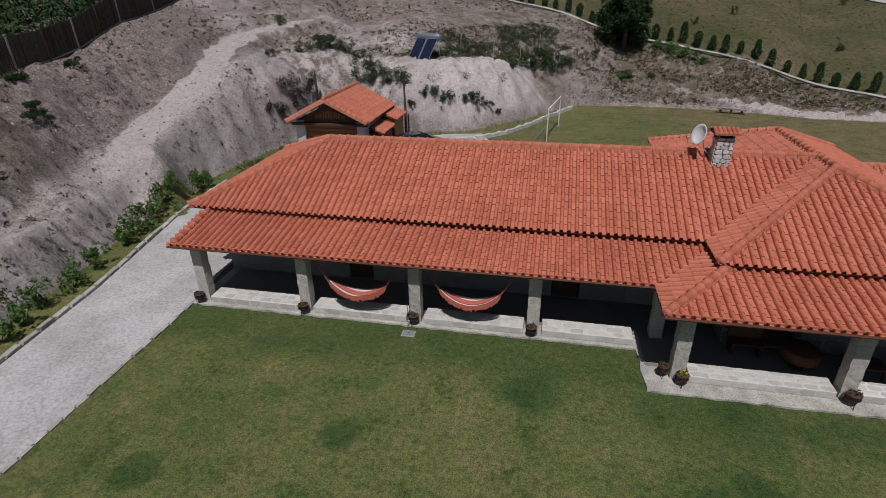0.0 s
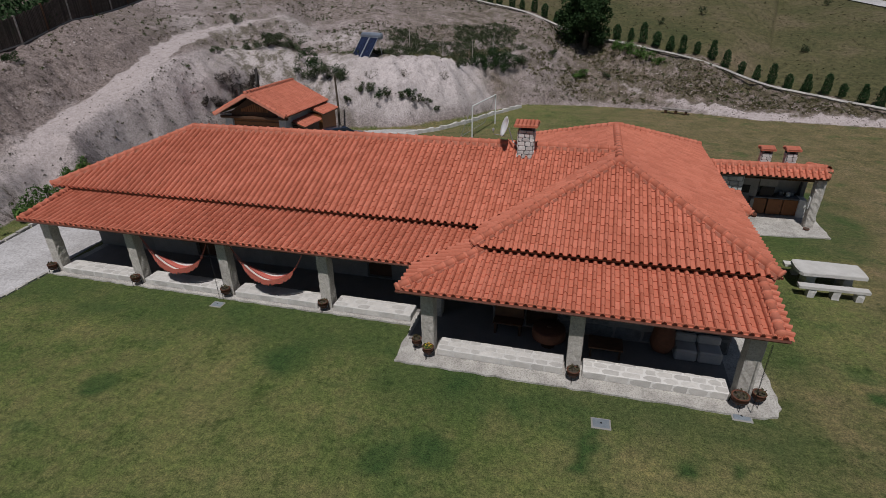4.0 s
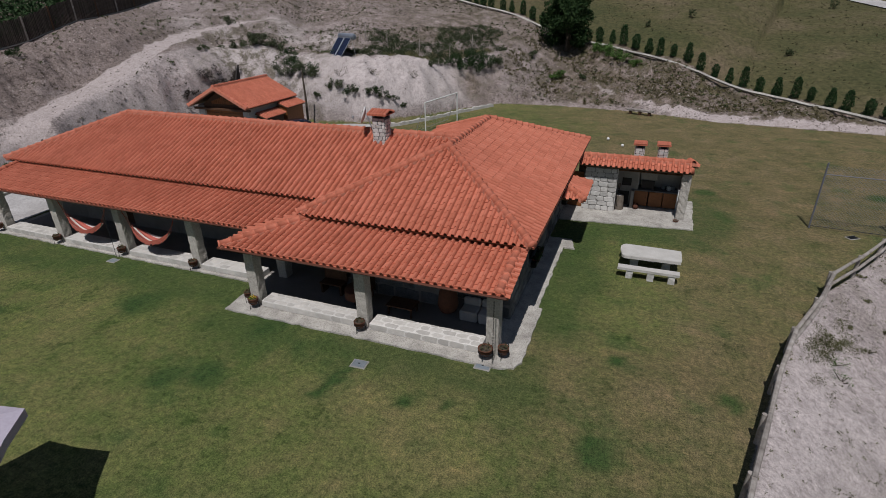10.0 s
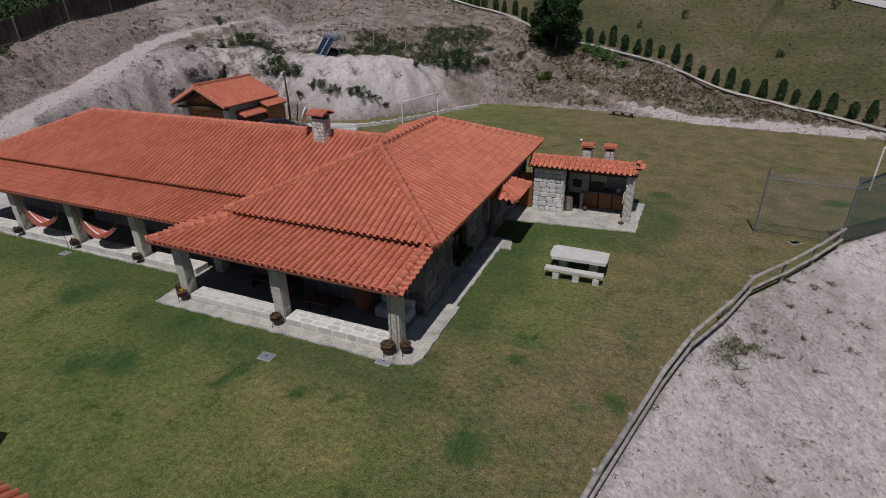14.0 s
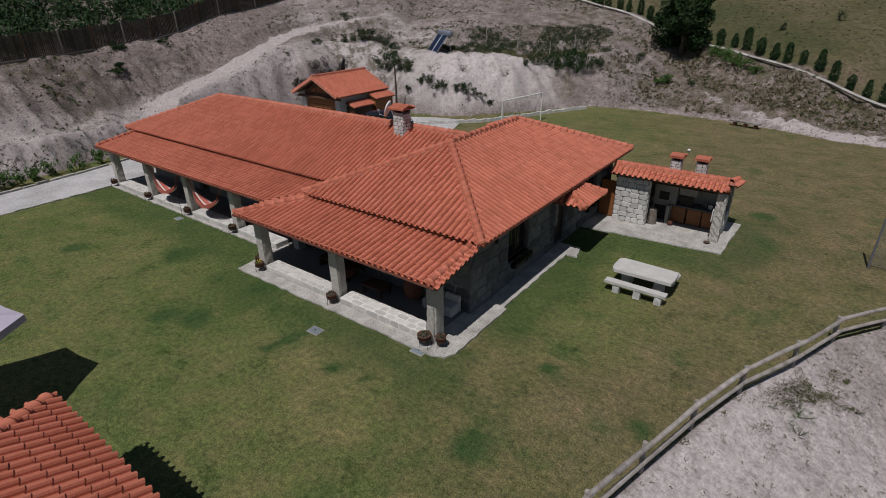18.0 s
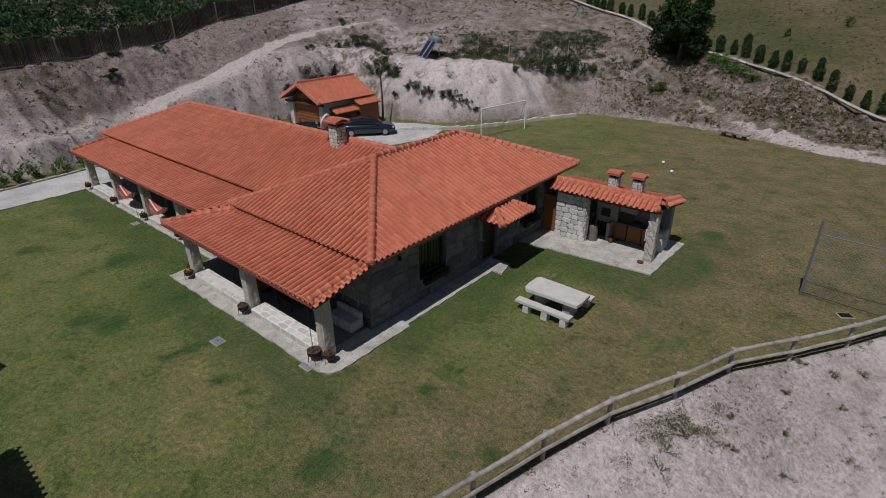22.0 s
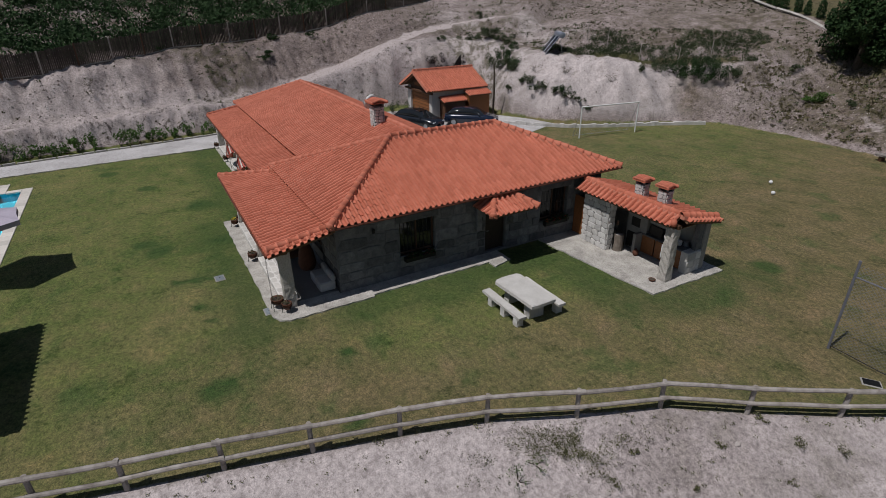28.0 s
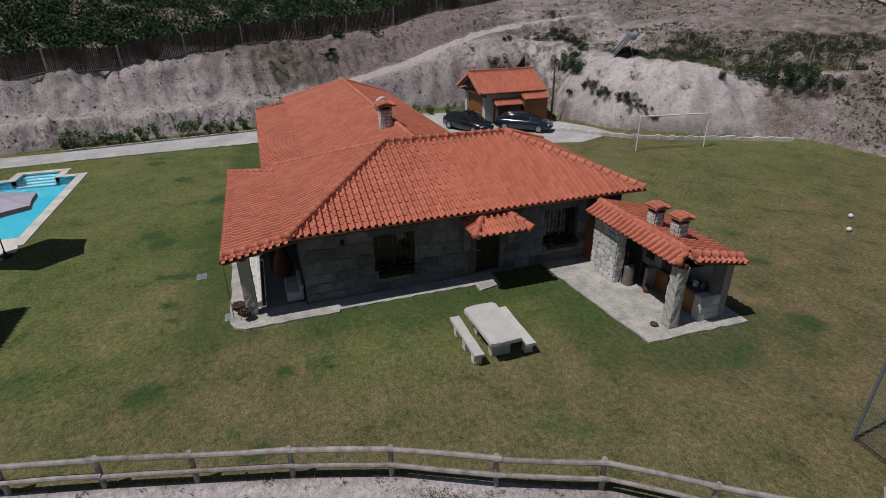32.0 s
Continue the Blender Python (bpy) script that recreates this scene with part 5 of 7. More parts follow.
def drain_cover(x, y, w, d, rot, label, mat=None):
    c = thing("drain_cover", (x, y, 0.0), label, "drain cover", "drain covers in the lawn")
    part("rim", move(box(-w / 2, w / 2, -d / 2, d / 2, -0.02, 0.02, 0.008), Matrix.Translation((x, y, 0)) @ Matrix.Rotation(rot, 4, "Z")), M_MORTAR, c)
    part("lid", move(box(-w / 2 + 0.04, w / 2 - 0.04, -d / 2 + 0.04, d / 2 - 0.04, 0.0, 0.035, 0.008), Matrix.Translation((x, y, 0)) @ Matrix.Rotation(rot, 4, "Z")), mat or M_LID, c)
    part("lifting_eye", move(box(-0.03, 0.03, -0.02, 0.02, 0.03, 0.045, 0.004), Matrix.Translation((x, y, 0)) @ Matrix.Rotation(rot, 4, "Z")), M_IRON, c)


drain_cover(11.42, 11.12, 0.5, 0.38, 0.05, "square grey drain cover set in the lawn")
drain_cover(-1.98, 13.72, 0.45, 0.34, 0.0, "small blue-grey drain cover under the rain chain")
drain_cover(14.95, 12.28, 0.5, 0.36, 0.0, "small blue-grey drain cover under the rain chain")
drain_cover(27.75, 26.42, 0.5, 0.36, 0.6, "dark drain cover with a pale rim by the rail fence", M_IRON)

# hammocks
def hammock_cloth(name, x0, x1, y, z0, zb):
    h = thing(name, ((x0 + x1) / 2, y, zb), "red and cream striped hammock with a fringed edge", "hammock", "hammocks in the porch")
    n, m = 22, 8
    v, f = [], []
    for i in range(n + 1):
        t = i / n
        x = x0 + (x1 - x0) * t
        sag = z0 - (z0 - zb) * (1 - (2 * t - 1) ** 2)
        wide = 0.08 + 0.22 * math.sin(math.pi * t) ** 0.7
        for j in range(m + 1):
            s = j / m * 2 - 1
            v.append((x, y + wide * s, sag + 0.16 * math.sin(math.pi * t) * s * s + 0.06 * (s < 0) * abs(s)))
    for i in range(n):
        for j in range(m):
            f.append((i * (m + 1) + j, (i + 1) * (m + 1) + j, (i + 1) * (m + 1) + j + 1, i * (m + 1) + j + 1))
    part("cloth", (np.array(v), f), M_HAMMOCK, h, smooth=True)
    rng = random.Random(3)
    fr, fv, k = [], [], 0
    for i in range(n):
        for jj in range(3):
            a = np.array(v[i * (m + 1)]) * (1 - jj / 3) + np.array(v[(i + 1) * (m + 1)]) * jj / 3
            L = rng.uniform(0.12, 0.22)
            fv += [a, a + (0.06, 0, 0), a + (0.045, -0.015, -L), a + (0.015, -0.015, -L)]
            fr.append((k, k + 1, k + 2, k + 3))
            k += 4
    part("fringe", (np.array(fv), fr), M_FRINGE, h)
    for xe, xa, za in ((x0, x0 - 0.5, 2.2), (x1, x1 + 0.5, 2.25)):
        for dy in (-0.08, 0.0, 0.08):
            part("cord", tube([(xe, y + dy, z0), ((xe + xa) / 2, y + dy * 0.4, (z0 + za) / 2 - 0.03), (xa, y, za)], 0.008, 4), M_FRINGE, h)


def hammock_material():
    n = Nodes("striped_hammock_cloth", 0.9, 0.2)
    sx = n.t.nodes.new("ShaderNodeSeparateXYZ")
    n.link(n.pos.outputs["Position"], sx.inputs[0])
    w = n.math("FRACT", n.math("MULTIPLY", sx.outputs["Y"], 4.2), 0.0)
    c = n.ramp(w, [(0.0, (0.46, 0.10, 0.085)), (0.24, (0.50, 0.13, 0.10)), (0.28, (0.68, 0.61, 0.56)), (0.58, (0.70, 0.64, 0.58)), (0.62, (0.09, 0.045, 0.045)), (0.70, (0.42, 0.09, 0.08)), (0.95, (0.52, 0.16, 0.12))])
    return n.done(n.mix(1.0, c, n.ramp(n.noise(25), [(0.3, (0.75, 0.75, 0.75)), (0.7, (1, 1, 1))]), "MULTIPLY"))


M_HAMMOCK = hammock_material()
M_FRINGE = plain("red_fringe", (0.44, 0.11, 0.08), (0.56, 0.17, 0.12), 10, 0.9)
hammock_cloth("hammock", -4.89, -2.87, 14.36, 1.36, 0.83)
hammock_cloth("hammock", -1.03, 0.95, 14.36, 1.42, 0.88)

# furniture in the shade of the porch
M_SOFA = plain("pale_grey_cover", (0.42, 0.40, 0.38), (0.52, 0.50, 0.48), 5, 0.9)
for k, (x0, x1) in enumerate(((13.5, 14.12), (14.15, 14.8))):
    sf = thing("sofa", ((x0 + x1) / 2, 14.55, 0.075), "pale grey covered sofa seat against the porch wall", "sofa", "sofa seats in the porch")
    part("seat", box(x0, x1, 14.25, 14.88, 0.08, 0.46, 0.05), M_SOFA, sf)
    part("backrest", box(x0, x1, 14.72, 14.9, 0.44, 0.72, 0.05), M_SOFA, sf)
hc = thing("hanging_chair", (13.1, 14.3, 0.4), "orange cloth hammock chair hanging in the porch", "hanging chair")
# Rust brown instead of orange: the porch's shade is put into the cloth colour.
part("cloth", lathe([(0.05, 0.0), (0.28, 0.05), (0.36, 0.3), (0.3, 0.75), (0.12, 1.2), (0.03, 1.3)], (13.1, 14.3, 0.35), 12), M_RUST, hc, smooth=True)
part("cord", tube([(13.1, 14.3, 1.62), (13.1, 14.3, 2.4)], 0.012, 4), M_IRON, hc)
tb = thing("coffee_table", (11.5, 14.1, 0.075), "low dark table in the shaded porch", "table")
part("tabletop", box(11.0, 12.0, 13.75, 14.4, 0.42, 0.47, 0.01), M_WOOD_D, tb)
for x in (11.08, 11.92):
    for y in (13.83, 14.32):
        part("leg", box(x - 0.03, x + 0.03, y - 0.03, y + 0.03, 0.075, 0.42), M_WOOD_D, tb)
rt = thing("round_table", (9.8, 14.1, 0.075), "round table with a rust-brown cloth in the porch", "table")
part("tablecloth", lathe([(0.52, 0.42), (0.5, 0.7), (0.48, 0.73), (0.05, 0.735)], (9.8, 14.1, 0.0), 20), M_RUST, rt, smooth=True)
part("pedestal", lathe([(0.22, 0.0), (0.08, 0.06), (0.06, 0.7)], (9.8, 14.1, 0.075), 10), M_WOOD_D, rt)
bn = thing("wooden_bench", (8.6, 14.5, 0.075), "dark wooden bench against the porch wall", "bench")
part("seat", box(8.0, 8.95, 14.3, 14.75, 0.45, 0.5, 0.01), M_WOOD_D, bn)
part("backrest", box(8.0, 8.95, 14.72, 14.77, 0.5, 0.95, 0.01), M_WOOD_D, bn)
for x in (8.08, 8.87):
    part("leg", box(x - 0.04, x + 0.04, 14.32, 14.74, 0.075, 0.45), M_WOOD_D, bn)

# ---------------------------------------------------------------- barbecue shelter
bbq = thing("barbecue_shelter", (18.4, 27, 0.05), "open stone barbecue shelter with an orange tile roof", "shelter")
RB, ZB = 26.42, 2.78
tiled_slope(bbq, "roof_plane", (15.75, 25.86, 2.44), (1, 0), (0, 1), 5.0, RB - 25.86, ZB - 2.44)
tiled_slope(bbq, "roof_plane", (20.85, 28.55, 2.22), (-1, 0), (0, -1), 5.1, 28.55 - RB, ZB - 2.22)
tiled_slope(bbq, "verge_tiles", (21.05, 26.42, 2.60), (0, 1), (-1, 0), 2.1, 0.36, 0.1, climb=-0.42)
ridge_line(bbq, (20.72, RB, ZB), (15.75, RB, ZB), 0.03)
ridge_line(bbq, (20.78, 28.5, 2.3), (20.78, RB - 0.1, ZB), 0.03)
part("end_cap", lathe([(0.03, 0.14), (0.1, 0.11), (0.13, 0.0), (0.12, -0.12)], (20.74, 26.02, 2.55), 12), M_TILE_ONE, bbq, smooth=True)
part("beam", box(15.8, 20.9, 26.15, 26.3, 2.28, 2.44, 0.01), M_WOOD_D, bbq)
part("rafter_board", box(15.9, 20.7, 26.3, 28.4, 2.16, 2.2), M_DECK, bbq)
pier = part("pier", box(15.98, 17.52, 26.22, 26.6, 0.03, 2.28, 0.02), M_MORTAR, bbq, "pale rubble stone pier")
back = part("back_wall", box(15.45, 20.75, 28.1, 28.4, 0.03, 2.2, 0.02), M_MORTAR, bbq)
side = part("side_wall", box(20.42, 20.75, 27.3, 28.1, 0.03, 0.95, 0.02), M_GRANITE_B, bbq)
part("side_panel", box(20.5, 20.7, 27.75, 28.1, 0.95, 2.2, 0.02), M_GRANITE, bbq)
part("column", rough_box(20.42, 20.82, 26.05, 26.45, 0.03, 2.3, random.Random(8), 0.02, 4, 4, 16), M_COLUMN, bbq, "rough hewn granite column")
part("inner_wall", box(17.5, 18.55, 27.4, 28.1, 0.03, 2.2, 0.02), M_PLASTER, bbq)
# Flat near-black panels stand in for the shade inside oven and wood store.
part("oven_mouth", box(17.75, 18.2, 27.385, 27.42, 1.1, 1.5), M_DARK, bbq)
part("wood_store", box(17.6, 18.15, 27.385, 27.42, 0.1, 0.8), M_DARK, bbq)
part("divider", box(18.25, 18.4, 27.0, 27.5, 0.05, 0.95, 0.01), M_PLASTER, bbq)
part("counter", box(18.4, 20.45, 27.35, 28.1, 0.88, 0.95, 0.015), M_GRANITE, bbq)
for x0 in (18.42, 19.12, 19.8):
    d = part("cupboard_door", box(x0, x0 + 0.64, 27.38, 27.43, 0.1, 0.86, 0.008), M_WOOD_O, bbq, "orange-brown wooden cupboard door")
    part("knob", lathe([(0.012, 0), (0.02, 0.02), (0.0, 0.03)], (x0 + 0.55, 27.36, 0.55), 8), M_IRON, d)
part("grill_hood", box(18.6, 19.4, 27.5, 28.1, 1.45, 2.2, 0.02), M_PLASTER, bbq)
# Another near-black panel, painting the shade inside the grill opening.
part("grill_mouth", box(18.7, 19.3, 27.47, 27.5, 1.0, 1.42), M_DARK, bbq)
part("gate", box(15.2, 15.92, 26.4, 26.46, 0.08, 1.9, 0.01), M_WOOD_O, bbq, "orange-brown board gate beside the pier")
chimney(18.37, 26.95, 2.5, 3.24, 0.2, "small pale stone chimney on the shelter roof", 0.1)
chimney(19.42, 27.05, 2.48, 3.24, 0.2, "small pale stone chimney on the shelter roof", 0.1)
stump = thing("log_stump", (17.75, 26.72, 0.05), "upright grey tree stump beside the stone pier", "stump")
part("trunk", tube([(17.75, 26.72, 0.05), (17.76, 26.72, 0.4), (17.74, 26.73, 0.78)], [0.23, 0.2, 0.2], 12), plain("grey_bark", (0.13, 0.105, 0.085), (0.27, 0.23, 0.19), 7, 0.95, bump=0.8), stump)
part("cut_face", lathe([(0.18, 0.0), (0.02, 0.012)], (17.74, 26.73, 0.78), 12), M_TIMBER, stump)
for k, x in enumerate((17.58, 17.64)):
    tool = thing("fire_tool", (x, 26.45, 0.05), "thin iron fire tool leaning on the pier", "fire tool", "fire tools")
    part("shaft", tube([(x, 26.42 + 0.1 * k, 0.06), (x + 0.05, 26.62, 1.25)], 0.014, 5), M_IRON, tool)
    part("handle", tube([(x + 0.05, 26.62, 1.2), (x + 0.055, 26.63, 1.42)], 0.022, 6), M_WOOD_D, tool)
jar = thing("clay_jug", (18.55, 26.95, 0.05), "small brown clay jug on the slab", "jug")
part("body", lathe([(0.08, 0), (0.13, 0.1), (0.11, 0.2), (0.05, 0.26), (0.06, 0.3)], (18.55, 26.95, 0.05), 12), M_RUST, jar, smooth=True)
part("handle", tube([(18.66, 26.95, 0.2), (18.72, 26.95, 0.24), (18.61, 26.95, 0.32)], 0.012, 5), M_RUST, jar)
for k, (x, y, c) in enumerate(((20.0, 27.7, M_WHITE), (20.2, 27.85, M_STEEL), (19.75, 27.85, M_STEEL))):
    pot = thing("cooking_pot", (x, y, 0.95), "white enamel pot on the stone counter" if c == M_WHITE else "grey metal pot on the stone counter", "pot", "pots on the counter")
    part("body", lathe([(0.09, 0), (0.1, 0.02), (0.1, 0.17), (0.105, 0.175)], (x, y, 0.95), 12), c, pot, smooth=True)
    part("lid", lathe([(0.1, 0.175), (0.05, 0.2), (0.02, 0.22)], (x, y, 0.95), 12), c, pot)
towel = thing("towel", (20.4, 26.2, 1.0), "white towel hanging on the shelter column", "towel")
part("cloth", box(20.36, 20.4, 26.1, 26.3, 0.95, 1.5, 0.015), M_WHITE, towel)

# ---------------------------------------------------------------- stone table and benches
M_SLAB = plain("pale_stone_slab", (0.52, 0.50, 0.465), (0.68, 0.66, 0.625), 3, 0.85, bump=0.35)
tbl = thing("stone_table", (19.5, 20.37, 0), "heavy pale granite slab table on the lawn", "table")
TOP = [(18.31, 19.86), (18.42, 19.74), (19.4, 19.78), (20.46, 19.81), (20.5, 20.1), (20.48, 20.82), (19.6, 20.86), (18.4, 20.88), (18.28, 20.76), (18.26, 20.2)]
part("tabletop", join(prism(TOP, 0.64, 0.755), prism([(x * 0.97 + 19.4 * 0.03, y * 0.97 + 20.3 * 0.03) for x, y in TOP], 0.755, 0.765)), M_SLAB, tbl)
for x in (18.8, 19.98):
    part("leg", rough_box(x - 0.15, x + 0.15, 19.98, 20.65, 0, 0.64, random.Random(int(x)), 0.02, 2, 3, 4), M_GRANITE_B, tbl)
for y0, y1, k in ((19.3, 19.62, 1), (21.02, 21.34, 2)):
    b = thing("stone_bench", (19.45, (y0 + y1) / 2, 0), "narrow pale granite slab bench on three stone blocks", "bench", "benches at the stone table")
    part("seat", rough_box(18.22, 20.46, y0, y1, 0.34, 0.44, random.Random(k), 0.008, 8, 2, 1), M_SLAB, b)
    for x in (18.68, 19.45, 20.2):
        part("leg", rough_box(x - 0.13, x + 0.13, y0 + 0.02, y1 - 0.02, 0, 0.34, random.Random(int(x * 10)), 0.015, 2, 2, 3), M_GRANITE_B, b)

# ---------------------------------------------------------------- rail fence
POSTS = [(18.62, -4.6), (18.95, -2.35), (19.27, -0.1), (19.6, 2.1), (20.0, 4.05), (20.5, 5.9), (21.02, 7.66), (21.53, 9.7), (22.1, 11.72), (22.68, 13.82), (23.42, 16.0), (24.5, 18.2), (25.38, 20.4), (26.68, 22.2), (27.98, 24.2), (29.25, 26.35)]


rail = thing("rail_fence", (22, 12, 0), "weathered grey round-timber rail fence along the lawn edge", "fence")
posts = POSTS
rngf = random.Random(21)
for i, (x, y) in enumerate(posts):
    lean = rngf.uniform(-0.03, 0.03)
    part("post", tube([(x, y, -0.35), (x + lean, y + lean, 0.45), (x + lean * 1.5, y + lean, 0.94)], [0.068, 0.064, 0.06], 9), M_TIMBER, rail)
    if i + 1 < len(posts):
        x2, y2 = posts[i + 1]
        dx, dy = (x2 - x), (y2 - y)
        L = math.hypot(dx, dy)
        nx, ny = dy / L * 0.085, -dx / L * 0.085
        for h, r in ((0.93, 0.062), (0.42, 0.056)):
            a, b = h + rngf.uniform(-0.025, 0.025), h + rngf.uniform(-0.025, 0.025)
            bend = rngf.uniform(-0.03, 0.03)
            pts = [(x + nx - dx * 0.05, y + ny - dy * 0.05, a), (x + nx + dx * 0.5, y + ny + dy * 0.5, (a + b) / 2 + bend), (x2 + nx + dx * 0.04, y2 + ny + dy * 0.04, b)]
            part("rail", tube(pts, [r * rngf.uniform(0.9, 1.1) for _ in pts], 8), M_TIMBER, rail)

# ---------------------------------------------------------------- ball-stop net and goals
def mesh_net_material(name, col, cells, open_share):
    n = Nodes(name, 0.6, 0.3)
    sx = n.t.nodes.new("ShaderNodeSeparateXYZ")
    n.link(n.t.nodes.new("ShaderNodeTexCoord").outputs["UV"], sx.inputs[0])
    a = n.math("ABSOLUTE", n.math("SUBTRACT", n.math("FRACT", n.math("MULTIPLY", n.math("ADD", sx.outputs["X"], sx.outputs["Y"]), cells), 0.0), 0.5), 0.0)
    b = n.math("ABSOLUTE", n.math("SUBTRACT", n.math("FRACT", n.math("ADD", n.math("MULTIPLY", n.math("SUBTRACT", sx.outputs["X"], sx.outputs["Y"]), cells), 64.0), 0.0), 0.5), 0.0)
    wire = n.math("MAXIMUM", n.math("GREATER_THAN", a, open_share), n.math("GREATER_THAN", b, open_share))
    n.link(wire, n.b.inputs["Alpha"])
    return n.done(col)


M_CHAIN = mesh_net_material("chain_link_wire", (0.16, 0.16, 0.17), 8.0, 0.452)
M_SCREEN = mesh_net_material("green_screen_netting", (0.030, 0.062, 0.060), 22.0, 0.33)
net = thing("ball_stop_net", (28, 28, 0), "tall chain-link ball fence with grey steel posts", "fence")
NP = [(26.22, 27.13), (29.46, 26.85), (34.4, 32.0), (40, 37.6)]
for x, y in NP:
    part("post", tube([(x, y, -0.3), (x, y, 3.1)], 0.04, 8), M_STEEL_D, net)
for k, ((ax, ay), (bx, by)) in enumerate(zip(NP, NP[1:])):
    part("crossbar", tube([(ax, ay, 2.58), (bx, by, 2.58)], 0.022, 6), M_STEEL_D, net)
    part("bottom_wire", tube([(ax, ay, 0.12), (bx, by, 0.12)], 0.014, 5), M_IRON, net)
    pn = part("panel", (np.array([(ax, ay, 0.08), (bx, by, 0.08), (bx, by, 3.0), (ax, ay, 3.0)]), [(0, 1, 2, 3)]), M_CHAIN if k == 0 else M_SCREEN, net, "" if k == 0 else "dark green screen netting")
    uv = pn.data.uv_layers.new(name="UVMap")
    L = math.hypot(bx - ax, by - ay)
    for i, q in enumerate(((0, 0), (L, 0), (L, 2.9), (0, 2.9))):
        uv.data[i].uv = q
far_post = thing("wire_post", (36.3, 46.5, 0), "tall thin steel post with a wire by the hedge", "post")
part("shaft", tube([(36.3, 46.5, -0.1), (36.7, 46.9, 3.6)], 0.035, 6), M_STEEL, far_post)
part("wire", tube([(36.7, 46.9, 3.55), (44, 46.0, 3.4), (56, 45.0, 3.5)], 0.012, 4), M_STEEL, far_post)


def goal(a, b, back, h, depth_top, label, with_net):
    """A goal between feet a and b, its rear bar towards back (a direction)."""
    g = thing("goal", ((a[0] + b[0]) / 2, (a[1] + b[1]) / 2, 0), label, "goal", "goals on the lawn")
    A, B, bk = Vector((*a, 0)), Vector((*b, 0)), Vector((*back, 0))
    up = Vector((0, 0, h))
    for p in (A, B):
        part("post", tube([p, p + up], 0.05, 8), M_WHITE, g)
        if with_net:
            part("stay", tube([p + bk * 1.0, p + up], 0.02, 6), M_STEEL, g)
        else:
            part("stay", tube([p + bk * 1.5, p + up + bk * depth_top], 0.045, 8), M_WHITE, g)
            part("top_arm", tube([p + up, p + up + bk * depth_top], 0.045, 8), M_WHITE, g)
    part("crossbar", tube([A + up, B + up], 0.05, 8), M_WHITE, g)
    if with_net:
        part("ground_bar", tube([A + bk, B + bk], 0.02, 6), M_STEEL, g)
        nt = part("net", (np.array([A + bk * 1.0, B + bk * 1.0, B + up, A + up]), [(0, 1, 2, 3)]), M_GOALNET, g)
        uv = nt.data.uv_layers.new(name="UVMap")
        for i, q in enumerate(((0, 0), (5.2, 0), (5.2, 2.6), (0, 2.6))):
            uv.data[i].uv = q
    else:
        part("rear_bar", tube([A + up + bk * depth_top, B + up + bk * depth_top], 0.045, 8), M_WHITE, g)


M_GOALNET = mesh_net_material("goal_net_cord", (0.6, 0.6, 0.6), 5.0, 0.475)
goal((1.87, 39.2), (2.72, 44.4), (-0.95, 0.2), 2.4, 0.0, "white steel football goal with a thin net at the bank", True)
goal((32.55, 35.5), (35.6, 40.2), (0.75, 0.85), 2.4, 0.55, "white steel football goal frame beside the ball fence", False)
for k, (x, y) in enumerate(((17.1, 39.4), (15.96, 41.08))):
    ball = solid("football", lathe([(0.003, 0), (0.06, 0.018), (0.1, 0.06), (0.115, 0.115), (0.1, 0.17), (0.06, 0.212), (0.003, 0.23)], (x, y, 0.0), 14), M_WHITE, "off-white football lying on the lawn", "ball", "footballs on the lawn", smooth=True)
log = thing("wooden_bench", (17.8, 51.45, 0.0), "low dark weathered plank bench at the foot of the bank", "bench")
at_log = Matrix.Translation((17.8, 51.45, 0)) @ Matrix.Rotation(-0.3, 4, "Z")
part("seat", move(rough_box(-1.2, 1.2, -0.24, 0.24, 0.34, 0.46, random.Random(8), 0.02, 8, 2, 1), at_log), M_TIMBER, log)
for x in (-0.85, 0.0, 0.85):
    part("leg", move(box(x - 0.1, x + 0.1, -0.17, 0.17, -0.05, 0.35, 0.01), at_log), M_WOOD_D, log)


# ---------------------------------------------------------------- pool, sunshade, pool house
M_POOL = plain("turquoise_pool_liner", (0.03, 0.35, 0.46), (0.042, 0.41, 0.52), 3, 0.6, amount=0.03)


M_POOL_STEP = plain("pale_pool_steps", (0.22, 0.56, 0.66), (0.28, 0.62, 0.70), 3, 0.6, amount=0.03)


def water_material():
    n = Nodes("pool_water", 0.03, 0.3)
    n.b.inputs["Transmission Weight"].default_value = 1.0
    n.b.inputs["IOR"].default_value = 1.33
    return n.done((0.88, 0.98, 0.99), n.noise(2.5, 4), 0.05, 0.03)


M_WATER = water_material()
M_COPING = plain("cream_coping_stone", (0.55, 0.51, 0.46), (0.68, 0.64, 0.585), 4, 0.85)
pool = thing("swimming_pool", (-1, -0.5, 0), "bright turquoise swimming pool with cream coping stones", "pool")
PX, PY = (-5.9, 4.3), (-3.9, 2.65)
part("basin", join(box(PX[0] - 0.2, PX[1] + 0.2, PY[0] - 0.2, PY[1] + 0.2, -1.6, -1.4), box(PX[0] - 0.2, PX[0], PY[0], -0.75, -1.5, 0.0), box(PX[0] - 0.2, PX[0], 1.4, PY[1], -1.5, 0.0), box(PX[1], PX[1] + 0.2, PY[0], PY[1], -1.5, 0.0),
                   box(PX[0] - 0.2, PX[1] + 0.2, PY[0] - 0.2, PY[0], -1.5, 0.0), box(PX[0] - 0.2, PX[1] + 0.2, PY[1], PY[1] + 0.2, -1.5, 0.0)), M_POOL, pool)
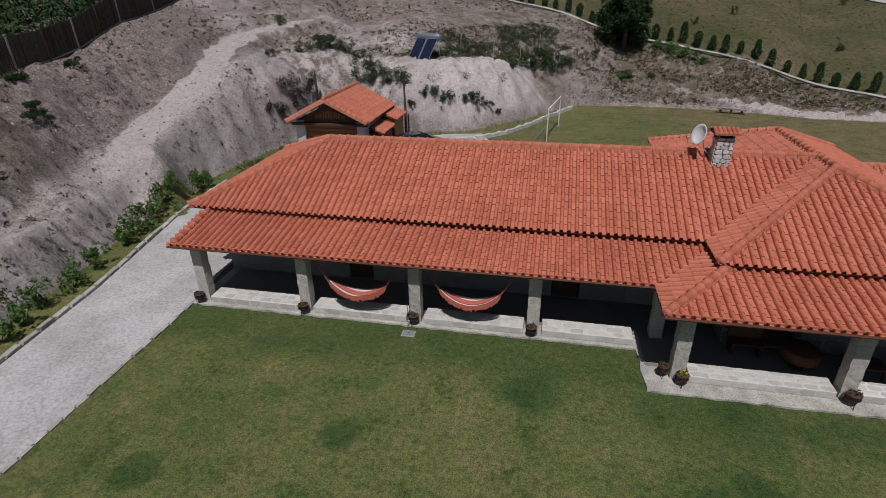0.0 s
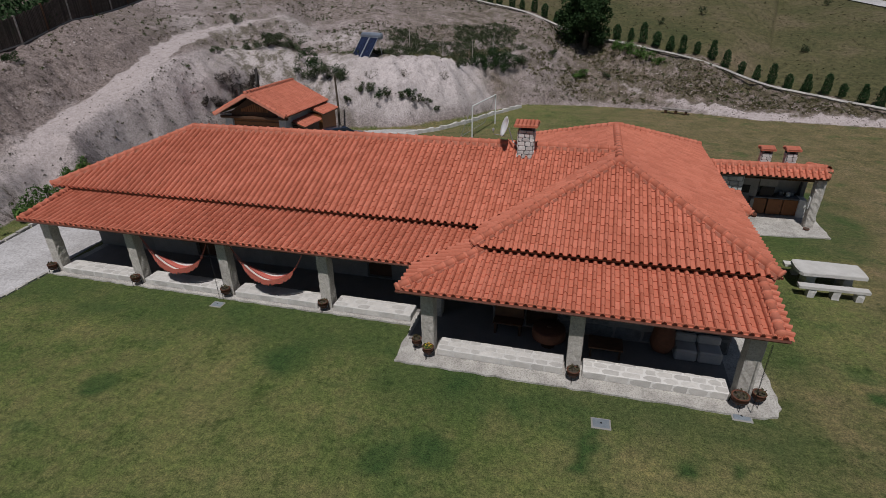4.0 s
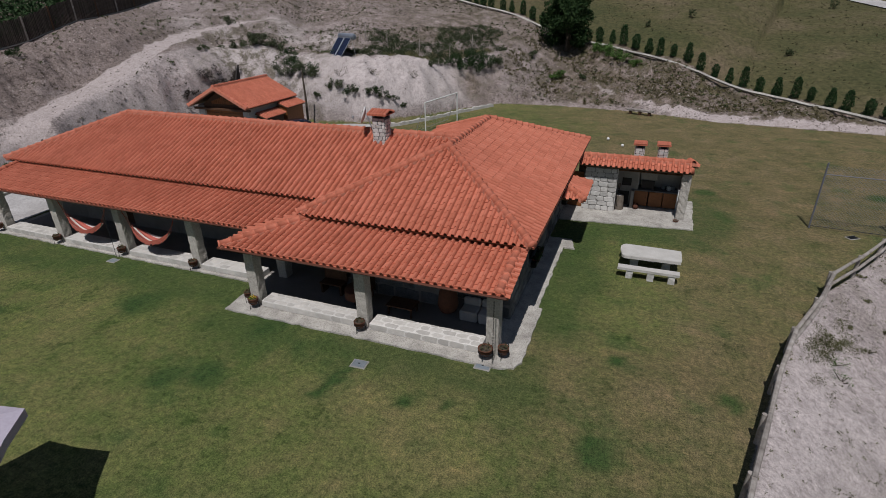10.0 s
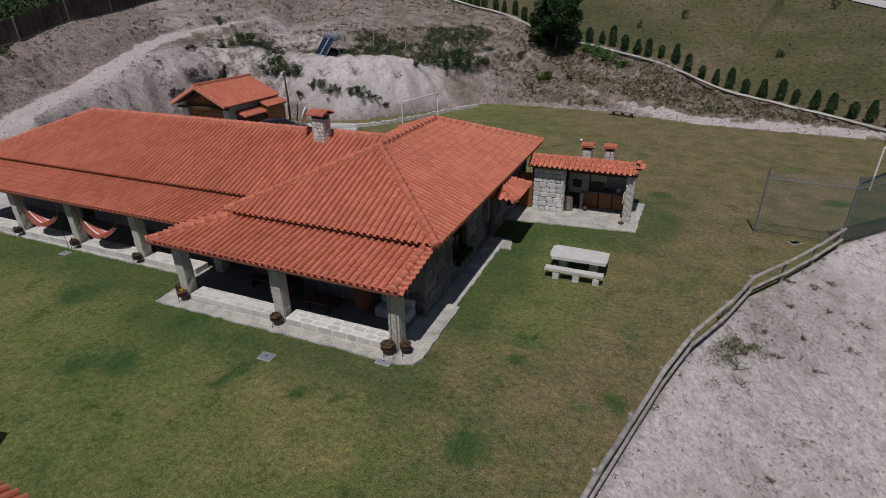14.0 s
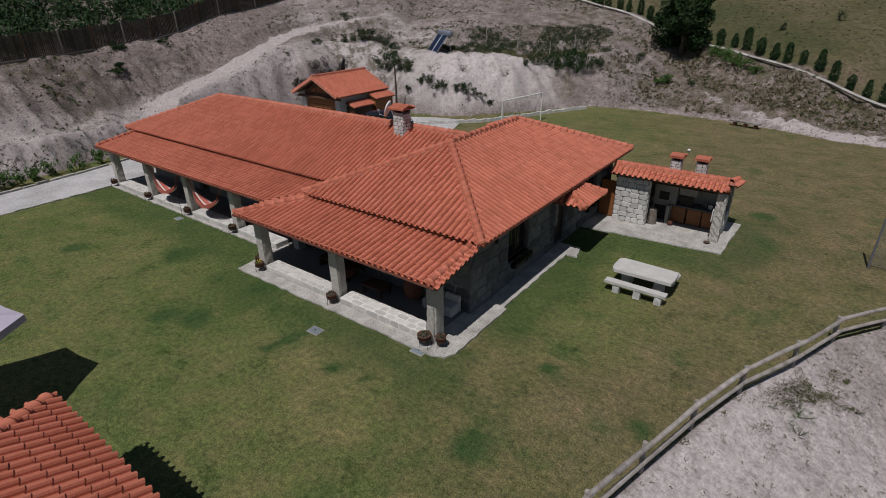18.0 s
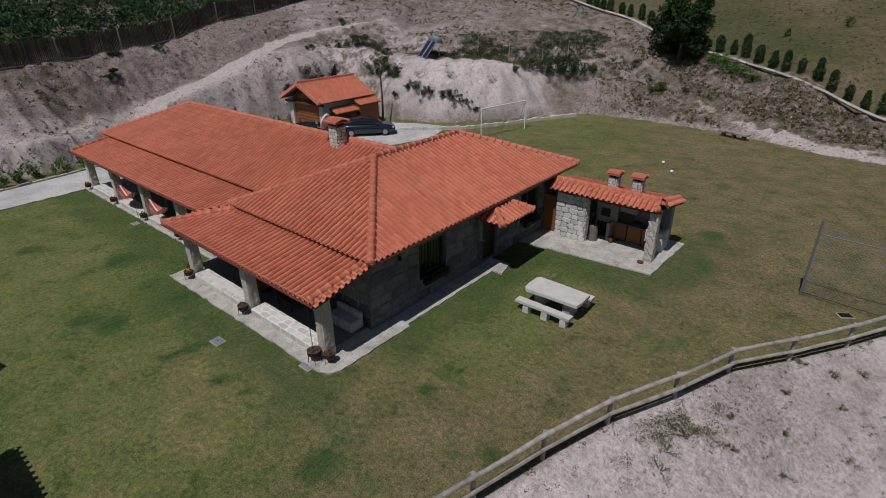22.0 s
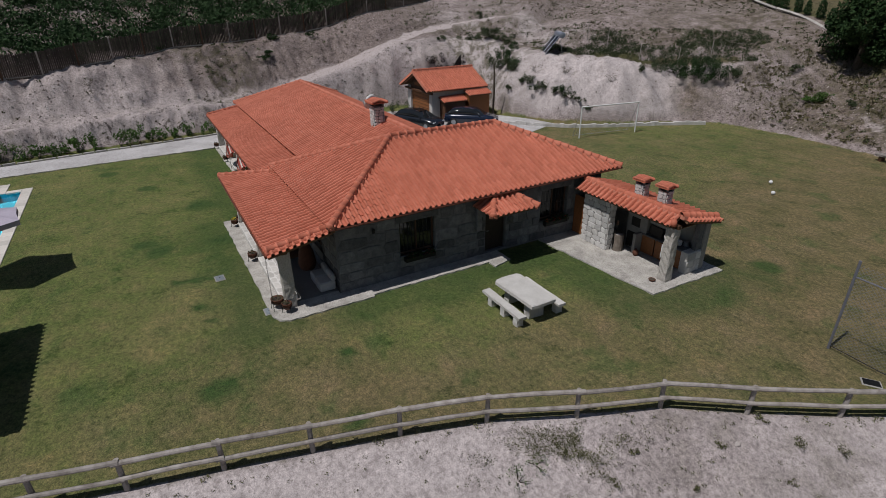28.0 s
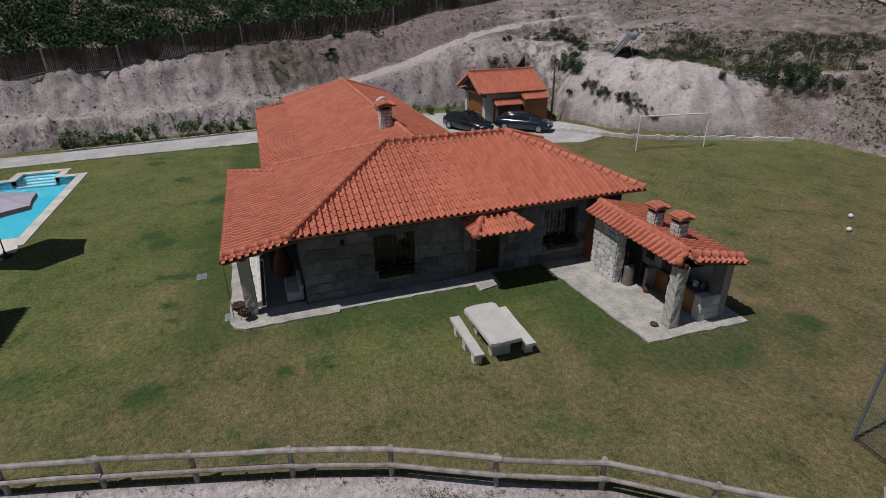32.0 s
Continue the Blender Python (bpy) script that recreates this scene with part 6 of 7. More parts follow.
for k in range(4):
    part("step", box(-7.4 + 0.42 * k, -6.98 + 0.42 * k, -0.75, 1.4, -1.4, -0.18 - 0.28 * k, 0.01), M_POOL_STEP, pool)
part("recess_wall", join(box(-7.6, -7.4, -0.95, 1.6, -1.4, 0.0), box(-7.4, -5.9, -0.95, -0.75, -1.4, 0.0), box(-7.4, -5.9, 1.4, 1.6, -1.4, 0.0)), M_POOL, pool)
wt = part("water", prism([(-5.95, -3.95), (4.35, -3.95), (4.35, 2.7), (-5.95, 2.7), (-5.95, 1.45), (-7.45, 1.45), (-7.45, -0.8), (-5.95, -0.8)], -1.41, -0.12), M_WATER, pool)
wt.visible_shadow = False


def coping(x0, x1, y0, y1, along):
    n = max(1, round(((x1 - x0) if along == "x" else (y1 - y0)) / 0.6))
    for i in range(n):
        if along == "x":
            g = box(x0 + (x1 - x0) * i / n, x0 + (x1 - x0) * (i + 1) / n - 0.006, y0, y1, -0.06, 0.035, 0.012)
        else:
            g = box(x0, x1, y0 + (y1 - y0) * i / n, y0 + (y1 - y0) * (i + 1) / n - 0.006, -0.06, 0.035, 0.012)
        part("coping_stone", g, M_COPING, pool)


coping(-6.4, 5.3, 2.62, 3.15, "x")
coping(-6.35, -5.88, 1.86, 2.61, "y")
coping(-6.35, -5.88, -3.87, -1.23, "y")
coping(-7.9, -5.9, 1.38, 1.85, "x")
coping(-7.9, -5.9, -1.22, -0.73, "x")
coping(-7.9, -7.38, -0.73, 1.38, "y")
coping(-6.4, 4.3, -4.4, -3.88, "x")
tagged(solid("pavement", prism([(4.28, -6.0), (9.6, -6.0), (9.6, 1.9), (5.9, 3.1), (4.28, 2.62)], -0.08, 0.03), M_COPING, "cream paved terrace at the pool end", "pavement", kind="structure"))

M_CANVAS = plain("lilac_grey_canvas", (0.40, 0.36, 0.43), (0.50, 0.455, 0.53), 2.5, 0.9, bump=0.15, amount=0.05)
shade = thing("parasol", (6.5, 2.8, 0.03), "lilac-grey canvas parasol standing by the pool", "parasol")
uc, ur = Vector((6.78, 3.1, 2.62)), 1.8
hexa = [uc + Vector((ur * math.cos(radians(69 + 60 * k)), ur * math.sin(radians(69 + 60 * k)), -0.12)) for k in range(6)]
apex = uc + Vector((0, 0, 0.42))
cv, cf = [apex], []
for k in range(6):
    a, b = hexa[k], hexa[(k + 1) % 6]
    base = len(cv)
    mid = (a + b) / 2 * 0.965 + uc * 0.035
    cv += [a, mid, b, a - Vector((0, 0, 0.2)), mid - Vector((0, 0, 0.2)), b - Vector((0, 0, 0.2)), (apex + mid) / 2 - Vector((0, 0, 0.05))]
    cf += [(0, base, base + 6), (base, base + 1, base + 6), (base + 1, base + 2, base + 6), (base + 2, 0, base + 6), (base + 3, base + 4, base + 1, base), (base + 4, base + 5, base + 2, base + 1)]
part("canopy", (np.array([tuple(p) for p in cv]), cf), M_CANVAS, shade)
for k in range(6):
    part("rib", tube([apex - Vector((0, 0, 0.06)), hexa[k] - Vector((0, 0, 0.03))], 0.012, 5), M_STEEL, shade)
part("pole", tube([(6.45, 2.85, 0.05), (6.78, 3.1, 3.05)], 0.026, 8), M_IRON, shade)
part("foot", lathe([(0.26, 0), (0.26, 0.05), (0.06, 0.09), (0.04, 0.25)], (6.45, 2.85, 0.03), 14), M_IRON, shade)

ph = thing("pool_house", (14.7, 1.2, 0), "small white pool house with an orange clay tile roof", "pool house")
HX0, HX1, HY0, HY1, HZ = 11.85, 17.6, -1.48, 3.92, 2.56
HR, HH = 2.7, 1.2
for o, u, v, L in (((HX1, HY1, HZ), (-1, 0), (0, -1), HX1 - HX0), ((HX0, HY0, HZ), (1, 0), (0, 1), HX1 - HX0), ((HX0, HY1, HZ), (0, -1), (1, 0), HY1 - HY0), ((HX1, HY0, HZ), (0, 1), (-1, 0), HY1 - HY0)):
    tiled_slope(ph, "roof_plane", o, u, v, L, HR, HH, hi=lambda a, L=L: np.minimum(a, L - a))
for cx, cy, sx in ((HX0, HY1, 1), (HX0, HY0, 1), (HX1, HY1, -1), (HX1, HY0, -1)):
    ridge_line(ph, (cx + 0.12 * sx, cy - math.copysign(0.12, cy - 1.22), HZ + 0.05), (cx + HR * sx, 1.22, HZ + HH), 0.03)
ridge_line(ph, (HX0 + HR, 1.22, HZ + HH), (HX1 - HR, 1.22, HZ + HH))
part("wall", join(box(12.4, 17.1, -0.9, 3.3, 0, 2.5, 0.02)), M_WHITE, ph)
part("wall_plate", prism([(12.3, -1.0), (17.2, -1.0), (17.2, 3.4), (12.3, 3.4)], 2.48, 2.56), M_WOOD_D, ph)


# ---------------------------------------------------------------- hut behind the house, cars
hut = thing("garden_hut", (-12.2, 35, 0), "small stone and timber hut with an orange tile roof", "hut")
HX0, HX1, HM, HY0, HY1, HZ, HR = -15.1, -9.4, -12.25, 31.85, 38.15, 2.64, 4.05
tiled_slope(hut, "roof_plane", (HX1, HY0, HZ), (0, 1), (-1, 0), HY1 - HY0, HX1 - HM, HR - HZ)
tiled_slope(hut, "roof_plane", (HX0, HY1, HZ), (0, -1), (1, 0), HY1 - HY0, HM - HX0, HR - HZ)
ridge_line(hut, (HM, HY0, HR), (HM, HY1, HR))
ridge_line(hut, (HX1 - 0.02, HY0 + 0.1, HZ + 0.02), (HM, HY0 + 0.1, HR), 0.0)
ridge_line(hut, (HX0 + 0.02, HY0 + 0.1, HZ + 0.02), (HM, HY0 + 0.1, HR), 0.0)
for x0, x1, y0, y1 in ((-14.7, -14.1, 32.5, 37.8), (-10.4, -9.85, 32.5, 37.8), (-14.1, -10.4, 37.4, 37.8)):
    part("wall", box(x0, x1, y0, y1, -0.2, 2.6, 0.02), M_GRANITE_B, hut, "pale stone wall")
part("gable", (np.array([(-14.7, 32.55, 2.35), (-9.85, 32.55, 2.35), (HM, 32.55, 3.85), (-14.7, 32.75, 2.35), (-9.85, 32.75, 2.35), (HM, 32.75, 3.85)]), [(0, 1, 2), (3, 5, 4), (0, 3, 4, 1), (1, 4, 5, 2), (0, 2, 5, 3)]), M_WOOD_D, hut, "dark timber gable")
for k in range(12):
    x = -13.25 + 0.18 * k
    hgt = 0.55 - abs(x - HM) * 0.35
    part("gable_slat", box(x, x + 0.13, 32.5, 32.54, 2.75, 2.75 + hgt), M_WOOD_O, hut)
gd = part("garage_door", box(-14.1, -10.4, 32.68, 32.74, 0.0, 2.35, 0.01), M_WOOD_O, hut, "wide brown wooden door")
for k in range(1, 8):
    part("batten", box(-14.05, -10.45, 32.655, 32.685, 0.29 * k, 0.29 * k + 0.025), M_WOOD_D, gd)
part("beam", box(-14.9, -9.6, 32.3, 32.5, 2.3, 2.46, 0.01), M_WOOD_D, hut)
tiled_slope(hut, "lean_to_roof", (-8.75, 33.1, 1.72), (0, 1), (-1, 0), 2.45, 1.0, 0.34)
tiled_slope(hut, "lean_to_roof", (-8.55, 35.6, 2.12), (0, 1), (-1, 0), 2.4, 1.0, 0.34)
part("store", box(-9.85, -8.9, 33.3, 35.4, -0.1, 1.72, 0.02), M_WOOD_D, hut)
part("store", box(-9.85, -8.75, 35.7, 37.9, -0.1, 2.12, 0.02), M_WOOD_O, hut)
part("leaning_slab", prism([(-15.43, 37.9), (-15.33, 37.95), (-15.6, 38.5), (-15.95, 39.2), (-16.1, 39.15), (-15.75, 38.45)], 2.2, [3.7, 3.75, 4.3, 4.85, 4.7, 4.15]), M_DARK, hut, "dark upright jagged slab behind the roof")


def car(at, heading, paint, label):
    """A low five-door car: shaped body, glazing, wheels and lamps, facing +x before it is turned."""
    m = Matrix.Translation((*at, 0.012)) @ Matrix.Rotation(heading, 4, "Z")
    c = thing("car", (*at, 0.012), label, "car", "parked cars")
    def loft(sections):
        v, f, n = [], [], None
        for x, ring in sections:
            n = len(ring)
            v += [(x, y, z) for y, z in ring]
        for i in range(len(sections) - 1):
            for k in range(n):
                k2 = (k + 1) % n
                f.append((i * n + k, i * n + k2, (i + 1) * n + k2, (i + 1) * n + k))
        f.append(tuple(range(n)))
        f.append(tuple((len(sections) - 1) * n + k for k in range(n))[::-1])
        return np.array(v), f
    def ring(w, zb, zm, zt, tw):
        return [(-w * 0.9, zb), (-w, zb + 0.12), (-w, zm), (-tw, zt), (-tw * 0.6, zt + 0.02), (tw * 0.6, zt + 0.02), (tw, zt), (w, zm), (w, zb + 0.12), (w * 0.9, zb)]
    low = [(-2.28, 0.72, 0.38, 0.62, 0.80), (-2.2, 0.82, 0.26, 0.74, 0.95), (-1.6, 0.89, 0.2, 0.82, 0.97), (0.0, 0.9, 0.19, 0.82, 0.95), (1.2, 0.89, 0.2, 0.78, 0.93), (1.9, 0.84, 0.24, 0.68, 0.80), (2.2, 0.72, 0.3, 0.56, 0.66), (2.3, 0.55, 0.36, 0.5, 0.56)]
    part("body", move(loft([(x, ring(w, zb, zm, zt, w * 0.88)) for x, w, zb, zm, zt in low]), m), paint, c, smooth=True)
    cab = [(-2.1, 0.78, 0.9, 0.96), (-1.7, 0.76, 0.9, 1.32), (-1.1, 0.75, 0.9, 1.45), (0.0, 0.75, 0.9, 1.47), (0.45, 0.76, 0.88, 1.38), (1.25, 0.8, 0.86, 0.93)]
    part("glazing", move(loft([(x, [(-w, zb), (-w * 0.95, (zb + zt) / 2), (-w * 0.78, zt - 0.02), (w * 0.78, zt - 0.02), (w * 0.95, (zb + zt) / 2), (w, zb)]) for x, w, zb, zt in cab]), m), M_GLASS, c, smooth=True)
    part("roof", move(loft([(x, [(-w * 0.76, zt - 0.015), (-w * 0.6, zt + 0.015), (w * 0.6, zt + 0.015), (w * 0.76, zt - 0.015)]) for x, w, zb, zt in cab[1:5]]), m), paint, c, smooth=True)
    for x in (-1.42, 1.42):
        for y in (-0.82, 0.82):
            wm = m @ Matrix.Translation((x, y, 0.33)) @ Matrix.Rotation(radians(90), 4, "X")
            w = part("wheel", move(lathe([(0.2, -0.09), (0.32, -0.09), (0.335, -0.05), (0.335, 0.05), (0.32, 0.09), (0.2, 0.09)], (0, 0, 0), 18), wm), M_RUBBER, c, "black tyre")
            part("rim", move(lathe([(0.02, -0.1), (0.2, -0.095), (0.21, 0.095), (0.02, 0.1)], (0, 0, 0), 12), wm), M_STEEL, w)
    for y in (-0.6, 0.6):
        part("headlight", move(box(2.05, 2.2, y - 0.16, y + 0.16, 0.58, 0.7, 0.03), m), M_LAMP, c)
        part("tail_light", move(box(-2.27, -2.17, y - 0.14, y + 0.14, 0.72, 0.86, 0.02), m), M_TAIL, c)
        part("door_mirror", move(box(0.72, 0.86, math.copysign(0.86, y) - 0.09, math.copysign(0.86, y) + 0.09, 0.92, 1.04, 0.03), m), paint, c)


def paint_material(name, col):
    n = Nodes(name, 0.22, 0.5)
    n.b.inputs["Coat Weight"].default_value = 0.7
    n.b.inputs["Coat Roughness"].default_value = 0.06
    return n.done(n.mix(1.0, col, n.ramp(n.noise(3), [(0.3, (0.85, 0.85, 0.85)), (0.7, (1, 1, 1))]), "MULTIPLY"))


M_RUBBER = plain("tyre_rubber", (0.015, 0.015, 0.015), (0.03, 0.03, 0.03), 9, 0.9)
M_LAMP = plain("headlamp_lens", (0.5, 0.52, 0.55), (0.65, 0.67, 0.7), 9, 0.1)
M_TAIL = plain("red_tail_lens", (0.25, 0.01, 0.01), (0.35, 0.02, 0.02), 9, 0.15)
car((-8.5, 30.45), 0.42, paint_material("black_paint", (0.010, 0.012, 0.016)), "black low saloon car parked behind the house")
car((-6.85, 34.75), 0.85, paint_material("dark_blue_paint", (0.010, 0.016, 0.034)), "dark blue estate car parked beside the hut")

# ---------------------------------------------------------------- solar heater on the terrace
sol = thing("solar_water_heater", (-8.95, 44.6, ground_z(-8.95, 44.6)), "solar water heater with a grey tank and two dark panels", "solar heater")
F0, F1 = Vector((-10.0, 44.5, 5.12)), Vector((-7.95, 43.45, 5.12))
upv = Vector((0.42, 0.83, 1.15)).normalized() * 2.0
ax = (F1 - F0).normalized()
M_PANEL = plain("solar_glass", (0.012, 0.016, 0.04), (0.02, 0.028, 0.06), 2, 0.12, spec=0.5)
for k in range(2):
    a = F0 + (F1 - F0) * (0.02 + 0.5 * k)
    b = F0 + (F1 - F0) * (0.48 + 0.5 * k)
    nrm = (b - a).cross(upv).normalized() * 0.06
    V = [a, b, b + upv, a + upv, a + nrm, b + nrm, b + upv + nrm, a + upv + nrm]
    pnl = part("panel", (np.array([tuple(p) for p in V]), [(3, 2, 1, 0), (4, 5, 6, 7), (0, 1, 5, 4), (1, 2, 6, 5), (2, 3, 7, 6), (3, 0, 4, 7)]), M_PANEL, sol, "dark blue glazed collector")
    for p, q in ((a, a + upv), (b, b + upv), (a, b), (a + upv, b + upv)):
        part("edge_strip", tube([p + nrm, q + nrm], 0.02, 5), M_STEEL, pnl)
T0 = F0 + upv + Vector((0.1, 0.2, 0.14))
part("tank", tube([T0 - ax * 0.05, T0, T0 + (F1 - F0), T0 + (F1 - F0) + ax * 0.05], [0.2, 0.27, 0.27, 0.2], 16), plain("blue_grey_tank", (0.22, 0.25, 0.31), (0.3, 0.34, 0.4), 3, 0.35, 0.3), sol, smooth=True)
for t in (0.05, 0.95):
    q = F0 + (F1 - F0) * t + upv
    g = ground_z(q.x + 0.2, q.y + 0.3)
    part("frame_leg", tube([q, (q.x + 0.2, q.y + 0.3, g)], 0.02, 5), M_STEEL, sol)
    part("foot_bar", tube([F0 + (F1 - F0) * t, (q.x + 0.2, q.y + 0.3, g + 0.02)], 0.02, 5), M_STEEL, sol)

# ---------------------------------------------------------------- boundary fence above the bank
bf = thing("board_fence", (-25, 20, 6), "tall dark brown board fence with pale posts", "fence")


def along(line, step):
    """Places and headings at even steps along a polyline."""
    out, carry = [], 0.0
    for (ax, ay), (bx, by) in zip(line, line[1:]):
        L = math.hypot(bx - ax, by - ay)
        d = carry
        while d < L:
            out.append((ax + (bx - ax) * d / L, ay + (by - ay) * d / L, math.atan2(by - ay, bx - ax)))
            d += step
        carry = d - L
    return out


BOARD = to_mesh("board", box(-0.052, 0.052, -0.012, 0.012, -0.15, 1.7), plain("dark_brown_board", (0.055, 0.042, 0.036), (0.125, 0.10, 0.086), 4, 0.9, amount=0.5))
fposts = along(FOREST_FENCE, 2.6)
rngb = random.Random(5)
for i, (x, y, a) in enumerate(fposts):
    z = ground_z(x, y)
    part("post", box(x - 0.06, x + 0.06, y - 0.06, y + 0.06, z - 0.3, z + 1.78, 0.01), M_TIMBER if i % 2 else M_WOOD_D, bf)
    if i + 1 < len(fposts):
        x2, y2, _ = fposts[i + 1]
        n = 19
        bits = []
        for k in range(n):
            t = (k + 0.5) / n
            px, py = x + (x2 - x) * t, y + (y2 - y) * t
            pz = z + (ground_z(x2, y2) - z) * t
            m = Matrix.Translation((px, py, pz)) @ Matrix.Rotation(a + rngb.uniform(-0.04, 0.04), 4, "Z") @ Matrix.Diagonal((1, 1, rngb.uniform(0.96, 1.04), 1))
            if 8 <= i < 23:
                piece("board", BOARD, m, bf)
            else:
                bits.append(move(box(-0.058, 0.058, -0.012, 0.012, -0.15, 1.7), m))
        if bits:
            part("board_panel", join(*bits), M_BROWNFENCE, bf, kind="stuff")
        part("base_rail", tube([(x, y, z + 0.02), (x2, y2, ground_z(x2, y2) + 0.02)], 0.05, 5), M_MORTAR, bf)

# ---------------------------------------------------------------- hedge, kerb and road beyond the bank
hk = thing("kerb", (14, 62, 5), "thin pale concrete kerb in front of the conifer row", "kerb", kind="structure")
hp = along(HEDGE, 1.0)


def kerb_z(i):
    near = hp[max(0, i - 3):i + 4]
    return sum(ground_z(q[0] + math.sin(q[2]) * 0.75, q[1] - math.cos(q[2]) * 0.75) for q in near) / len(near) + 0.22


for i in range(len(hp) - 1):
    (x, y, a), (x2, y2, _) = hp[i], hp[i + 1]
    ox, oy = math.sin(a) * 0.75, -math.cos(a) * 0.75
    part("kerbstone", tube([(x + ox, y + oy, kerb_z(i)), (x2 + ox, y2 + oy, kerb_z(i + 1))], 0.13, 4), M_KERB, hk)
rngc = np.random.RandomState(4)


def conifer_crown(h, r, seed):
    rng = np.random.RandomState(seed)
    n = 620
    t = rng.uniform(0.04, 1, n)
    rad = r * np.sin(np.pi * np.clip(t * 0.80 + 0.14, 0, 1)) ** 0.8 * rng.uniform(0.5, 1.08, n) * (1 + 0.18 * np.sin(7 * t + seed))
    ang = rng.uniform(0, 6.283, n)
    c = np.stack([rad * np.cos(ang), rad * np.sin(ang), 0.12 + t * h], 1)
    return leaves(c, 2, (0.06, 0.06, 0.08), 0.085, rng, up=1.2)


protos = []
for k in range(3):
    h, r = (1.75, 1.95, 1.6)[k], (0.46, 0.5, 0.52)[k]
    tr = thing("conifer", (0, 0, -60 - 4 * k), "young dark green upright conifer in the hedge row", "conifer", "conifers of the hedge row")
    part("trunk", tube([(0, 0, -60.2 - 4 * k), (0, 0, -59 - 4 * k)], [0.05, 0.03], 6), M_BARK, tr)
    v, f = conifer_crown(h, r, k)
    part("crown", (v + np.array([0, 0, -60 - 4 * k]), f), M_LEAF_CYP, tr)
    protos.append(tr)
spots = along(HEDGE, 1.42)
for i, (x, y, a) in enumerate(spots):
    if 7.4 < x < 11.2 or x < -6:
        continue
    s = rngc.uniform(0.66, 0.92)
    pr = protos[i % 3]
    t = copy_thing(pr, Matrix.Translation((x + rngc.uniform(-0.12, 0.12), y + rngc.uniform(-0.12, 0.12), ground_z(x, y) - 0.03)) @ Matrix.Rotation(rngc.uniform(0, 6.28), 4, "Z"))
    t.scale = (s, s, s * rngc.uniform(0.92, 1.12))
for k, pr in enumerate(protos):
    x, y, a = spots[-1 - k]
    pr.location = (x + 1.5 + k, y - 1.5 - k, ground_z(x + 1.5 + k, y - 1.5 - k) - 0.03)
ROAD = [(39.5, 93), (42.0, 87.3), (44.9, 81.4), (46.9, 74.8), (49, 66), (50.5, 55)]
rv, rf = [], []
for i, (x, y, a) in enumerate(along(ROAD, 1.0)):
    for o in (-1.3, 1.3):
        px, py = x - math.sin(a) * o, y + math.cos(a) * o
        rv.append((px, py, ground_z(px, py) + 0.12))
    if i:
        rf.append((2 * i - 2, 2 * i - 1, 2 * i + 1, 2 * i))
solid("road", (np.array(rv), [q[::-1] for q in rf]), M_GRAVEL, "pale track along the far edge of the meadow", "road", kind="structure")


def shrub(x, y, r, h, mat, label, group, seed, n=150, leaf=0.07, name="shrub"):
    """A loose shrub: stems and a crown of leaves in uneven clumps."""
    z = ground_z(x, y)
    s = thing(name, (x, y, z - 0.02), label, "shrub", group)
    rng = np.random.RandomState(seed)
    k = 9
    tips = np.stack([x + rng.normal(0, r * 0.55, k), y + rng.normal(0, r * 0.55, k), z + h * rng.uniform(0.2, 0.95, k)], 1)
    part("stem", join(*[tube([(x, y, z - 0.05), tuple(t)], [0.02, 0.008], 4) for t in tips[:4]]), M_BARK, s)
    part("foliage", leaves(tips, n // k, (r * 0.42, r * 0.42, h * 0.3), leaf, rng, up=0.3), mat, s)
    return s


# shrubs in the strip between kerb and bank
for i, (x, y, a) in enumerate(along([(q[0] - 0.95, q[1]) for q in DRIVE_L[1:6]], 0.86)):
    if rngc.uniform() < 0.1:
        continue
    shrub(x + rngc.uniform(-0.15, 0.15), y + rngc.uniform(-0.25, 0.25), rngc.uniform(0.34, 0.58), rngc.uniform(0.75, 1.35), M_LEAF, "leafy green shrub in the strip beside the driveway", "shrubs beside the driveway", i, 330, 0.085)
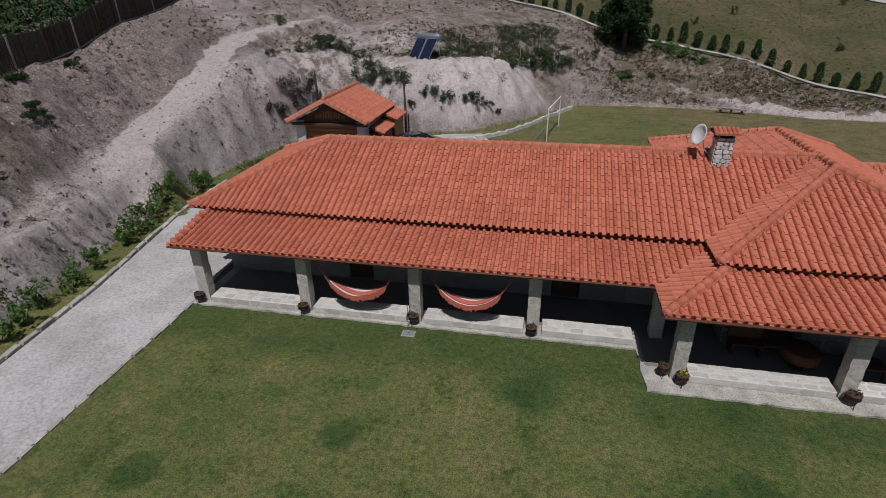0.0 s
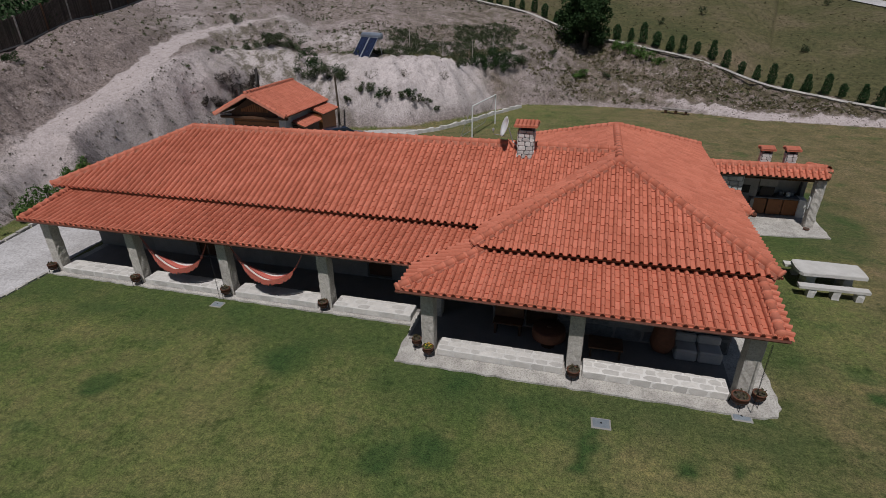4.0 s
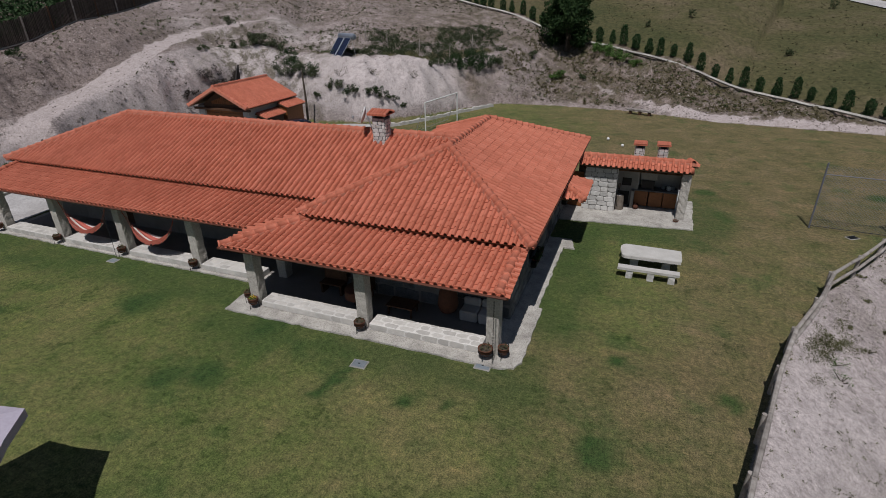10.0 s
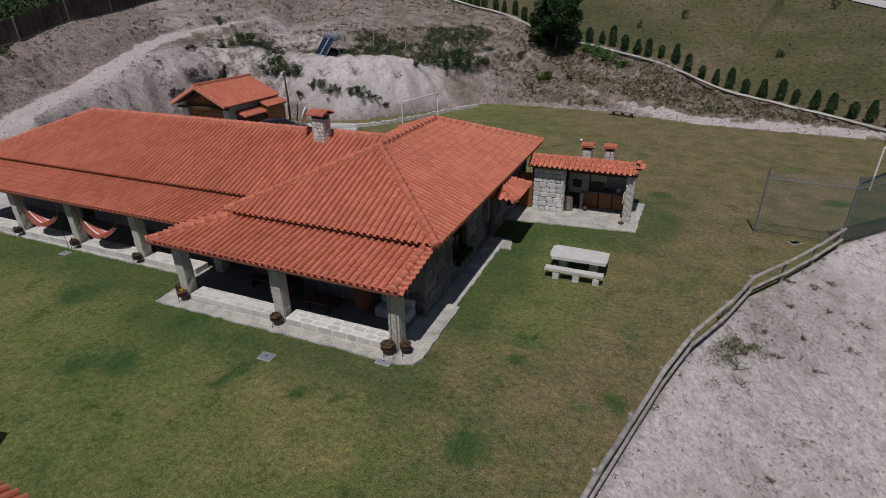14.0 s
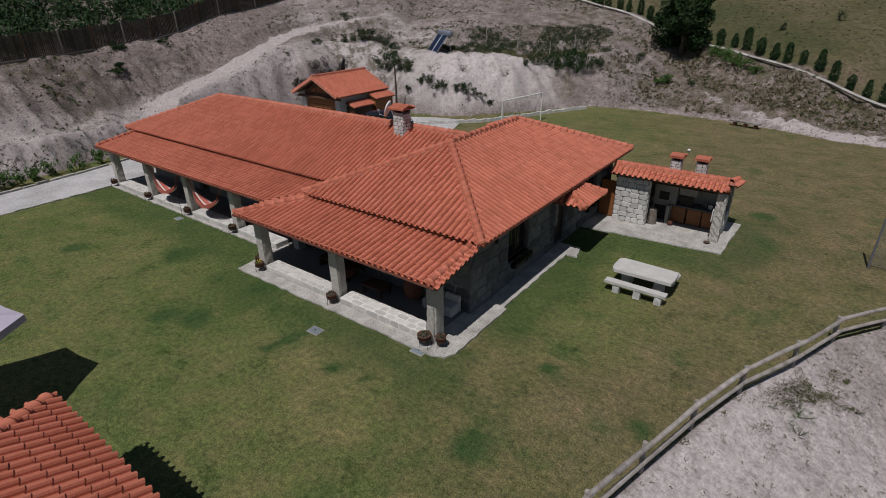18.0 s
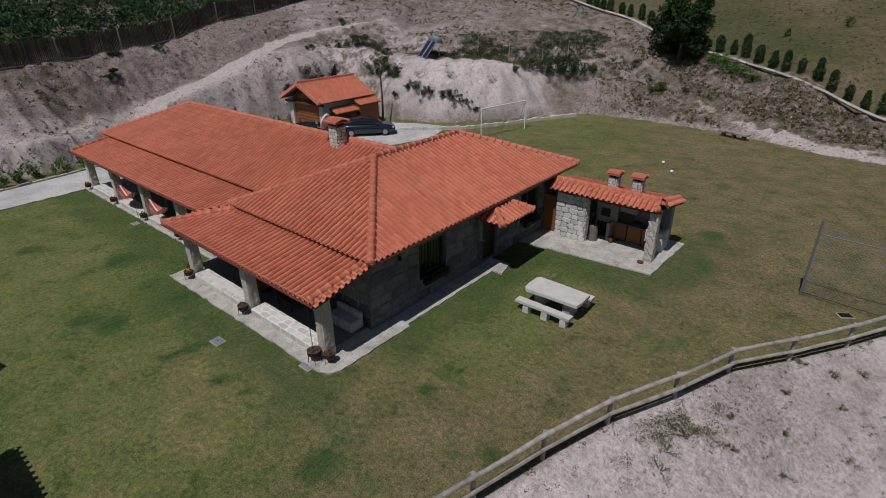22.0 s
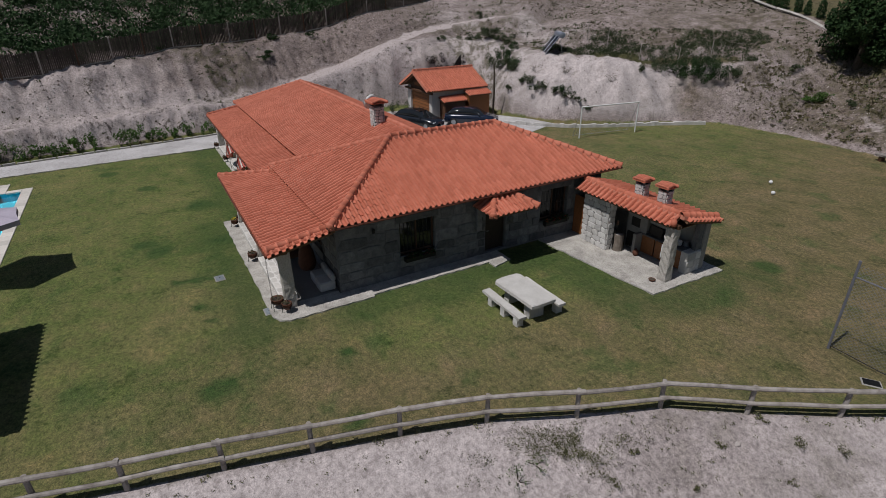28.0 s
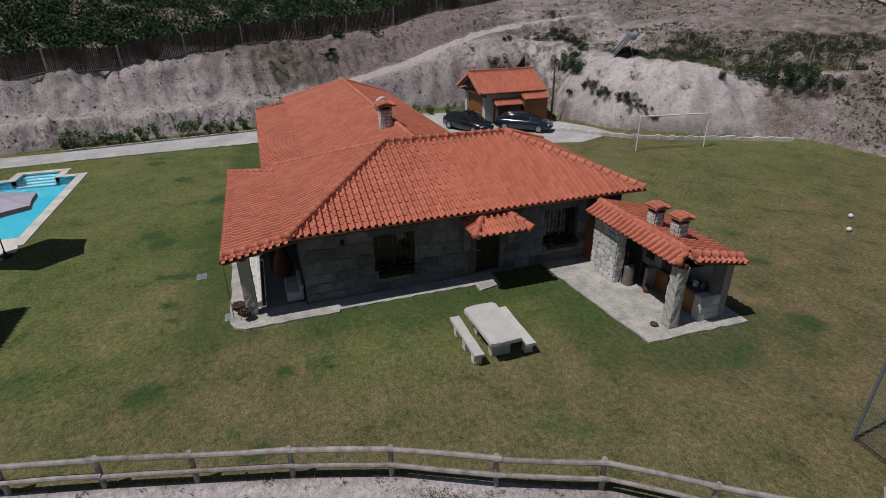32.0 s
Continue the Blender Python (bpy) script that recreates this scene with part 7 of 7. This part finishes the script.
# single bushes on the banks, terrace and meadow
BUSHES = [(-1.0, 52.2, 0.85, 1.1, 1), (-0.3, 52.8, 0.9, 1.3, 1), (0.5, 53.4, 0.95, 1.4, 1), (1.1, 54.1, 0.95, 1.4, 1), (1.9, 54.6, 0.9, 1.3, 1), (2.7, 55.0, 0.9, 1.2, 1), (0.8, 52.9, 0.8, 1.0, 1), (3.5, 55.5, 0.7, 0.9, 0), (1.8, 53.7, 0.7, 0.9, 1), (-1.8, 51.4, 0.6, 0.7, 0),
          (-12.9, 41.6, 0.9, 1.3, 0), (-12.0, 41.9, 0.8, 1.2, 1), (-11.0, 41.5, 0.8, 1.1, 0), (-10.0, 41.3, 0.7, 1.2, 1), (-9.3, 40.9, 0.5, 0.8, 0), (-13.4, 42.9, 0.7, 0.9, 0),
          (-7.7, 40.9, 0.5, 0.7, 0), (-7.1, 41.1, 0.5, 0.75, 0), (-6.5, 41.4, 0.5, 0.7, 1), (-5.9, 41.8, 0.45, 0.65, 0), (-4.8, 42.2, 0.5, 0.7, 0), (-4.2, 42.6, 0.55, 0.75, 1), (-3.6, 43.0, 0.45, 0.6, 0), (-3.0, 43.4, 0.4, 0.5, 0),
          (-7.4, 42.0, 0.45, 0.7, 2), (-4.9, 43.4, 0.4, 0.6, 2), (-2.2, 46.2, 0.4, 0.6, 2), (-1.6, 49.2, 0.4, 0.6, 0), (-8.6, 39.9, 0.3, 0.4, 0), (-2.2, 44.0, 0.3, 0.35, 0),
          (42.7, 67.2, 1.1, 1.5, 1), (37.9, 83.5, 0.5, 0.9, 0), (30.8, 64.7, 0.45, 0.7, 0), (21.5, 70.5, 0.4, 0.8, 0), (17.0, 68.0, 0.35, 0.6, 0), (45.5, 70.2, 0.9, 1.2, 1),
          (-24.6, 22.8, 0.7, 0.5, 1), (-22.9, 21.2, 0.6, 0.35, 1), (-23.3, 21.9, 0.6, 0.4, 1), (-23.6, 12.6, 0.6, 0.5, 1), (-25.0, 26.5, 0.5, 0.6, 1), (-21.3, 45.0, 0.6, 0.8, 0),
          (-17.0, 42.8, 1.0, 1.0, 0), (-16.2, 43.6, 0.9, 0.9, 0), (-15.4, 44.4, 0.8, 0.8, 0), (-18.2, 41.8, 0.8, 0.7, 0), (-19.3, 38.8, 0.5, 0.5, 0), (-14.2, 44.4, 0.6, 0.7, 1),
          (-17.4, 36.9, 0.7, 1.0, 4), (-16.95, 37.4, 0.7, 1.2, 4), (-17.2, 35.6, 0.6, 0.9, 4), (-16.8, 38.9, 0.7, 1.1, 4), (-16.6, 40.0, 0.6, 0.9, 4), (-17.6, 34.4, 0.5, 0.7, 4),
          (12.2, 61.9, 0.9, 1.0, 3), (13.4, 61.3, 0.9, 1.1, 3), (14.6, 60.7, 0.9, 1.1, 3), (15.4, 60.1, 0.8, 0.9, 3), (16.3, 59.6, 0.6, 0.6, 3), (9.3, 58.2, 0.7, 0.7, 3), (8.8, 57.6, 0.5, 0.5, 3), (10.4, 62.6, 0.8, 0.9, 1), (6.0, 59.2, 0.5, 0.6, 0), (7.6, 57.0, 0.5, 0.5, 2), (4.4, 56.4, 0.6, 0.6, 2), (11.6, 57.9, 0.5, 0.5, 0), (14.0, 57.2, 0.5, 0.5, 2),
          (-12.4, 32.3, 0.3, 0.9, 0), (-15.4, 31.2, 0.5, 0.9, 0), (-15.9, 29.6, 0.5, 0.8, 0), (-16.2, 28.0, 0.5, 0.9, 0), (-14.9, 32.6, 0.45, 0.9, 0),
          (25.0, 15.9, 0.26, 0.26, 3), (24.88, 16.5, 0.22, 0.2, 3), (25.1, 17.3, 0.16, 0.1, 2), (26.2, 17.9, 0.14, 0.09, 2), (27.6, 18.6, 0.2, 0.12, 2), (28.3, 21.6, 0.16, 0.1, 2), (26.9, 20.9, 0.14, 0.09, 2), (27.2, 19.6, 0.15, 0.1, 2), (25.9, 18.9, 0.12, 0.08, 2), (28.9, 20.2, 0.17, 0.12, 2), (27.9, 22.6, 0.18, 0.14, 2), (28.6, 23.4, 0.2, 0.16, 2), (27.0, 22.3, 0.13, 0.09, 2), (29.6, 22.0, 0.16, 0.12, 2), (25.6, 13.2, 0.12, 0.08, 2), (24.6, 11.4, 0.12, 0.08, 2),
          (-19.5, 6.7, 0.35, 0.6, 2), (-19.0, 6.5, 0.3, 0.5, 2), (-22.4, 17.6, 0.4, 0.5, 2)]
M_BRUSH = leaf_material("dead_brown_brush", (0.018, 0.015, 0.013), (0.04, 0.033, 0.028), (0.075, 0.062, 0.052))
for i, (x, y, r, h, kind) in enumerate(BUSHES):
    mat, lab = ((M_LEAF_BANK, "grey-green small-leaved bush on the pale bank"), (M_LEAF_DARK, "dense dark green bush on the slope"), (M_LEAF_DRY, "low grey-brown weed clump on bare earth"), (M_LEAF, "leafy bright green plant on the bare slope"), (M_BRUSH, "dark dead brushwood against the bank"))[kind]
    if kind == 2 or r < 0.3:
        shrub(x, y, r * 1.2, h, M_SPARSE if x > 20 and kind == 2 else mat, lab, "bushes on the banks", 100 + i, 190 if x > 20 else 150, 0.022 if x > 20 else 0.045, "bush")
    else:
        shrub(x, y, r, h, mat, lab, "bushes on the banks", 100 + i, int(240 + 800 * r), 0.035 + 0.04 * min(r, 1), "bush")

# the large dark tree at the hedge
tx, ty = 9.1, 62.6
tz = ground_z(tx, ty)
tree = thing("tree", (tx, ty, tz - 0.05), "large dark broad-leaved tree at the end of the hedge", "tree")
part("trunk", tube([(tx, ty, tz - 0.2), (tx + 0.1, ty, tz + 1.2), (tx - 0.1, ty + 0.1, tz + 2.6), (tx, ty, tz + 4.4)], [0.36, 0.28, 0.24, 0.14], 10), M_BARK, tree)
rngt = np.random.RandomState(9)
cl = []
for k in range(46):
    a, e = rngt.uniform(0, 6.283), rngt.uniform(-0.95, 1.25)
    rr = rngt.uniform(1.1, 2.6)
    cl.append((tx + rr * math.cos(a) * math.cos(e), ty + rr * math.sin(a) * math.cos(e), tz + 3.0 + rr * 1.2 * math.sin(e)))
for k in range(9):
    part("limb", tube([(tx, ty, tz + 1.6 + 0.25 * k), tuple((np.array(cl[k * 5]) + np.array([tx, ty, tz + 3])) / 2), cl[k * 5]], [0.12, 0.07, 0.03], 6), M_BARK, tree)
part("crown", leaves(cl, 230, (0.95, 0.95, 0.75), 0.17, rngt), M_LEAF_DARK, tree)

# ---------------------------------------------------------------- weeds, scrub and grass that nobody could count
def scatter(n, x0, x1, y0, y1, keep, seed):
    rng = np.random.RandomState(seed)
    px, py = rng.uniform(x0, x1, n), rng.uniform(y0, y1, n)
    z, d, out = land(px, py)
    ok = keep(px, py, z, d, out, rng)
    return np.stack([px, py, on_sheet(px, py)], 1)[ok]


def stuff(name, pts, count, spread, size, mat, label, seed, up=0.6, lift=0.5):
    rng = np.random.RandomState(seed)
    pts = pts + np.array([0, 0, np.mean(spread) * lift])
    v, f = leaves(pts, count, spread, size, rng, up=up)
    return solid(name, (v, f), mat, label, "weeds", kind="stuff", at=(pts[:, 0].mean(), pts[:, 1].mean(), pts[:, 2].min()))


def on_bank(px, py, z, d, out, rng):
    n = fbm(px, py, 0.35, 3, 6)
    td = np.abs(near_line(px, py, TRACK)[0])
    hd = near_line(px, py, HEDGE)[0]
    fd = near_line(px, py, FOREST_FENCE)[0]
    p = np.clip(0.36 + 0.7 * n, 0.14, 1)
    p = np.where((px > 5) & (d < 14), 1.0, p)
    p = np.where((d > 4.5) & (d < 11) & (py > 40) & (px < 4), 0.9, p)
    p = np.where((d > 1.2) & (d < 6.5) & (py < 15), 0.035, p)
    p = np.where((d < 5.2) & (px < 3.5) & (py > 35), 0.035, p)
    return (d > 0.5) & (td > 1.4) & (np.abs(near_line(px, py, PATH_NE)[0]) > 0.5 + 0.05 * np.clip(px - 8, 0, 18)) & (hd < -0.5) & (fd < -0.2) & (rng.uniform(size=px.shape) < p)


stuff("weeds", scatter(30000, -32, 44, -12, 72, on_bank, 1), 7, (0.12, 0.12, 0.07), 0.075, M_LEAF_DRY, "dry grey-green weeds dotted over the pale banks", 1)
stuff("weeds", scatter(5200, -32, 44, -12, 72, on_bank, 2), 14, (0.2, 0.2, 0.14), 0.085, M_LEAF_WEED, "green weed clumps scattered over the pale banks", 2)
stuff("weeds", scatter(2600, -10, 4, 44, 62, lambda px, py, z, d, out, rng: (d > 5.0) & (d < 10.5) & (fbm(px, py, 0.6, 2, 7) > -0.25), 3), 40, (0.3, 0.3, 0.26), 0.06, M_LEAF_BANK, "leafy green garden rows on the terrace", 3)
stuff("weeds", scatter(9000, 20, 36, -4, 30, lambda px, py, z, d, out, rng: (out > 0.2) & (rng.uniform(size=px.shape) < np.clip(0.15 + 0.5 * np.exp(-out / 0.7) + 0.6 * fbm(px, py, 0.7, 2, 8) + 0.6 * np.exp(-((px - 26.3) ** 2 + (py - 18.6) ** 2) / 3), 0.06, 1)), 4), 10, (0.08, 0.08, 0.03), 0.024, M_SPARSE, "small dry weed tufts on the bare slope", 4)
stuff("weeds", scatter(5200, 23.5, 28.5, 13.5, 20, lambda px, py, z, d, out, rng: (out > 0.3) & (rng.uniform(size=px.shape) < 1.1 * np.exp(-((px - 24.95 - (py - 17.3) * 0.3) ** 2 / 0.35 + (py - 17.3) ** 2 / 1.6)) * (rough(px, py, 1.2, 2) > -0.2)), 14), 30, (0.2, 0.2, 0.05), 0.021, M_SPARSE, "patch of low green weeds on the bare slope", 14)
def ne_bank(px, py, z, d, out, rng):
    return (px > 4) & (d > 0.4) & (near_line(px, py, HEDGE)[0] < -0.9) & (np.abs(near_line(px, py, PATH_NE)[0]) > 0.45 + 0.05 * np.clip(px - 8, 0, 14)) & (rng.uniform(size=px.shape) < np.clip(0.5 + 0.9 * rough(px, py, 0.45, 3), 0.05, 1))


stuff("weeds", scatter(9500, 4, 44, 46, 66, ne_bank, 21), 10, (0.16, 0.16, 0.12), 0.085, leaf_material("brown_green_growth", (0.06, 0.052, 0.028), (0.13, 0.115, 0.06), (0.20, 0.175, 0.098)), "brown-green growth over the north-east bank", 21)
stuff("grass", scatter(1500, 18, 31, -4, 29, lambda px, py, z, d, out, rng: np.abs(out - 0.02) < 0.2, 5), 16, (0.13, 0.13, 0.06), 0.035, M_OLIVE, "longer grass along the foot of the rail fence", 5)
stuff("scrub", scatter(7500, -75, -16, -30, 80, lambda px, py, z, d, out, rng: near_line(px, py, FOREST_FENCE)[0] > 0.7, 6), 60, (0.85, 0.85, 0.7), 0.16, M_FOREST, "dense dark green scrub on the hillside behind the fence", 6)
stuff("grass", scatter(2600, 0, 60, 50, 100, lambda px, py, z, d, out, rng: (near_line(px, py, HEDGE)[0] > 0.6), 7), 6, (0.14, 0.14, 0.05), 0.07, M_LEAF_DRY, "tufts of dry meadow grass", 7)

# crumbs and clods of the crumbling banks
def crumbs(name, pts, lo, hi, mat, label, seed):
    rng = np.random.RandomState(seed)
    n = len(pts)
    s = lo + (hi - lo) * rng.uniform(0, 1, n) ** 3
    a = rng.uniform(0, 6.283, n)
    ring = []
    for k in range(4):
        t = a + k * 1.571 + rng.uniform(-0.4, 0.4, n)
        r = s * rng.uniform(0.6, 1.3, n)
        ring.append(np.stack([pts[:, 0] + r * np.cos(t), pts[:, 1] + r * np.sin(t), pts[:, 2] - 0.01 - 0.3 * s], 1))
    ring.append(np.stack([pts[:, 0] + s * rng.uniform(-0.4, 0.4, n), pts[:, 1] + s * rng.uniform(-0.4, 0.4, n), pts[:, 2] + s * rng.uniform(0.4, 0.85, n)], 1))
    v = np.stack(ring, 1).reshape(-1, 3)
    i = np.arange(n)[:, None] * 5
    f = np.concatenate([np.concatenate([i + k, i + (k + 1) % 4, i + 4], 1) for k in range(4)])
    return solid(name, (v, f), mat, label, "earth clods", kind="stuff", at=(pts[:, 0].mean(), pts[:, 1].mean(), pts[:, 2].min()))


crumbs("clods", scatter(200000, -30, 42, -12, 62, lambda px, py, z, d, out, rng: (d > 0.15) & (near_line(px, py, HEDGE)[0] < -0.6) & (near_line(px, py, FOREST_FENCE)[0] < -0.2) & (rng.uniform(size=px.shape) < np.where(np.abs(near_line(px, py, TRACK)[0]) < 1.4, 0.25, np.where((d < 5) & (px < 3.5) & (py > 35), 0.1, np.clip(0.75 + rough(px, py, 0.5, 3), 0.2, 1)))), 31), 0.022, 0.11, M_CRUMB, "loose clods and crumbs of pale earth on the banks", 31)
crumbs("clods", scatter(120000, 19, 36, -6, 30, lambda px, py, z, d, out, rng: (out > 0.5) & (rng.uniform(size=px.shape) < np.clip(0.6 + rough(px, py, 0.6, 3), 0.15, 1)), 32), 0.008, 0.026, M_GRIT, "gravel and crumbs on the bare slope", 32)

# loose stones on the banks
def pebble(seed, mat):
    return to_mesh("stone", rough_box(-0.5, 0.5, -0.5, 0.5, -0.3, 0.5, random.Random(seed), 0.16, 2, 2, 2), mat)


M_ROCK = plain("pale_rock", (0.30, 0.265, 0.245), (0.52, 0.475, 0.45), 6, 0.95, bump=0.5, amount=0.35)
rocks = [pebble(k, M_ROCK) for k in range(4)]
rubble = thing("rubble", (0, 40, 0), "loose pale stones fallen on the banks", "stones", kind="stuff")
rngr = np.random.RandomState(17)
for x, y, z in scatter(900, -22, 40, -6, 58, lambda px, py, z, d, out, rng: (((d > 0.1) & (d < 4)) | ((out > 0.6) & (out < 9))), 8)[:290]:
    s = rngr.uniform(0.06, 0.17)
    piece("stone", rocks[rngr.randint(4)], Matrix.Translation((x, y, z)) @ Matrix.Rotation(rngr.uniform(0, 6.28), 4, "Z") @ Matrix.Diagonal((s, s * rngr.uniform(0.6, 1), s * 0.7, 1)), rubble)
# pale stone edging at the foot of the cliff
M_WHITESTONE = plain("pale_edging_stone", (0.46, 0.44, 0.42), (0.68, 0.66, 0.63), 6, 0.9, bump=0.4, amount=0.2)
edging = thing("stone_edging", (0, 45, 0), "low row of pale stones at the foot of the cliff", "stone edging")
stone_row(edging, "edging_stone", [(-5.6, 37.4), (-3.4, 39.0), (-1.4, 41.0), (0.4, 44.2), (2.0, 48.0), (3.9, 51.6)], 0.34, 0.26, 0.26, 12, M_WHITESTONE, 0.0, 1.14)
# garden stakes on the terrace
for k, (x, y) in enumerate(((-6.4, 49.6), (-3.6, 51.0), (-1.3, 53.5), (-8.4, 48.9), (0.4, 55.6))):
    z = ground_z(x, y)
    st = thing("garden_stake", (x, y, z - 0.05), "thin weathered wooden stake among the garden rows", "stake", "garden stakes")
    part("shaft", tube([(x, y, z - 0.1), (x + 0.05, y, z + 1.5 + 0.1 * k)], 0.035, 6), M_TIMBER, st)
    part("tip", tube([(x + 0.05, y, z + 1.5 + 0.1 * k), (x + 0.052, y, z + 1.56 + 0.1 * k)], [0.035, 0.01], 6), M_TIMBER, st)

# ---------------------------------------------------------------- stone pieces of walls and paving
def stone_shape(seed, mat, n=9, chamfer=0.06):
    """An irregular flat stone, unit size in x and y, its face at z = 1."""
    rng = random.Random(seed)
    ring = []
    for k in range(n):
        a = 2 * math.pi * (k + rng.uniform(-0.25, 0.25)) / n
        c, s = math.cos(a), math.sin(a)
        q = 0.5 / max(abs(c), abs(s)) * rng.uniform(0.90, 1.0)
        ring.append((c * q * 0.98, s * q * 0.98))
    v = [(x, y, 0) for x, y in ring] + [(x, y, 0.75) for x, y in ring] + [(x * (1 - chamfer * 2), y * (1 - chamfer * 2), 1 + rng.uniform(-0.1, 0.1)) for x, y in ring]
    f = []
    for lv in (0, 1):
        f += [(lv * n + k, lv * n + (k + 1) % n, (lv + 1) * n + (k + 1) % n, (lv + 1) * n + k) for k in range(n)]
    f.append(tuple(range(2 * n, 3 * n)))
    return to_mesh("stone", (v, f), mat)


def courses(a0, a1, z0, z1, h, wmin, wmax, rng, openings=()):
    """Coursed stones on a wall face: centre along, centre up, width, height; none over an opening."""
    out, z, row = [], z0, 0
    while z < z1 - 0.08:
        hh = min(h * rng.uniform(0.85, 1.2), z1 - z)
        a = a0 - (rng.uniform(0, wmin) if row % 2 else 0)
        while a < a1 - 0.03:
            w = rng.uniform(wmin, wmax)
            s, e = max(a, a0), min(a + w, a1)
            segs = [(s, e)]
            for os, oe, ob, ot in openings:
                if z + hh > ob + 0.04 and z < ot - 0.04:
                    segs = [q for (p, r) in segs for q in (((p, min(r, os)) if p < os else None), ((max(p, oe), r) if r > oe else None)) if q and q[1] - q[0] > 0.06]
            out += [((p + r) / 2, z + hh / 2, r - p, hh) for p, r in segs if r - p > 0.06]
            a += w
        z += hh
        row += 1
    return out


# House wall blocks, in the granite whose colour carries the walls' shade.
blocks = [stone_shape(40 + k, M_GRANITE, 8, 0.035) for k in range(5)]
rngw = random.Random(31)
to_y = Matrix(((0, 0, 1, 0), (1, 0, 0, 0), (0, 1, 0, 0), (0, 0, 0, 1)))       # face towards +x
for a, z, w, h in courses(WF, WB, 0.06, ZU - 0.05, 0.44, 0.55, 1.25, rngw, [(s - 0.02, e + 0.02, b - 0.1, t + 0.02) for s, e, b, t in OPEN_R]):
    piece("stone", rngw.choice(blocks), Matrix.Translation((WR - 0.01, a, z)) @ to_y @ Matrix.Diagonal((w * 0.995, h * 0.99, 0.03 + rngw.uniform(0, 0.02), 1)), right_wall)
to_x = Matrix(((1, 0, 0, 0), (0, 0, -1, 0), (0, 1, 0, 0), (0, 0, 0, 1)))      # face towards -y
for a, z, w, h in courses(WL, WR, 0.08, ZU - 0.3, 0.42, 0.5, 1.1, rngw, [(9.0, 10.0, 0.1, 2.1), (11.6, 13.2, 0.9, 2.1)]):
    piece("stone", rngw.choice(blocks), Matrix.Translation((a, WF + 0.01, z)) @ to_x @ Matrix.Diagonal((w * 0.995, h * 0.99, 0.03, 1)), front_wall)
pale = [stone_shape(60 + k, M_GRANITE_B, 9, 0.06) for k in range(5)]
for a, z, w, h in courses(15.98, 17.52, 0.05, 2.26, 0.24, 0.22, 0.48, rngw):
    piece("stone", rngw.choice(pale), Matrix.Translation((a, 26.23, z)) @ to_x @ Matrix.Diagonal((w, h, 0.035 + rngw.uniform(0, 0.025), 1)), pier)
for a, z, w, h in courses(26.22, 26.6, 0.05, 2.26, 0.24, 0.2, 0.4, rngw):
    piece("stone", rngw.choice(pale), Matrix.Translation((17.51, a, z)) @ to_y @ Matrix.Diagonal((w, h, 0.035, 1)), pier)
for a, z, w, h in courses(27.3, 28.1, 0.05, 0.92, 0.26, 0.25, 0.5, rngw):
    piece("stone", rngw.choice(pale), Matrix.Translation((20.74, a, z)) @ to_y @ Matrix.Diagonal((w, h, 0.03, 1)), side)
pavers = [stone_shape(80 + k, M_PAVER, 9, 0.04) for k in range(6)]
for w_, x0, x1, y0, y1 in seats:
    for a, b, w, h in courses(x0, x1, y0, y1, 0.24, 0.25, 0.6, rngw):
        piece("paver", rngw.choice(pavers), Matrix.Translation((a, b, 0.289)) @ Matrix.Rotation(rngw.uniform(-0.05, 0.05), 4, "Z") @ Matrix.Diagonal((w * 0.93, h * 0.92, 0.018, 1)), w_)
    for a, z, w, h in courses(x0, x1, 0.06, 0.3, 0.24, 0.3, 0.7, rngw):
        piece("facing_stone", rngw.choice(pavers), Matrix.Translation((a, y0 + 0.01, z)) @ to_x @ Matrix.Diagonal((w * 0.95, h * 0.92, 0.016, 1)), w_)
# chimney stones on all four faces
to_mx = Matrix(((0, 0, -1, 0), (-1, 0, 0, 0), (0, 1, 0, 0), (0, 0, 0, 1)))      # face towards -x
to_py = Matrix(((-1, 0, 0, 0), (0, 0, 1, 0), (0, 1, 0, 0), (0, 0, 0, 1)))       # face towards +y
for core, x, y, z0, z1, s in CHIMNEYS:
    for turn, fx, fy, half in ((to_x, 0, -s * 0.9, s), (to_py, 0, s * 0.9, s), (to_y, s, 0, s * 0.9), (to_mx, -s, 0, s * 0.9)):
        for a, z, w, h in courses(-half, half, z0, z1, 0.15, 0.16, 0.34, rngw):
            across = (a, 0) if fx == 0 else (0, a)
            piece("stone", rngw.choice(pale), Matrix.Translation((x + fx + across[0], y + fy + across[1], z)) @ turn @ Matrix.Diagonal((w * 0.97, h * 0.96, 0.02 + rngw.uniform(0, 0.02), 1)), core)
# dark bare pole beside the hut
pole = thing("pole", (-8.7, 38.3, 0), "dark weathered upright pole behind the hut", "pole")
part("shaft", tube([(-8.7, 38.3, -0.1), (-8.66, 38.32, 2.4), (-8.7, 38.3, 4.5)], [0.1, 0.09, 0.06], 8), M_BARK, pole)
